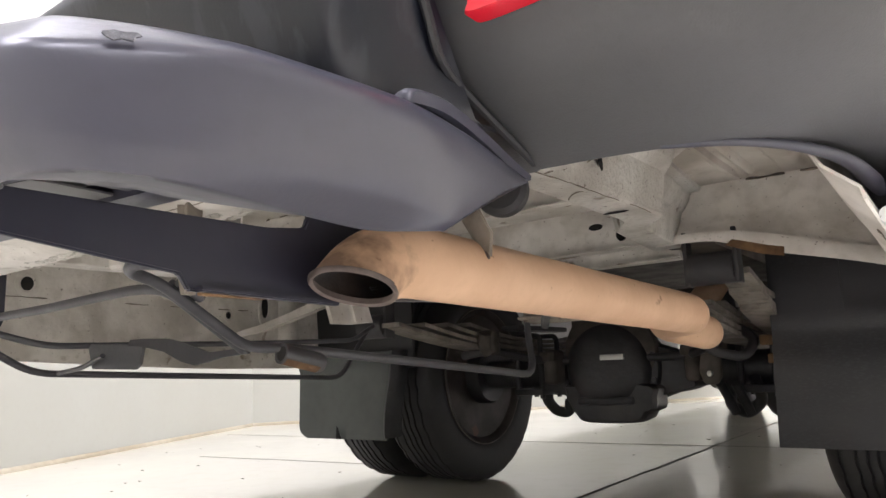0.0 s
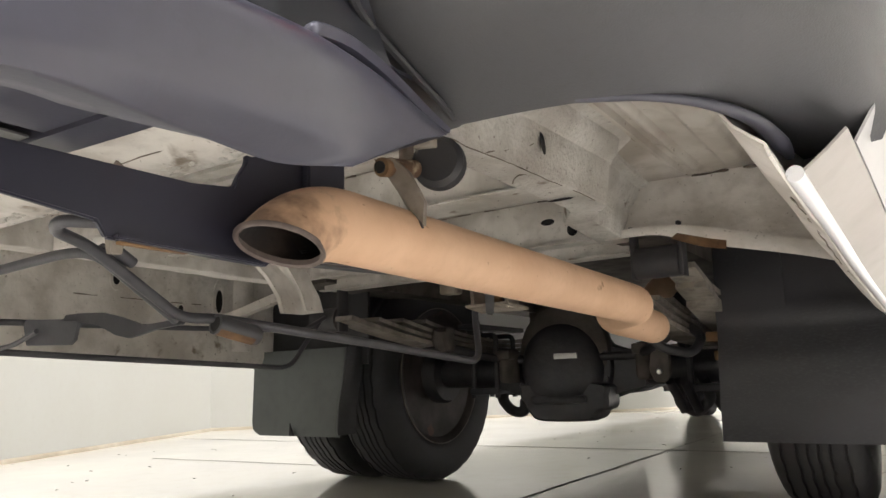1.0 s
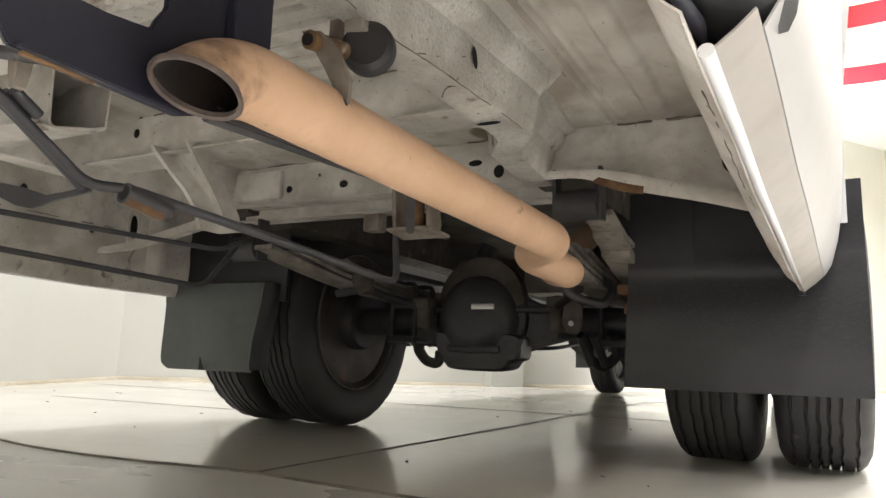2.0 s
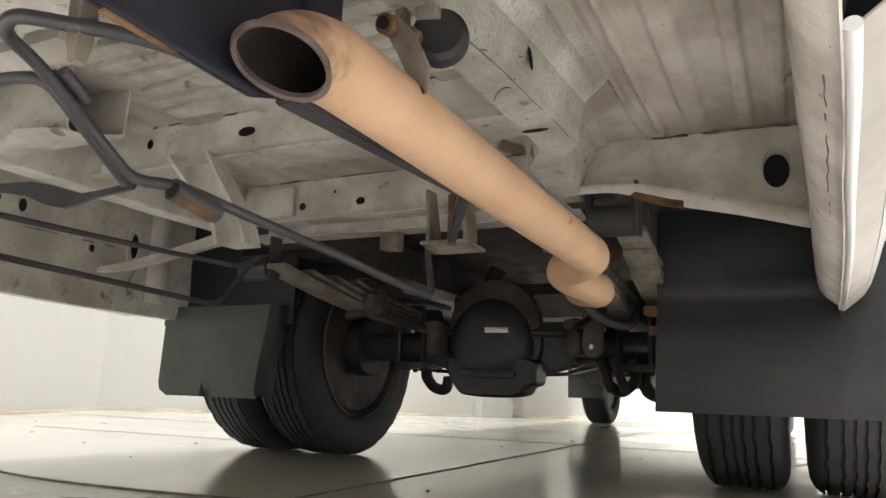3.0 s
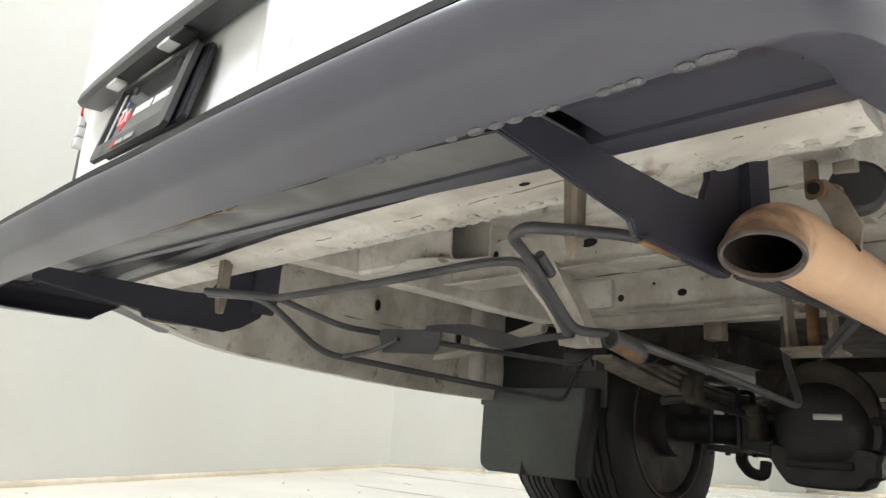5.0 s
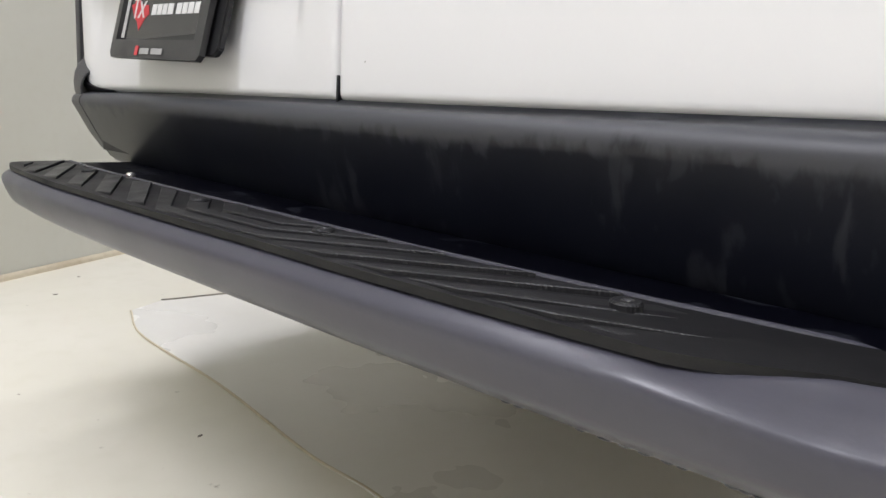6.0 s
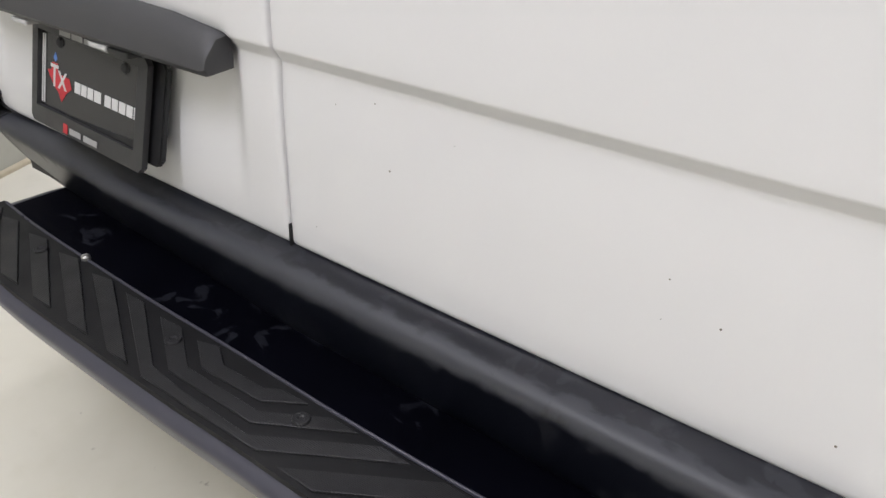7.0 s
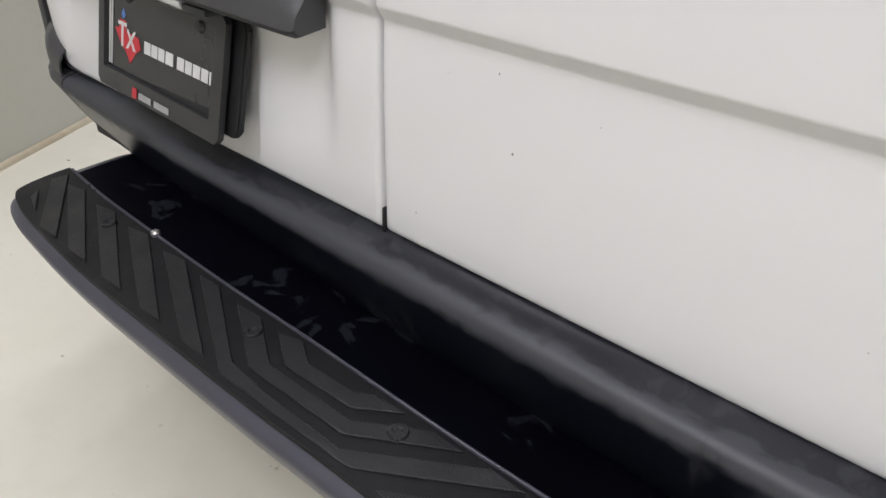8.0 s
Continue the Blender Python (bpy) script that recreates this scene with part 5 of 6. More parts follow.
def left_quarter():
    low = smooth_line([(-0.87, 0.335, 0.482), (-0.87, 0.458, 0.445), (-0.87, 0.587, 0.420), (-0.87, 0.816, 0.404), (-0.87, 1.136, 0.388), (-0.87, 1.545, 0.382)], 30)
    bm = bmesh.new()
    grid = []
    for dx, f in ((0.0, 0.0), (0.008, 0.06), (0.012, 0.3), (0.006, 0.55), (0.010, 0.6), (0.010, 1.0)):
        grid.append([Vector((p.x + dx, p.y, p.z + (0.692 - p.z) * f)) for p in low])
    sheet(bm, grid, 0.002)
    sub("quarter_inner", bm, M_CREAM, "cream inner skin of the rear quarter with punched holes", 50)
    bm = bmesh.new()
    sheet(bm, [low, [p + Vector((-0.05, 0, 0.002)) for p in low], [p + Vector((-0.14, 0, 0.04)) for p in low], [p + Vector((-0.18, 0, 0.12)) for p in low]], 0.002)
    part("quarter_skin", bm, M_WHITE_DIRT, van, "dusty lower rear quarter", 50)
    for y, z, rx, rz in ((1.004, 0.600, 0.010, 0.016), (0.66, 0.585, 0.014, 0.016), (1.33, 0.565, 0.012, 0.034), (1.20, 0.535, 0.008, 0.010)):
        bm = bmesh.new()
        rings = [[(-0.8600 + d, y + rx * k * math.cos(a), z + rz * k * math.sin(a)) for a in np.linspace(0, 2 * math.pi, 18, endpoint=False)] for k, d in ((2.0, 0.0), (1.9, 0.004), (1.25, 0.004), (1.1, 0.002))]
        loft(bm, rings, True, True)
        sub("boss", bm, M_CREAM)
        punched((-0.8585, y, z), (1, 0, 0), rx, rz)
    # rear corner: inner light bowl and dark bumper end
    bm = bmesh.new()
    lathe(bm, [(0.045, 0.0), (0.048, 0.006), (0.040, 0.010), (0.034, 0.004), (0.0, 0.003)], pose(-0.855, 0.62, 0.66, 0, 90, 0), 26)
    sub("grommet", bm, M_CREAM)
    bm = bmesh.new()
    loft(bm, [[(-0.93, y, z - 0.004), (-0.865, y + 0.01, z), (-0.862, y + 0.01, z + 0.025), (-0.94, y, z + 0.035)] for y, z in ((0.33, 0.482), (0.37, 0.472), (0.44, 0.450), (0.50, 0.452))])
    part("bumper_end", bm, M_BUMPER, van, "dark plastic end of the bumper")
    for y, z in ((0.49, 0.452), (1.53, 0.395)):
        bm = bmesh.new()
        bmesh.ops.create_icosphere(bm, subdivisions=2, radius=0.007, matrix=Matrix.Translation((-0.858, y, z)))
        sub("clip", bm, M_SILVER)


left_quarter()

# inner rib posts on the far side, and the bump-stop post
bm = bmesh.new()
loft(bm, [[(-0.856, y, z), (-0.840, y + 0.02, z), (-0.838, y + 0.05, z), (-0.856, y + 0.08, z)] for y, z in ((1.38, 0.42), (1.38, 0.69))])
sub("side_rib", bm, M_CREAM)
bm = bmesh.new()
loft(bm, [[(x - w * 0.2, y - 0.012, z - w), (x, y + 0.012, z - w * 0.9), (x + w * 0.3, y + 0.016, z + w * 0.7), (x, y - 0.008, z + w)] for x, y, z, w in ((-0.825, 1.21, 0.478, 0.007), (-0.775, 1.25, 0.492, 0.010), (-0.70, 1.29, 0.520, 0.012), (-0.62, 1.33, 0.552, 0.014), (-0.555, 1.36, 0.578, 0.017))])
sub("side_brace", bm, M_CREAM)


def stop_post():
    """Bent channel under the cross member: web with two curled flanges towards the tail."""
    bm = bmesh.new()
    rings = []
    for x, y, z, w in ((-0.218, 0.930, 0.612, 0.044), (-0.214, 0.935, 0.600, 0.043), (-0.204, 0.955, 0.570, 0.038), (-0.190, 0.985, 0.53, 0.032), (-0.178, 1.005, 0.49, 0.030), (-0.176, 1.015, 0.458, 0.031)):
        d = 0.046
        rings.append([(x - w - 0.006, y - d - 0.002, z), (x - w + 0.002, y - d, z), (x - w + 0.006, y - 0.006, z), (x - w + 0.012, y, z), (x + w - 0.012, y, z), (x + w - 0.006, y - 0.006, z), (x + w - 0.002, y - d, z),
                      (x + w + 0.006, y - d - 0.002, z), (x + w + 0.004, y - d + 0.006, z), (x + w, y + 0.006, z), (x - w, y + 0.006, z), (x - w - 0.004, y - d + 0.006, z)])
    loft(bm, rings)
    sub("stop_post", bm, M_CREAM, "cream folded bracket post", 45)
    # raised doubler plate on the cross member beside it, and a small box below
    bm = bmesh.new()
    block(bm, (-0.445, 1.296, 0.600), (-0.300, 1.312, 0.672), 0.006)
    sub("doubler_plate", bm, M_CREAM)
    bm = bmesh.new()
    block(bm, (-0.10, 1.372, 0.520), (-0.055, 1.41, 0.568), 0.006)
    sub("cable_box", bm, M_BROWN)


stop_post()


def winch_bracket():
    """Folded hook bracket with a rusty bolt, that carries the rods' front end."""
    bm = bmesh.new()
    for x in (0.222, 0.288):
        plate(bm, [(x, 0.985, 0.528), (x, 1.015, 0.528), (x, 1.04, 0.45), (x, 1.03, 0.432), (x, 0.995, 0.432)], (0.006, 0, 0), 0.0012)
    plate(bm, [(0.215, 0.985, 0.436), (0.30, 0.985, 0.436), (0.305, 1.05, 0.430), (0.21, 1.05, 0.430)], (0, 0, 0.005), 0.0015)
    sub("carrier_bracket", bm, M_BROWN, "worn folded carrier bracket")
    bm = bmesh.new()
    sweep(bm, [(0.258, 1.02, 0.524), (0.258, 1.02, 0.50), (0.258, 1.02, 0.438)], 0.010, 10)
    sub("carrier_bolt", bm, M_RUST, "rusty threaded bolt")


winch_bracket()


# ---- spare-wheel carrier ----
carrier = new("wheel_carrier")
carrier.parent = van
tagged(carrier, "empty spare-wheel carrier of bent grey steel rods")
R = 0.0057
ROD_SETS = (
    ("rod", [(0.43, 0.66, 0.442), (0.335, 0.33, 0.452), (0.262, 0.268, 0.456), (0.236, 0.278, 0.453), (0.222, 0.318, 0.447), (0.196, 0.440, 0.388), (0.232, 0.462, 0.386), (0.245, 0.70, 0.366), (0.247, 0.977, 0.343), (0.207, 1.03, 0.430), (0.205, 1.04, 0.50)], R, 0.035),
    ("rod", [(-0.33, 0.252, 0.449), (-0.255, 0.292, 0.443), (-0.230, 0.312, 0.440), (-0.02, 0.322, 0.442), (0.170, 0.322, 0.446), (0.213, 0.330, 0.443), (0.188, 0.440, 0.386)], R * 0.92, 0.03),
    ("rod", [(-0.340, 0.262, 0.447), (-0.245, 0.300, 0.440), (-0.246, 0.412, 0.374), (-0.24, 0.60, 0.366), (-0.235, 1.016, 0.350), (-0.262, 1.13, 0.452)], R * 0.9, 0.03),
    ("rod", [(-0.225, 0.318, 0.438), (-0.185, 0.40, 0.409), (-0.19, 0.70, 0.415), (-0.202, 1.022, 0.425), (-0.235, 1.12, 0.46)], R * 0.8, 0.03),
    ("rod", [(-0.236, 0.445, 0.373), (-0.16, 0.440, 0.378), (-0.10, 0.437, 0.392)], R * 0.6, 0.02),
)
for name, path, r, bend in ROD_SETS:
    part(name, bar(path, r, bend), M_ROD, carrier)
SLEEVE = Matrix.Translation((0.2345, 0.455, 0.3800)) @ Vector((0.004, 0.047, -0.010)).to_track_quat("Z", "Y").to_matrix().to_4x4()
bm = bmesh.new()
lathe(bm, [(0.0085, 0.004), (0.0085, 0.0), (0.0112, 0.0), (0.0114, 0.003), (0.0114, 0.050), (0.0098, 0.056), (0.006, 0.057)], SLEEVE, 24, False)
part("sleeve", bm, M_ROD, carrier, "open tube sleeve with rusty underside")
bm = bmesh.new()
lathe(bm, [(0.0, 0.0015), (0.0086, 0.0015), (0.0086, 0.004), (0.0, 0.004)], SLEEVE, 20)
part("sleeve_bore", bm, M_HOLE, carrier)
bm = bmesh.new()
rows = [[SLEEVE @ Vector((0.01175 * math.cos(a), 0.01175 * math.sin(a), h)) for a in np.linspace(radians(-150), radians(-95), 6)] for h in (0.002, 0.02, 0.036, 0.048)]
if sum(p.z for p in rows[0]) / 6 > 0.3800:
    rows = [[SLEEVE @ Vector((0.01175 * math.cos(a), 0.01175 * math.sin(a), h)) for a in np.linspace(radians(30), radians(85), 6)] for h in (0.002, 0.02, 0.036, 0.048)]
sheet(bm, rows)
part("sleeve_rust", bm, M_RUST, carrier)
bm = bmesh.new()
plate(bm, [(-0.146, 0.447, 0.376), (-0.050, 0.455, 0.372), (-0.040, 0.455, 0.378), (-0.034, 0.455, 0.400), (-0.040, 0.455, 0.405), (-0.152, 0.447, 0.411), (-0.158, 0.447, 0.405)], (0.001, 0.004, 0.0), 0.001)
part("tab", bm, M_ROD, carrier, "flat grey tab")
bm = bmesh.new()
loft(bm, [[(x, y - 0.001, z - w), (x, y + 0.003, z - w), (x + 0.002, y + 0.006, z + w), (x + 0.002, y + 0.002, z + w)] for x, y, z, w in ((-0.060, 0.449, 0.407, 0.004), (-0.030, 0.450, 0.406, 0.005), (0.022, 0.450, 0.400, 0.008), (0.060, 0.450, 0.389, 0.011), (0.085, 0.451, 0.383, 0.010), (0.105, 0.451, 0.381, 0.006), (0.140, 0.450, 0.384, 0.004), (0.190, 0.446, 0.386, 0.004))])
part("stay", bm, M_ROD, carrier, "flat bent steel strap")
# short round bars welded alongside the main rod
bm = bmesh.new()
sweep(bm, [Vector((0.2235, 0.338, 0.4500)), Vector((0.2175, 0.367, 0.4365))], 0.0058, 12)
sweep(bm, [Vector((0.2135, 0.335, 0.4485)), Vector((0.2075, 0.364, 0.4350))], 0.0050, 12)
part("weld_bar", bm, M_ROD, carrier, "short bars welded to the rod")
bm = bmesh.new()
plate(bm, [(0.395, 0.40, 0.418), (0.415, 0.40, 0.418), (0.408, 0.752, 0.436), (0.392, 0.752, 0.436)], (0, 0, 0.012), 0.002)
plate(bm, [(0.408, 0.752, 0.436), (0.396, 0.745, 0.436), (0.304, 0.905, 0.412), (0.312, 0.915, 0.412)], (0, 0, 0.014), 0.002)
part("lever", bm, M_ROD, carrier, "flat steel lever arm")


def hook(x, y, top, low):
    bm = bmesh.new()
    rings = []
    for z, w, d in ((top, 0.0075, 0.008), (top - 0.02, 0.0075, 0.008), (low + 0.03, 0.0070, 0.007), (low + 0.012, 0.006, 0.006), (low, 0.0035, 0.005)):
        rings.append([(x - w, y - d, z), (x - w * 0.2, y - d * 0.6, z), (x + w, y - d, z), (x + w, y + d, z), (x - w, y + d, z)])
    loft(bm, rings)
    sub("hook", bm, M_BROWN, "worn cream hook bracket")


hook(0.292, 0.302, 0.535, 0.428)
hook(-0.366, 0.296, 0.535, 0.425)


# ---- exhaust ----
exhaust = new("exhaust")
exhaust.parent = van
tagged(exhaust, "tan painted tail pipe with a slanted sooty outlet")
PIPE_R = 0.033
PIPE = rounded([(0.4500, 0.302, 0.379), (0.4345, 0.387, 0.4535), (0.4560, 1.165, 0.4335), (0.362, 1.262, 0.430), (0.418, 1.385, 0.408), (0.33, 1.50, 0.430), (0.33, 1.8, 0.56)], 0.045, 10)
CUT_AT, CUT_N = Vector((0.4427, 0.3517, 0.4227)), Vector((0.10, -0.25, -0.97)).normalized()


def tail_pipe():
    rings = []
    for r in (PIPE_R, PIPE_R - 0.0022):
        bm = bmesh.new()
        sweep(bm, PIPE, r, 40, False)
        bmesh.ops.bisect_plane(bm, geom=bm.verts[:] + bm.edges[:] + bm.faces[:], plane_co=CUT_AT, plane_no=CUT_N, clear_outer=True)
        rings.append(bm)
    outer, inner = rings
    bmesh.ops.recalc_face_normals(outer, faces=outer.faces)

    def lip(b):
        c = CUT_AT
        vs = [v for v in b.verts if abs((v.co - CUT_AT).dot(CUT_N)) < 1e-5]
        mid = sum((v.co for v in vs), Vector()) / len(vs)
        u = CUT_N.orthogonal().normalized()
        w = CUT_N.cross(u)
        return [v.co.copy() for v in sorted(vs, key=lambda v: math.atan2((v.co - mid).dot(w), (v.co - mid).dot(u)))], mid, u, w

    a, mid, u, w = lip(outer)
    part("pipe", outer, M_PIPE, exhaust, "tan heat-painted steel pipe", 60)
    n = 48
    z, _, _, _ = lip(inner)

    def around(loop, k):
        ang = 2 * math.pi * k / n - math.pi
        d = u * math.cos(ang) + w * math.sin(ang)
        return max(loop, key=lambda p: (p - mid).normalized().dot(d))

    bm = bmesh.new()
    ra, rz = [around(a, k) for k in range(n)], [around(z, k) for k in range(n)]
    mid_r = [p.lerp(q, 0.5) for p, q in zip(ra, rz)]
    out = [p + (p - mid).normalized() * 0.0004 - CUT_N * 0.003 for p in ra]
    loft(bm, [out, [p + (p - mid).normalized() * 0.0003 for p in ra], [p + CUT_N * 0.0016 for p in mid_r], [p - (p - mid).normalized() * 0.0016 for p in rz], [p - (p - mid).normalized() * 0.0012 - CUT_N * 0.005 for p in rz]], True, False)
    part("outlet_lip", bm, M_LIP, exhaust, "browned metal lip of the outlet", 60)
    bmesh.ops.reverse_faces(inner, faces=inner.faces)
    mesh = bpy.data.meshes.new("bore")
    inner.to_mesh(mesh)
    inner.free()
    mesh.materials.append(M_SOOT)
    mesh.shade_smooth()
    ob = new("bore", mesh)
    ob.parent = exhaust
    tagged(ob, "black sooty bore")


tail_pipe()
# weld ring, hanger blade and its tube
bm = bmesh.new()
loft(bm, [[(0.436, 0.476, 0.527), (0.452, 0.484, 0.528), (0.452, 0.488, 0.528), (0.436, 0.480, 0.527)], [(0.437, 0.486, 0.522), (0.465, 0.493, 0.513), (0.466, 0.497, 0.513), (0.438, 0.490, 0.522)],
          [(0.447, 0.500, 0.497), (0.476, 0.503, 0.483), (0.477, 0.507, 0.483), (0.448, 0.504, 0.497)], [(0.451, 0.512, 0.4795), (0.4705, 0.508, 0.4610), (0.4715, 0.512, 0.4610), (0.452, 0.516, 0.4795)]])
blade = part("hanger_blade", bm, M_BROWN, exhaust, "bare steel hanger blade welded to the pipe")
bm = bmesh.new()
sweep(bm, [(0.450, 0.514, 0.4805), (0.456, 0.511, 0.4760), (0.462, 0.511, 0.4705), (0.467, 0.508, 0.4650), (0.4715, 0.507, 0.4590)], [0.0014, 0.0022, 0.0016, 0.0022, 0.0012], 8)
part("weld_bead", bm, M_LIP, blade, "rough brown weld bead")
bm = bmesh.new()
sweep(bm, [(0.444, 0.478, 0.518), (0.446, 0.53, 0.528)], 0.0095, 14)
part("hanger_pin", bm, M_RUST, exhaust, "rusty hollow hanger pin")
bm = bmesh.new()
lathe(bm, [(0.0, 0.0), (0.006, 0.0), (0.006, 0.002), (0.0, 0.002)], Matrix.Translation((0.4438, 0.477, 0.5178)) @ pose(0, 0, 0, 100, 0, 0), 14)
part("pin_bore", bm, M_HOLE, exhaust)
bm = bmesh.new()
lathe(bm, [(0.008, -0.006), (0.013, -0.013), (0.022, -0.013), (0.0275, -0.008), (0.0285, 0.0), (0.0275, 0.008), (0.022, 0.013), (0.008, 0.013)], Matrix.Translation((0.462, 0.552, 0.536)) @ pose(0, 0, 0, 90, 0, 20), 30)
part("rubber_ring", bm, M_RUBBER, exhaust, "black rubber exhaust hanger")
bm = bmesh.new()
block(bm, (0.446, 0.528, 0.549), (0.468, 0.542, 0.561), 0.002)
part("ring_strap", bm, M_BROWN, exhaust)
bm = bmesh.new()
block(bm, (0.412, 0.548, 0.535), (0.424, 0.560, 0.60), 0.001)
part("ring_hanger", bm, M_BROWN, exhaust)


# ---- running gear ----
def wheel(x, y, name_label, width=0.196, twin=None, face=1):
    """Tyre with ribbed tread and a dished steel rim. face: the side on which the rim's dish shows."""
    root = new("wheel")
    root.parent = van
    tagged(root, name_label)
    m = Matrix.Translation((x, y, HUB_Z)) @ pose(0, 0, 0, 0, 90, 0)
    h = width / 2
    prof = [(0.212, -h + 0.030), (0.222, -h + 0.016), (0.240, -h + 0.006), (0.275, -h), (0.305, -h + 0.004), (0.324, -h + 0.013), (0.334, -h + 0.024)]
    grooves = (-0.062, -0.032, -0.010, 0.010, 0.032, 0.062)
    top = []
    for g in grooves:
        top += [(TYRE_R - 0.0004, g - 0.0036), (TYRE_R - 0.0085, g - 0.0022), (TYRE_R - 0.0085, g + 0.0022), (TYRE_R - 0.0004, g + 0.0036)]
    prof = prof + top + [(r, -a) for r, a in prof[::-1]]
    seg = 120
    rings = []
    for i, (r, a) in enumerate(prof):
        ring = []
        for k in range(seg):
            ang = 2 * math.pi * k / seg
            zig = 0.0011 * (1 if k % 4 < 2 else -1) if r > TYRE_R - 0.02 and abs(a) < 0.07 else 0.0
            nick = 0.0035 if k % 4 == 0 and 0.322 < r and abs(a) > 0.055 else 0.0
            ring.append(m @ Vector(((r - nick) * math.cos(ang), (r - nick) * math.sin(ang), a + zig)))
        rings.append(ring)
    bm = bmesh.new()
    loft(bm, rings)
    part("tyre", bm, M_RUBBER, root, "worn black ribbed tyre", 28)
    f = face
    bm = bmesh.new()
    rim = [(0.212, -h + 0.028), (0.221, -h + 0.018), (0.224, -h + 0.012), (0.218, -h + 0.008), (0.206, -h + 0.016), (0.196, -h + 0.04), (0.178, -h + 0.06), (0.176, h - 0.07), (0.165, h - 0.045), (0.12, h - 0.035), (0.0, h - 0.03), (0.0, h - 0.02), (0.19, h - 0.03), (0.206, h - 0.016), (0.218, h - 0.008), (0.224, h - 0.012), (0.212, h - 0.028)]
    lathe(bm, [(r, a * f) for r, a in rim], m, 56)
    rim_part = part("rim", bm, M_RIM, root, "dirty brown steel rim", 40)
    # paler ring puts the rim edge's highlight into the colour
    bm = bmesh.new()
    lathe(bm, [(0.2175, (-h + 0.010) * f), (0.2215, (-h + 0.0085) * f), (0.2235, (-h + 0.011) * f), (0.220, (-h + 0.013) * f), (0.2175, (-h + 0.010) * f)], m, 56, False)
    part("rim_flange", bm, M_SPRING, rim_part, "pale ring painting the highlight on the rim's edge")
    bm = bmesh.new()
    lathe(bm, [(0.0, (h - 0.115) * f), (0.050, (h - 0.113) * f), (0.085, (h - 0.100) * f), (0.135, (h - 0.085) * f), (0.150, (h - 0.07) * f), (0.150, (h - 0.05) * f), (0.0, (h - 0.05) * f)], m, 40)
    part("brake_drum", bm, M_BLACK, root, "greasy brake drum")
    return root


for wx, lab, f in ((-0.585, "inner twin rear wheel with dusty rim", -1), (-0.815, "outer twin rear wheel", 1), (0.632, "inner twin rear wheel", 1), (0.862, "outer twin rear wheel", -1)):
    wheel(wx, AXLE_Y, lab, face=f)
wheel(-0.70, FRONT_Y, "front wheel far under the nose", face=-1)
wheel(0.62, FRONT_Y, "front wheel far under the nose", face=1)

axle = new("rear_axle")
axle.parent = van
tagged(axle, "black greasy rear axle with a round differential casing")


def axle_part(name, bm, material=None, label="", smooth=40.0):
    return part(name, bm, material or M_BLACK, axle, label, smooth)


DX = -0.02
bm = bmesh.new()
lathe(bm, [(0.0, -0.50), (0.044, -0.50), (0.044, -0.30), (0.048, -0.22), (0.058, -0.16), (0.085, -0.10), (0.105, 0.0), (0.085, 0.10), (0.058, 0.16), (0.048, 0.22), (0.044, 0.30), (0.044, 0.56), (0.0, 0.56)],
      Matrix.Translation((DX, AXLE_Y, HUB_Z)) @ pose(0, 0, 0, 0, 90, 0), 28)
axle_part("axle_tube", bm)
bm = bmesh.new()
lathe(bm, [(0.0, -0.135), (0.06, -0.133), (0.100, -0.122), (0.122, -0.10), (0.128, -0.085), (0.144, -0.082), (0.149, -0.074), (0.149, -0.060), (0.142, -0.052), (0.130, 0.05), (0.08, 0.16), (0.05, 0.30), (0.0, 0.30)],
      Matrix.Translation((DX, AXLE_Y, HUB_Z + 0.008)) @ pose(0, 0, 0, -90, 0, 0), 44)
axle_part("differential", bm, None, "round black differential casing with a ribbed cover")
for k in range(12):
    a = 2 * math.pi * (k + 0.5) / 12
    bm = bmesh.new()
    lathe(bm, [(0.0, -0.008), (0.007, -0.008), (0.008, 0.0), (0.0, 0.0)], Matrix.Translation((DX + 0.137 * math.cos(a), AXLE_Y - 0.082, HUB_Z + 0.008 + 0.137 * math.sin(a))) @ pose(0, 0, 0, -90, 0, 0), 6)
    axle_part("cover_bolt", bm)
bm = bmesh.new()
block(bm, (-0.020, AXLE_Y - 0.138, 0.369), (0.050, AXLE_Y - 0.130, 0.3845), 0.001)
axle_part("type_tag", bm, M_SILVER, "pale metal tag on the casing")
bm = bmesh.new()
block(bm, (DX - 0.085, AXLE_Y - 0.128, 0.245), (DX + 0.085, AXLE_Y - 0.06, 0.268), 0.01)
block(bm, (DX + 0.09, AXLE_Y - 0.09, 0.255), (DX + 0.135, AXLE_Y - 0.03, 0.300), 0.012)
axle_part("casing_rib", bm)
bm = bmesh.new()
skirt = [(-0.128, 0.262), (-0.100, 0.218), (-0.066, 0.196), (0.060, 0.194), (0.104, 0.202), (0.120, 0.222), (0.142, 0.232), (0.146, 0.262), (0.128, 0.300), (-0.132, 0.300)]
skirt = [(p.x, p.z) for p in smooth_line([(x, 0, z) for x, z in skirt], 40)]
loft(bm, [[(DX + x * k, AXLE_Y + y, 0.262 + (z - 0.262) * k) for x, z in skirt] for y, k in ((-0.118, 0.90), (-0.108, 0.98), (-0.07, 1.0), (-0.02, 0.96))])
axle_part("casing_skirt", bm)
bm = bmesh.new()
lathe(bm, [(0.0, -0.075), (0.118, -0.073), (0.136, -0.064), (0.140, -0.050), (0.136, -0.02), (0.10, 0.06), (0.0, 0.06)], Matrix.Translation((DX + 0.004, AXLE_Y - 0.02, HUB_Z + 0.052)) @ pose(0, 0, 0, -90, 0, 0), 40)
axle_part("ring_housing", bm, M_GRIME, "dusty ring-gear housing")
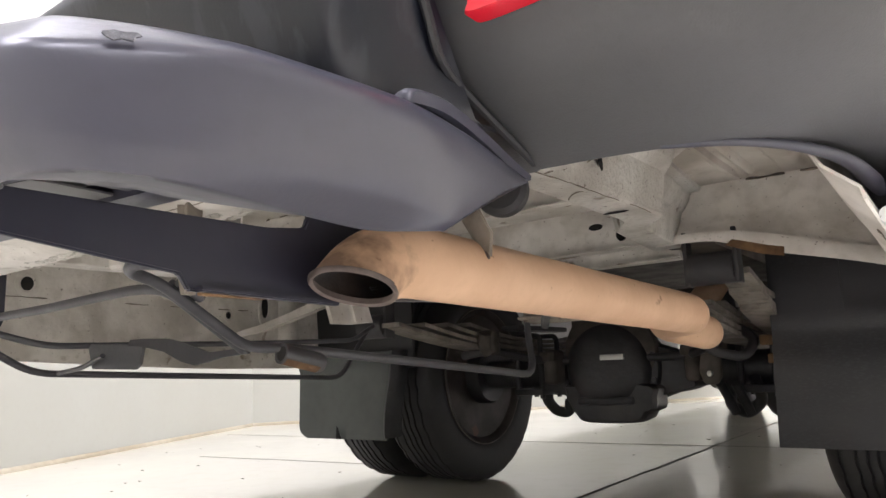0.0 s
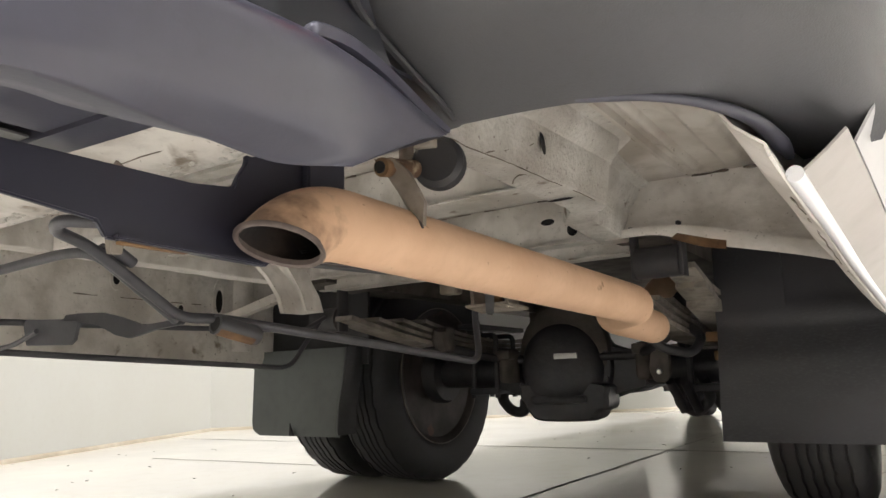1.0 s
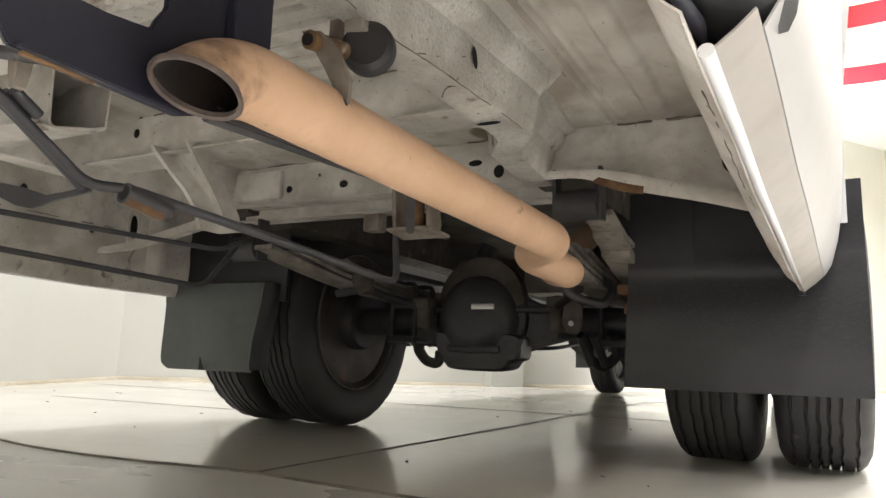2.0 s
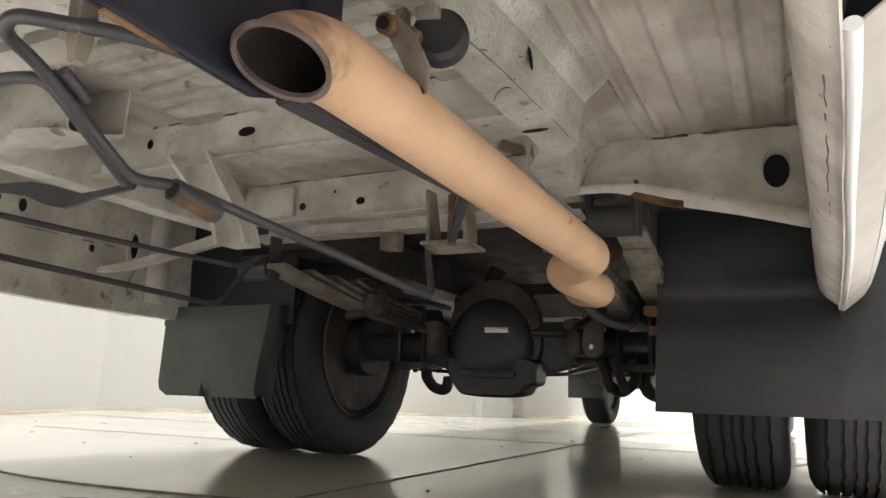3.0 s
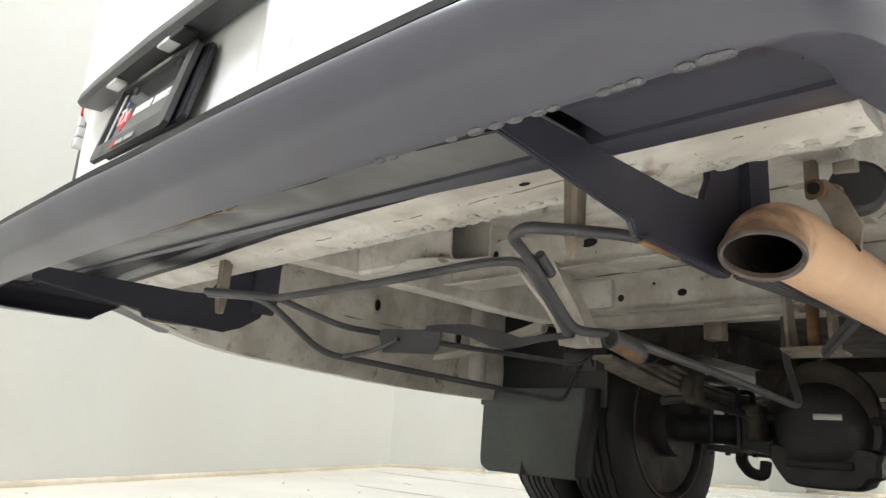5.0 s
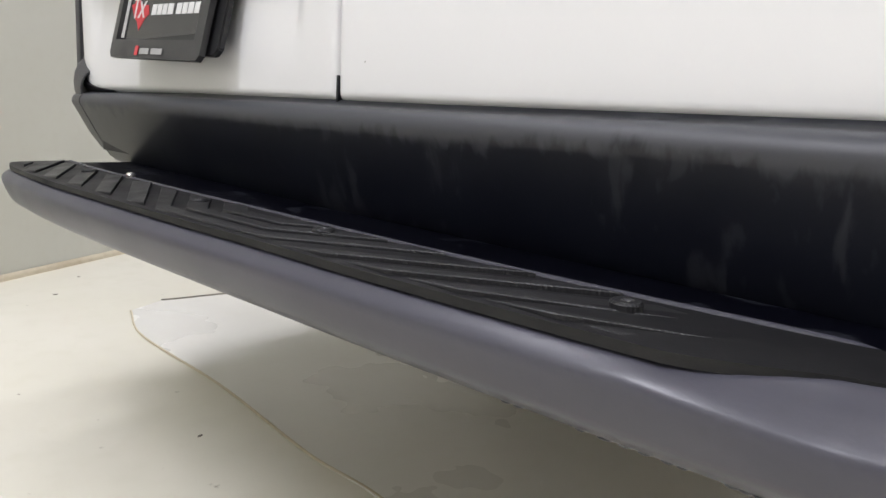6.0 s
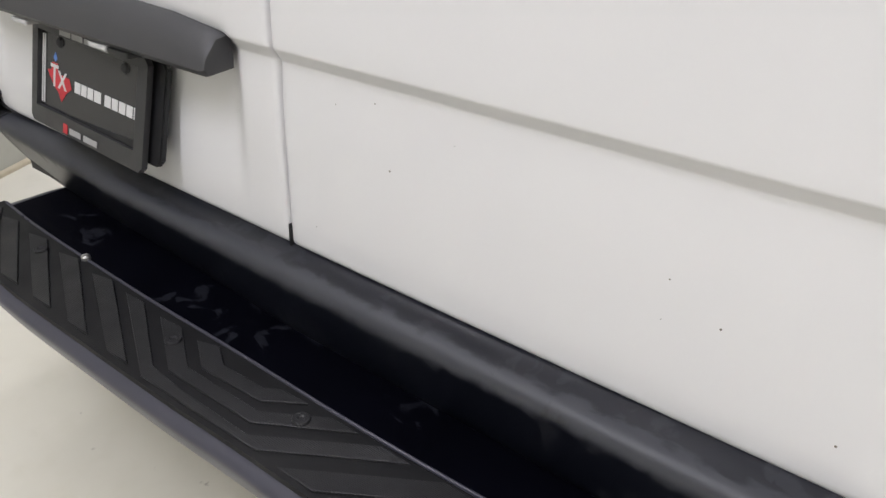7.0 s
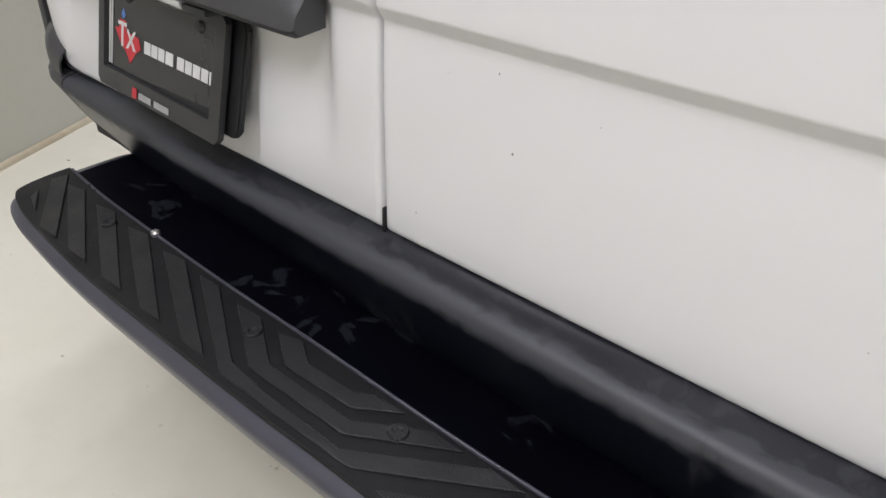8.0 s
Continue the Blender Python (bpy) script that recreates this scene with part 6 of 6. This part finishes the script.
for sx in (-1, 1):
    bm = bmesh.new()
    loft(bm, [[(DX + sx * u, AXLE_Y - d, HUB_Z + a), (DX + sx * u, AXLE_Y + d, HUB_Z + a), (DX + sx * u, AXLE_Y + d, HUB_Z - b), (DX + sx * u, AXLE_Y - d, HUB_Z - b)] for u, d, a, b in ((0.10, 0.07, 0.075, 0.085), (0.16, 0.062, 0.055, 0.065), (0.23, 0.052, 0.040, 0.048))])
    axle_part("tube_web", bm)
# drain ring of the lower cover
for sx, x in ((-1, -0.295), (1, 0.375)):
    bm = bmesh.new()
    for i, (zz, th) in enumerate(((0.392, 0.011), (0.405, 0.010), (0.418, 0.010), (0.431, 0.010))):
        ln = 0.72 - i * 0.10
        pts = [(x + (0.10 * sx * 0), AXLE_Y + u * ln, zz + 0.10 * (abs(u)) ** 2 * ln) for u in np.linspace(-1, 1, 15)]
        loft(bm, [[(p[0] - 0.035, p[1], p[2]), (p[0] + 0.035, p[1], p[2]), (p[0] + 0.035, p[1], p[2] + th), (p[0] - 0.035, p[1], p[2] + th)] for p in pts])
    axle_part("leaf_spring", bm, M_SPRING, "worn steel leaf spring pack")
    bm = bmesh.new()
    block(bm, (x - 0.05, AXLE_Y - 0.07, 0.272), (x + 0.05, AXLE_Y + 0.07, 0.292), 0.006)
    axle_part("spring_plate", bm)
    for yy in (-0.055, 0.055):
        bm = bmesh.new()
        sweep(bm, rounded([(x - 0.042, AXLE_Y + yy, 0.262), (x - 0.042, AXLE_Y + yy, 0.455), (x + 0.042, AXLE_Y + yy, 0.455), (x + 0.042, AXLE_Y + yy, 0.262)], 0.02), 0.008, 10)
        axle_part("u_bolt", bm)
    # lower shock eye: a hooked casting below the axle
    bm = bmesh.new()
    sweep(bm, rounded([(x + 0.02, AXLE_Y + 0.02, 0.285), (x + 0.0, AXLE_Y + 0.05, 0.25), (x + 0.01, AXLE_Y + 0.09, 0.215), (x + 0.045, AXLE_Y + 0.11, 0.208), (x + 0.055, AXLE_Y + 0.10, 0.25)], 0.02), 0.018, 10, True, 0.8)
    axle_part("shock_hook", bm)
    bm = bmesh.new()
    block(bm, (x - 0.03, AXLE_Y - 0.16, 0.47), (x + 0.03, AXLE_Y + 0.16, 0.485), 0.004)
    axle_part("bump_pad", bm)
# dampers
for a, b in (((-0.10, 2.12, 0.60), (-0.22, 2.06, 0.30)), ((0.24, 2.12, 0.60), (0.30, 2.06, 0.30))):
    bm = bmesh.new()
    a, b = Vector(a), Vector(b)
    sweep(bm, [a, a.lerp(b, 0.48), a.lerp(b, 0.5), a.lerp(b, 0.95), b], [0.030, 0.030, 0.022, 0.022, 0.018], 16)
    axle_part("damper", bm, None, "black tubular damper")
# anti-roll bar with drop links
bm = bar([(-0.33, 1.60, 0.395), (-0.235, 1.60, 0.408), (-0.21, 1.72, 0.385), (-0.18, 1.86, 0.372), (0.20, 1.88, 0.372), (0.27, 1.76, 0.38), (0.36, 1.62, 0.40)], 0.0115, 0.04)
axle_part("anti_roll_bar", bm, None, "dark anti-roll bar")
for x in (-0.17, 0.24):
    bm = bmesh.new()
    block(bm, (x - 0.020, 1.80, 0.305), (x + 0.020, 1.87, 0.405), 0.016, None, 3)
    block(bm, (x - 0.024, 1.79, 0.372), (x + 0.024, 1.83, 0.400), 0.006)
    axle_part("bar_clamp", bm, M_GRIME)
bm = bar([(-0.235, 1.57, 0.452), (-0.245, 1.575, 0.425), (-0.235, 1.59, 0.398)], 0.018, 0.02)
block(bm, (-0.262, 1.575, 0.395), (-0.212, 1.615, 0.462), 0.014, None, 3)
axle_part("drop_link", bm, M_GRIME)
for x0 in (-0.50, 0.53):
    bm = bmesh.new()
    lathe(bm, [(0.0, -0.03), (0.085, -0.03), (0.092, -0.02), (0.092, 0.02), (0.06, 0.035), (0.0, 0.035)], Matrix.Translation((x0, AXLE_Y, HUB_Z)) @ pose(0, 0, 0, 0, 90 if x0 > 0 else -90, 0), 32)
    axle_part("brake_shield", bm)
# hand-brake cable and prop shaft
axle_part("brake_cable", bar([(-0.42, 2.05, 0.28), (-0.2, 2.10, 0.265), (0.1, 2.2, 0.27), (0.2, 2.6, 0.33)], 0.006, 0.06))
bm = bmesh.new()
sweep(bm, [(DX, AXLE_Y + 0.28, 0.35), (DX, 3.6, 0.42), (DX, 5.2, 0.50)], 0.035, 16)
axle_part("prop_shaft", bm)

# spring shackles and rubber bushes at the rails' ends
for x, y, z in ((0.468, 1.262, 0.520), (-0.355, 1.262, 0.470)):
    bm = bmesh.new()
    lathe(bm, [(0.010, -0.04), (0.030, -0.04), (0.030, 0.04), (0.010, 0.04)], Matrix.Translation((x, y, z)) @ pose(0, 0, 0, 0, 90, 0), 20)
    block(bm, (x - 0.048, y - 0.018, z - 0.03), (x - 0.040, y + 0.018, z + 0.07), 0.003)
    block(bm, (x + 0.040, y - 0.018, z - 0.03), (x + 0.048, y + 0.018, z + 0.07), 0.003)
    axle_part("shackle", bm)
for k in range(3):
    bm = bmesh.new()
    y0, z0 = 1.34 + 0.07 * k, 0.515 - 0.030 * k
    loft(bm, [[(0.452, y, z), (0.512, y, z), (0.512, y, z + 0.011), (0.452, y, z + 0.011)] for y, z in ((y0, z0), (y0 + 0.12, z0 - 0.030), (1.9, z0 - 0.075))])
    axle_part("spring_leaf", bm, M_SPRING)
for y, z in ((1.60, 0.385), (1.66, 0.345)):
    bm = bmesh.new()
    block(bm, (0.455, y, z), (0.505, y + 0.05, z + 0.022), 0.004)
    axle_part("bracket_lug", bm, M_RUST, "rust-brown bracket lug")
axle_part("brake_pipe", bar([(0.32, 1.56, 0.42), (0.36, 1.58, 0.375), (0.42, 1.62, 0.36), (0.44, 1.64, 0.40), (0.40, 1.66, 0.43)], 0.011, 0.03))
bm = bmesh.new()
plate(bm, [(0.268, 1.74, 0.452), (0.300, 1.74, 0.456), (0.318, 1.74, 0.430), (0.316, 1.74, 0.395), (0.330, 1.74, 0.370), (0.330, 1.74, 0.318), (0.316, 1.74, 0.298), (0.288, 1.74, 0.300), (0.276, 1.74, 0.330), (0.284, 1.74, 0.375), (0.276, 1.74, 0.41)], (0, 0.016, 0), 0.003)
link = axle_part("link_plate", bm, M_GRIME, "grimy waisted link plate")
for bx, bz in ((0.297, 0.405), (0.303, 0.325)):
    bm = bmesh.new()
    lathe(bm, [(0.0, -0.006), (0.006, -0.005), (0.008, 0.0), (0.0, 0.0)], Matrix.Translation((bx, 1.738, bz)) @ pose(0, 0, 0, -90, 0, 0), 8)
    part("link_bolt", bm, M_SILVER, link, "worn bolt head")
for hx in (0.302, 0.338):
    axle_part("shock_fork", bar([(hx, 1.82, 0.30), (hx + 0.006, 1.86, 0.262), (hx + 0.016, 1.88, 0.222)], 0.012, 0.02))
axle_part("shock_hook", bar([(0.315, 1.86, 0.30), (0.30, 1.90, 0.24), (0.33, 1.95, 0.215), (0.37, 1.95, 0.25), (0.365, 1.9, 0.31)], 0.015, 0.02))

# cross tubes and grimy floor parts ahead of the axle
bm = bmesh.new()
loft(bm, [[(x, y, z) for y, z in ((2.55, 0.50), (2.62, 0.49), (2.64, 0.60), (2.55, 0.62))] for x in (-0.46, 0.40)])
sub("cross_member", bm, M_GRIME, "grimy cross member ahead of the axle")
bm = bmesh.new()
block(bm, (-0.05, 2.30, 0.46), (0.30, 2.42, 0.545), 0.015)
sub("cross_member", bm, M_CREAM)
bm = bmesh.new()
block(bm, (0.30, 3.1, 0.26), (0.62, 4.3, 0.46), 0.06)
sub("tank", bm, M_BLACK, "dark tank under the floor")
bm = bmesh.new()
sweep(bm, [(0.1, 2.6, 0.34), (0.1, 4.4, 0.36)], 0.09, 18)
sub("silencer", bm, M_SPRING, "dull steel silencer")


# ---- mud flaps ----
def flap(outline, y, z0, z1, material, label, wave=0.004, fold=0.0):
    """A hanging sheet between two side lines (x at fractions of the height, from the top), with soft waves and one level fold."""
    bm = bmesh.new()
    grid = []
    for v in (*np.linspace(0.0, 0.9, 22), 0.93, 0.96, 0.985, 1.0):
        a = float(np.interp(v, [p[0] for p in outline], [p[1] for p in outline]))
        b = float(np.interp(v, [p[0] for p in outline], [p[2] for p in outline]))
        z = z1 + (z0 - z1) * v
        crease = fold * (math.exp(-((z - 0.440) / 0.012) ** 2) + 0.8 * (1.0 / (1.0 + math.exp((z - 0.365) / 0.016))))
        grid.append([(x, y + wave * math.sin(7 * x + 4 * z) + wave * 1.5 * noise.noise(Vector((x * 4, 0, z * 4))) - 0.012 * (z1 - z) - crease, z) for x in np.linspace(a, b, 26)])
    sheet(bm, grid, 0.006)
    return part("mud_flap", bm, material, van, label, 60)


right_flap = flap([(0.0, 0.500, 0.945), (0.5, 0.497, 0.948), (1.0, 0.488, 0.948)], 1.545, 0.178, 0.60, M_FLAP, "black rubber mud flap with dull smears", 0.004, 0.006)
bm = bmesh.new()
plate(bm, [(0.504, 1.531, 0.4415), (0.634, 1.531, 0.4440), (0.634, 1.537, 0.60), (0.506, 1.537, 0.60)], (0, -0.003, 0), 0.0008)
part("flap_panel", bm, M_FLAP, right_flap)
left_flap = flap([(0.0, -0.902, -0.508), (0.5, -0.905, -0.522), (0.86, -0.906, -0.534), (0.94, -0.900, -0.538), (1.0, -0.872, -0.542)], 1.515, 0.168, 0.42, M_FLAP_LIT, "dark grey mud flap with its lit tone in the colour", 0.003)
bm = bmesh.new()
rolled = smooth_line([(-0.505, 1.505, 0.42), (-0.512, 1.500, 0.34), (-0.528, 1.498, 0.26), (-0.537, 1.502, 0.20), (-0.541, 1.508, 0.176)], 24)
sheet(bm, [[p + Vector((dx, dy, 0)) for p in rolled] for dx, dy in ((-0.012, 0.004), (0.0, -0.004), (0.010, 0.006), (0.014, 0.024), (0.010, 0.050))], 0.004)
part("flap_fold", bm, M_FLAP, left_flap, "", 60)
bm = bmesh.new()
plate(bm, [(-0.735, 1.500, 0.169), (-0.712, 1.500, 0.169), (-0.722, 1.500, 0.186), (-0.732, 1.500, 0.206)], (0, -0.002, 0))
part("flap_nick", bm, M_HOLE, left_flap)
bm = bmesh.new()
block(bm, (-0.86, 1.58, 0.66), (-0.50, 2.40, 0.69), 0.01)
sub("arch_liner", bm, M_BLACK, "black wheel-arch liner")
bm = bmesh.new()
block(bm, (0.54, 1.58, 0.69), (0.90, 2.40, 0.70), 0.002)
sub("arch_liner", bm, M_BLACK, "black wheel-arch liner")


bm = bmesh.new()
block(bm, (-0.95, 1.547, 0.37), (-0.47, 1.557, 0.69), 0.002)
sub("arch_liner", bm, M_SEAL, "black wheel-arch liner")


bm = bmesh.new()
block(bm, (-0.86, 5.52, 0.20), (-0.58, 5.535, 0.42), 0.004)
part("mud_flap", bm, M_FLAP_LIT, van, "grey front mud flap in the lit rubber tone")


def bead(pts, r, name_label, material=None, n=50, wander=0.002):
    """An uneven dark line of old sealant, broken here and there; in corners it also paints crease shade."""
    line = smooth_line(pts, n)
    bm = bmesh.new()
    run = []
    for i, p in enumerate(line):
        keep = noise.noise(p * 23.0 + Vector((7, 3, 1))) > -0.28
        if keep:
            run.append(p + wander * noise.noise_vector(p * 40.0))
        if (not keep or i == n - 1) and len(run) > 2:
            sweep(bm, run, [r * (0.5 + 0.8 * abs(noise.noise(q * 60.0))) for q in run], 6)
        if not keep:
            run = []
    if len(bm.verts):
        tagged(sub("sealant_shade_bead", bm, material or M_CRACK, name_label, 60), name_label, kind="stuff")
    else:
        bm.free()


# seam lines outline the inner corners, painting their shade along with the sealant
bead([(0.517, 0.46, 0.6765), (0.517, 0.8, 0.6765), (0.522, 1.05, 0.6765), (0.53, 1.27, 0.678)], 0.0022, "dark cracked seam sealant that also paints crease shade")
bead([(0.535, 1.287, 0.678), (0.62, 1.288, 0.678), (0.74, 1.288, 0.676), (0.80, 1.288, 0.675)], 0.0028, "dark cracked seam sealant that also paints crease shade")
bead([(0.758, 0.45, 0.6765), (0.756, 0.8, 0.6765), (0.760, 1.2, 0.6765)], 0.0009, "dark crack in the sealant")
bead([(0.783, 0.54, 0.4525), (0.788, 0.64, 0.4425), (0.794, 0.80, 0.4265), (0.801, 0.95, 0.4145)], 0.0009, "dark crack in the sealant")
bead([(0.452, 0.46, 0.5755), (0.455, 0.62, 0.5752), (0.467, 0.80, 0.5745), (0.474, 0.95, 0.5745)], 0.0010, "hairline crack along the rail")
bead([(0.455, 0.66, 0.578), (0.461, 0.70, 0.590), (0.462, 0.73, 0.600), (0.470, 0.76, 0.612)], 0.0011, "hairline crack across the rail", n=24)
bead([(0.420, 0.79, 0.5745), (0.445, 0.76, 0.5745), (0.462, 0.77, 0.5755)], 0.0012, "hairline crack across the rail", n=20)
bead([(-0.47, 0.916, 0.688), (-0.2, 0.916, 0.688), (0.1, 0.916, 0.688), (0.38, 0.916, 0.688)], 0.0022, "dark cracked seam sealant that also paints crease shade")
bead([(-0.47, 1.310, 0.687), (-0.2, 1.310, 0.687), (0.1, 1.310, 0.687), (0.36, 1.310, 0.687)], 0.0022, "dark cracked seam sealant that also paints crease shade")
bead([(-0.76, 0.299, 0.5065), (-0.3, 0.299, 0.5065), (0.1, 0.299, 0.5065), (0.50, 0.299, 0.5065)], 0.0007, "dark cracked seam sealant that also paints crease shade")
bead([(-0.8565, 0.55, 0.555), (-0.8565, 0.9, 0.552), (-0.8565, 1.3, 0.55)], 0.0018, "dark cracked seam sealant that also paints crease shade")
bead([(-0.852, 0.42, 0.69), (-0.852, 0.9, 0.69), (-0.852, 1.45, 0.69)], 0.003, "dark cracked seam sealant that also paints crease shade")
bead([(-0.500, 0.46, 0.686), (-0.49, 0.9, 0.686), (-0.48, 1.3, 0.686)], 0.002, "dark cracked seam sealant that also paints crease shade")


# ---- plate holder on the left door ----
def plate_holder():
    """Licence plate holder with a dealer insert; the lettering is drawn as plain bars."""
    root = new("plate_holder")
    root.parent = van
    tagged(root, "black plastic number plate frame with a dealer insert")
    tilt = pose(-0.479, 0.181, 0.7560, -12.0, 1.9, 0)
    w, h = 0.154, 0.0795

    def lay(name, outline, y0, depth, material, label="", bevel=0.0):
        bm = bmesh.new()
        plate(bm, [tilt @ Vector((x, y0, z)) for x, z in outline], tilt.to_3x3() @ Vector((0, depth, 0)), bevel)
        return part(name, bm, material, root, label)

    def rect(x0, x1, z0, z1):
        return [(x0, z0), (x1, z0), (x1, z1), (x0, z1)]

    def chamfer(x0, x1, z0, z1, c):
        return [(x0 + c, z0), (x1 - c, z0), (x1, z0 + c), (x1, z1 - c), (x1 - c, z1), (x0 + c, z1), (x0, z1 - c), (x0, z0 + c)]

    lay("backing", chamfer(-w + 0.016, w + 0.020, -h + 0.012, h + 0.001, 0.01), -0.006, 0.010, M_SEAL, "", 0.002)
    lay("insert", rect(-0.144, 0.144, -0.062, 0.071), -0.0155, 0.002, M_INSERT, "glossy dark dealer insert")
    frame_bm = bmesh.new()
    outer = chamfer(-w, w, -h, h, 0.008)
    inner = [(-0.134, -0.051), (0.134, -0.051), (0.134, -0.051), (0.134, 0.066), (0.134, 0.066), (-0.134, 0.066), (-0.134, 0.066), (-0.134, -0.051)]
    rings = [[tilt @ Vector((x, y, z)) for x, z in o] for o, y in ((outer, -0.012), (outer, -0.021), (inner, -0.023), (inner, -0.0135))]
    loft(frame_bm, rings + [rings[0]], True, False)
    part("surround", frame_bm, M_PLATE, root, "black plastic surround")
    lay("slot", [(-0.060, -0.0505), (0.1335, -0.0505), (0.1335, -0.0390), (-0.060, -0.0485)], -0.0160, 0.0004, M_SEAL, "dark gap under the insert")
    # words as bars
    for x0, x1 in ((-0.036, -0.020), (-0.0175, -0.0025), (0.000, 0.015), (0.018, 0.036), (0.046, 0.062), (0.065, 0.080), (0.083, 0.099), (0.102, 0.117), (0.120, 0.1325)):
        lay("print_bar", rect(x0, x1, -0.010, 0.0065), -0.0162, 0.0006, M_PRINT, "white printed bar")
    lay("print_shape", [(-0.116, 0.008), (-0.104, 0.010), (-0.103, 0.022), (-0.086, 0.022), (-0.085, 0.008), (-0.052, 0.006), (-0.045, -0.008), (-0.060, -0.018), (-0.0725, -0.034), (-0.084, -0.020), (-0.098, -0.012)], -0.0162, 0.0006, M_PRINT_RED, "red printed shape")
    lay("print_star", [(-0.099, 0.029), (-0.0935, 0.038), (-0.088, 0.029), (-0.0935, 0.0235)], -0.0162, 0.0006, M_PRINT_BLUE, "blue printed mark")
    lay("print_bar", rect(-0.106, -0.083, 0.0145, 0.0195), -0.0168, 0.0006, M_PRINT, "white printed bar")
    lay("print_bar", rect(-0.097, -0.092, -0.0143, 0.0145), -0.0168, 0.0006, M_PRINT, "white printed bar")
    lay("print_bar", [(-0.084, -0.0143), (-0.0785, -0.0143), (-0.058, 0.0125), (-0.0635, 0.0125)], -0.0168, 0.0006, M_PRINT, "white printed bar")
    lay("print_bar", [(-0.0635, -0.0143), (-0.058, -0.0143), (-0.0785, 0.0125), (-0.084, 0.0125)], -0.0168, 0.0006, M_PRINT, "white printed bar")
    for x0, x1 in ((-0.034, -0.002), (0.006, 0.043)):
        lay("print_bar", rect(x0, x1, -0.0735, -0.0645), -0.0236, 0.0008, M_PRINT_DIM, "small grey printed bar")
    lay("print_bar", rect(-0.052, -0.040, -0.0755, -0.0610), -0.0236, 0.0008, M_PRINT_RED, "small red printed bar")
    for k in range(4):
        lay("print_bar", rect(-0.069 + k * 0.034, -0.039 + k * 0.034, 0.0685, 0.0765), -0.0236, 0.0008, M_PRINT_DIM, "small grey printed bar")
    for x in (-0.080, 0.094):
        bm = bmesh.new()
        lathe(bm, [(0.0, -0.004), (0.006, -0.003), (0.0085, 0.0), (0.0, 0.0)], tilt @ Matrix.Translation((x, -0.016, 0.0555)) @ pose(0, 0, 0, -90, 0, 0), 14)
        part("plate_screw", bm, M_SEAL, root)
    bm = bmesh.new()
    for x0 in (-0.132, -0.126):
        block(bm, (x0, -0.0165, -0.046), (x0 + 0.003, -0.0155, 0.060), 0, tilt)
    part("edge_stripe", bm, M_PRINT, root)


plate_holder()


def grab_rail():
    """Dark grip strip above the plate with the lamps in its underside."""
    root = new("grip_strip")
    root.parent = van
    tagged(root, "dark grey grip strip over the plate with lamp lenses below")
    rings = []
    for x, z0, z1, out in ((-0.84, 0.866, 0.890, 0.010), (-0.80, 0.850, 0.903, 0.022), (-0.70, 0.848, 0.907, 0.026), (-0.45, 0.847, 0.907, 0.027), (-0.26, 0.845, 0.901, 0.024), (-0.190, 0.8435, 0.893, 0.021), (-0.170, 0.8435, 0.889, 0.020), (-0.1655, 0.845, 0.886, 0.017)):
        rings.append([(x, 0.196, z0 + 0.004), (x, 0.178 - out, z0), (x, 0.170 - out, z0 + 0.008), (x, 0.172 - out * 0.9, z0 + (z1 - z0) * 0.5), (x, 0.184 - out * 0.6, z1), (x, 0.196, z1 + 0.004)])
    bm = bmesh.new()
    loft(bm, rings)
    part("grip", bm, M_BUMPER, root, smooth=50)
    for x in (-0.62, -0.40):
        bm = bmesh.new()
        block(bm, (x - 0.022, 0.150, 0.838), (x + 0.022, 0.172, 0.8455), 0.002)
        part("plate_lamp", bm, M_CLEAR, root, "small clear plate lamp")
    bm = bmesh.new()
    block(bm, (-0.375, 0.150, 0.836), (-0.325, 0.175, 0.8445), 0.003)
    part("latch_box", bm, M_SEAL, root)


grab_rail()
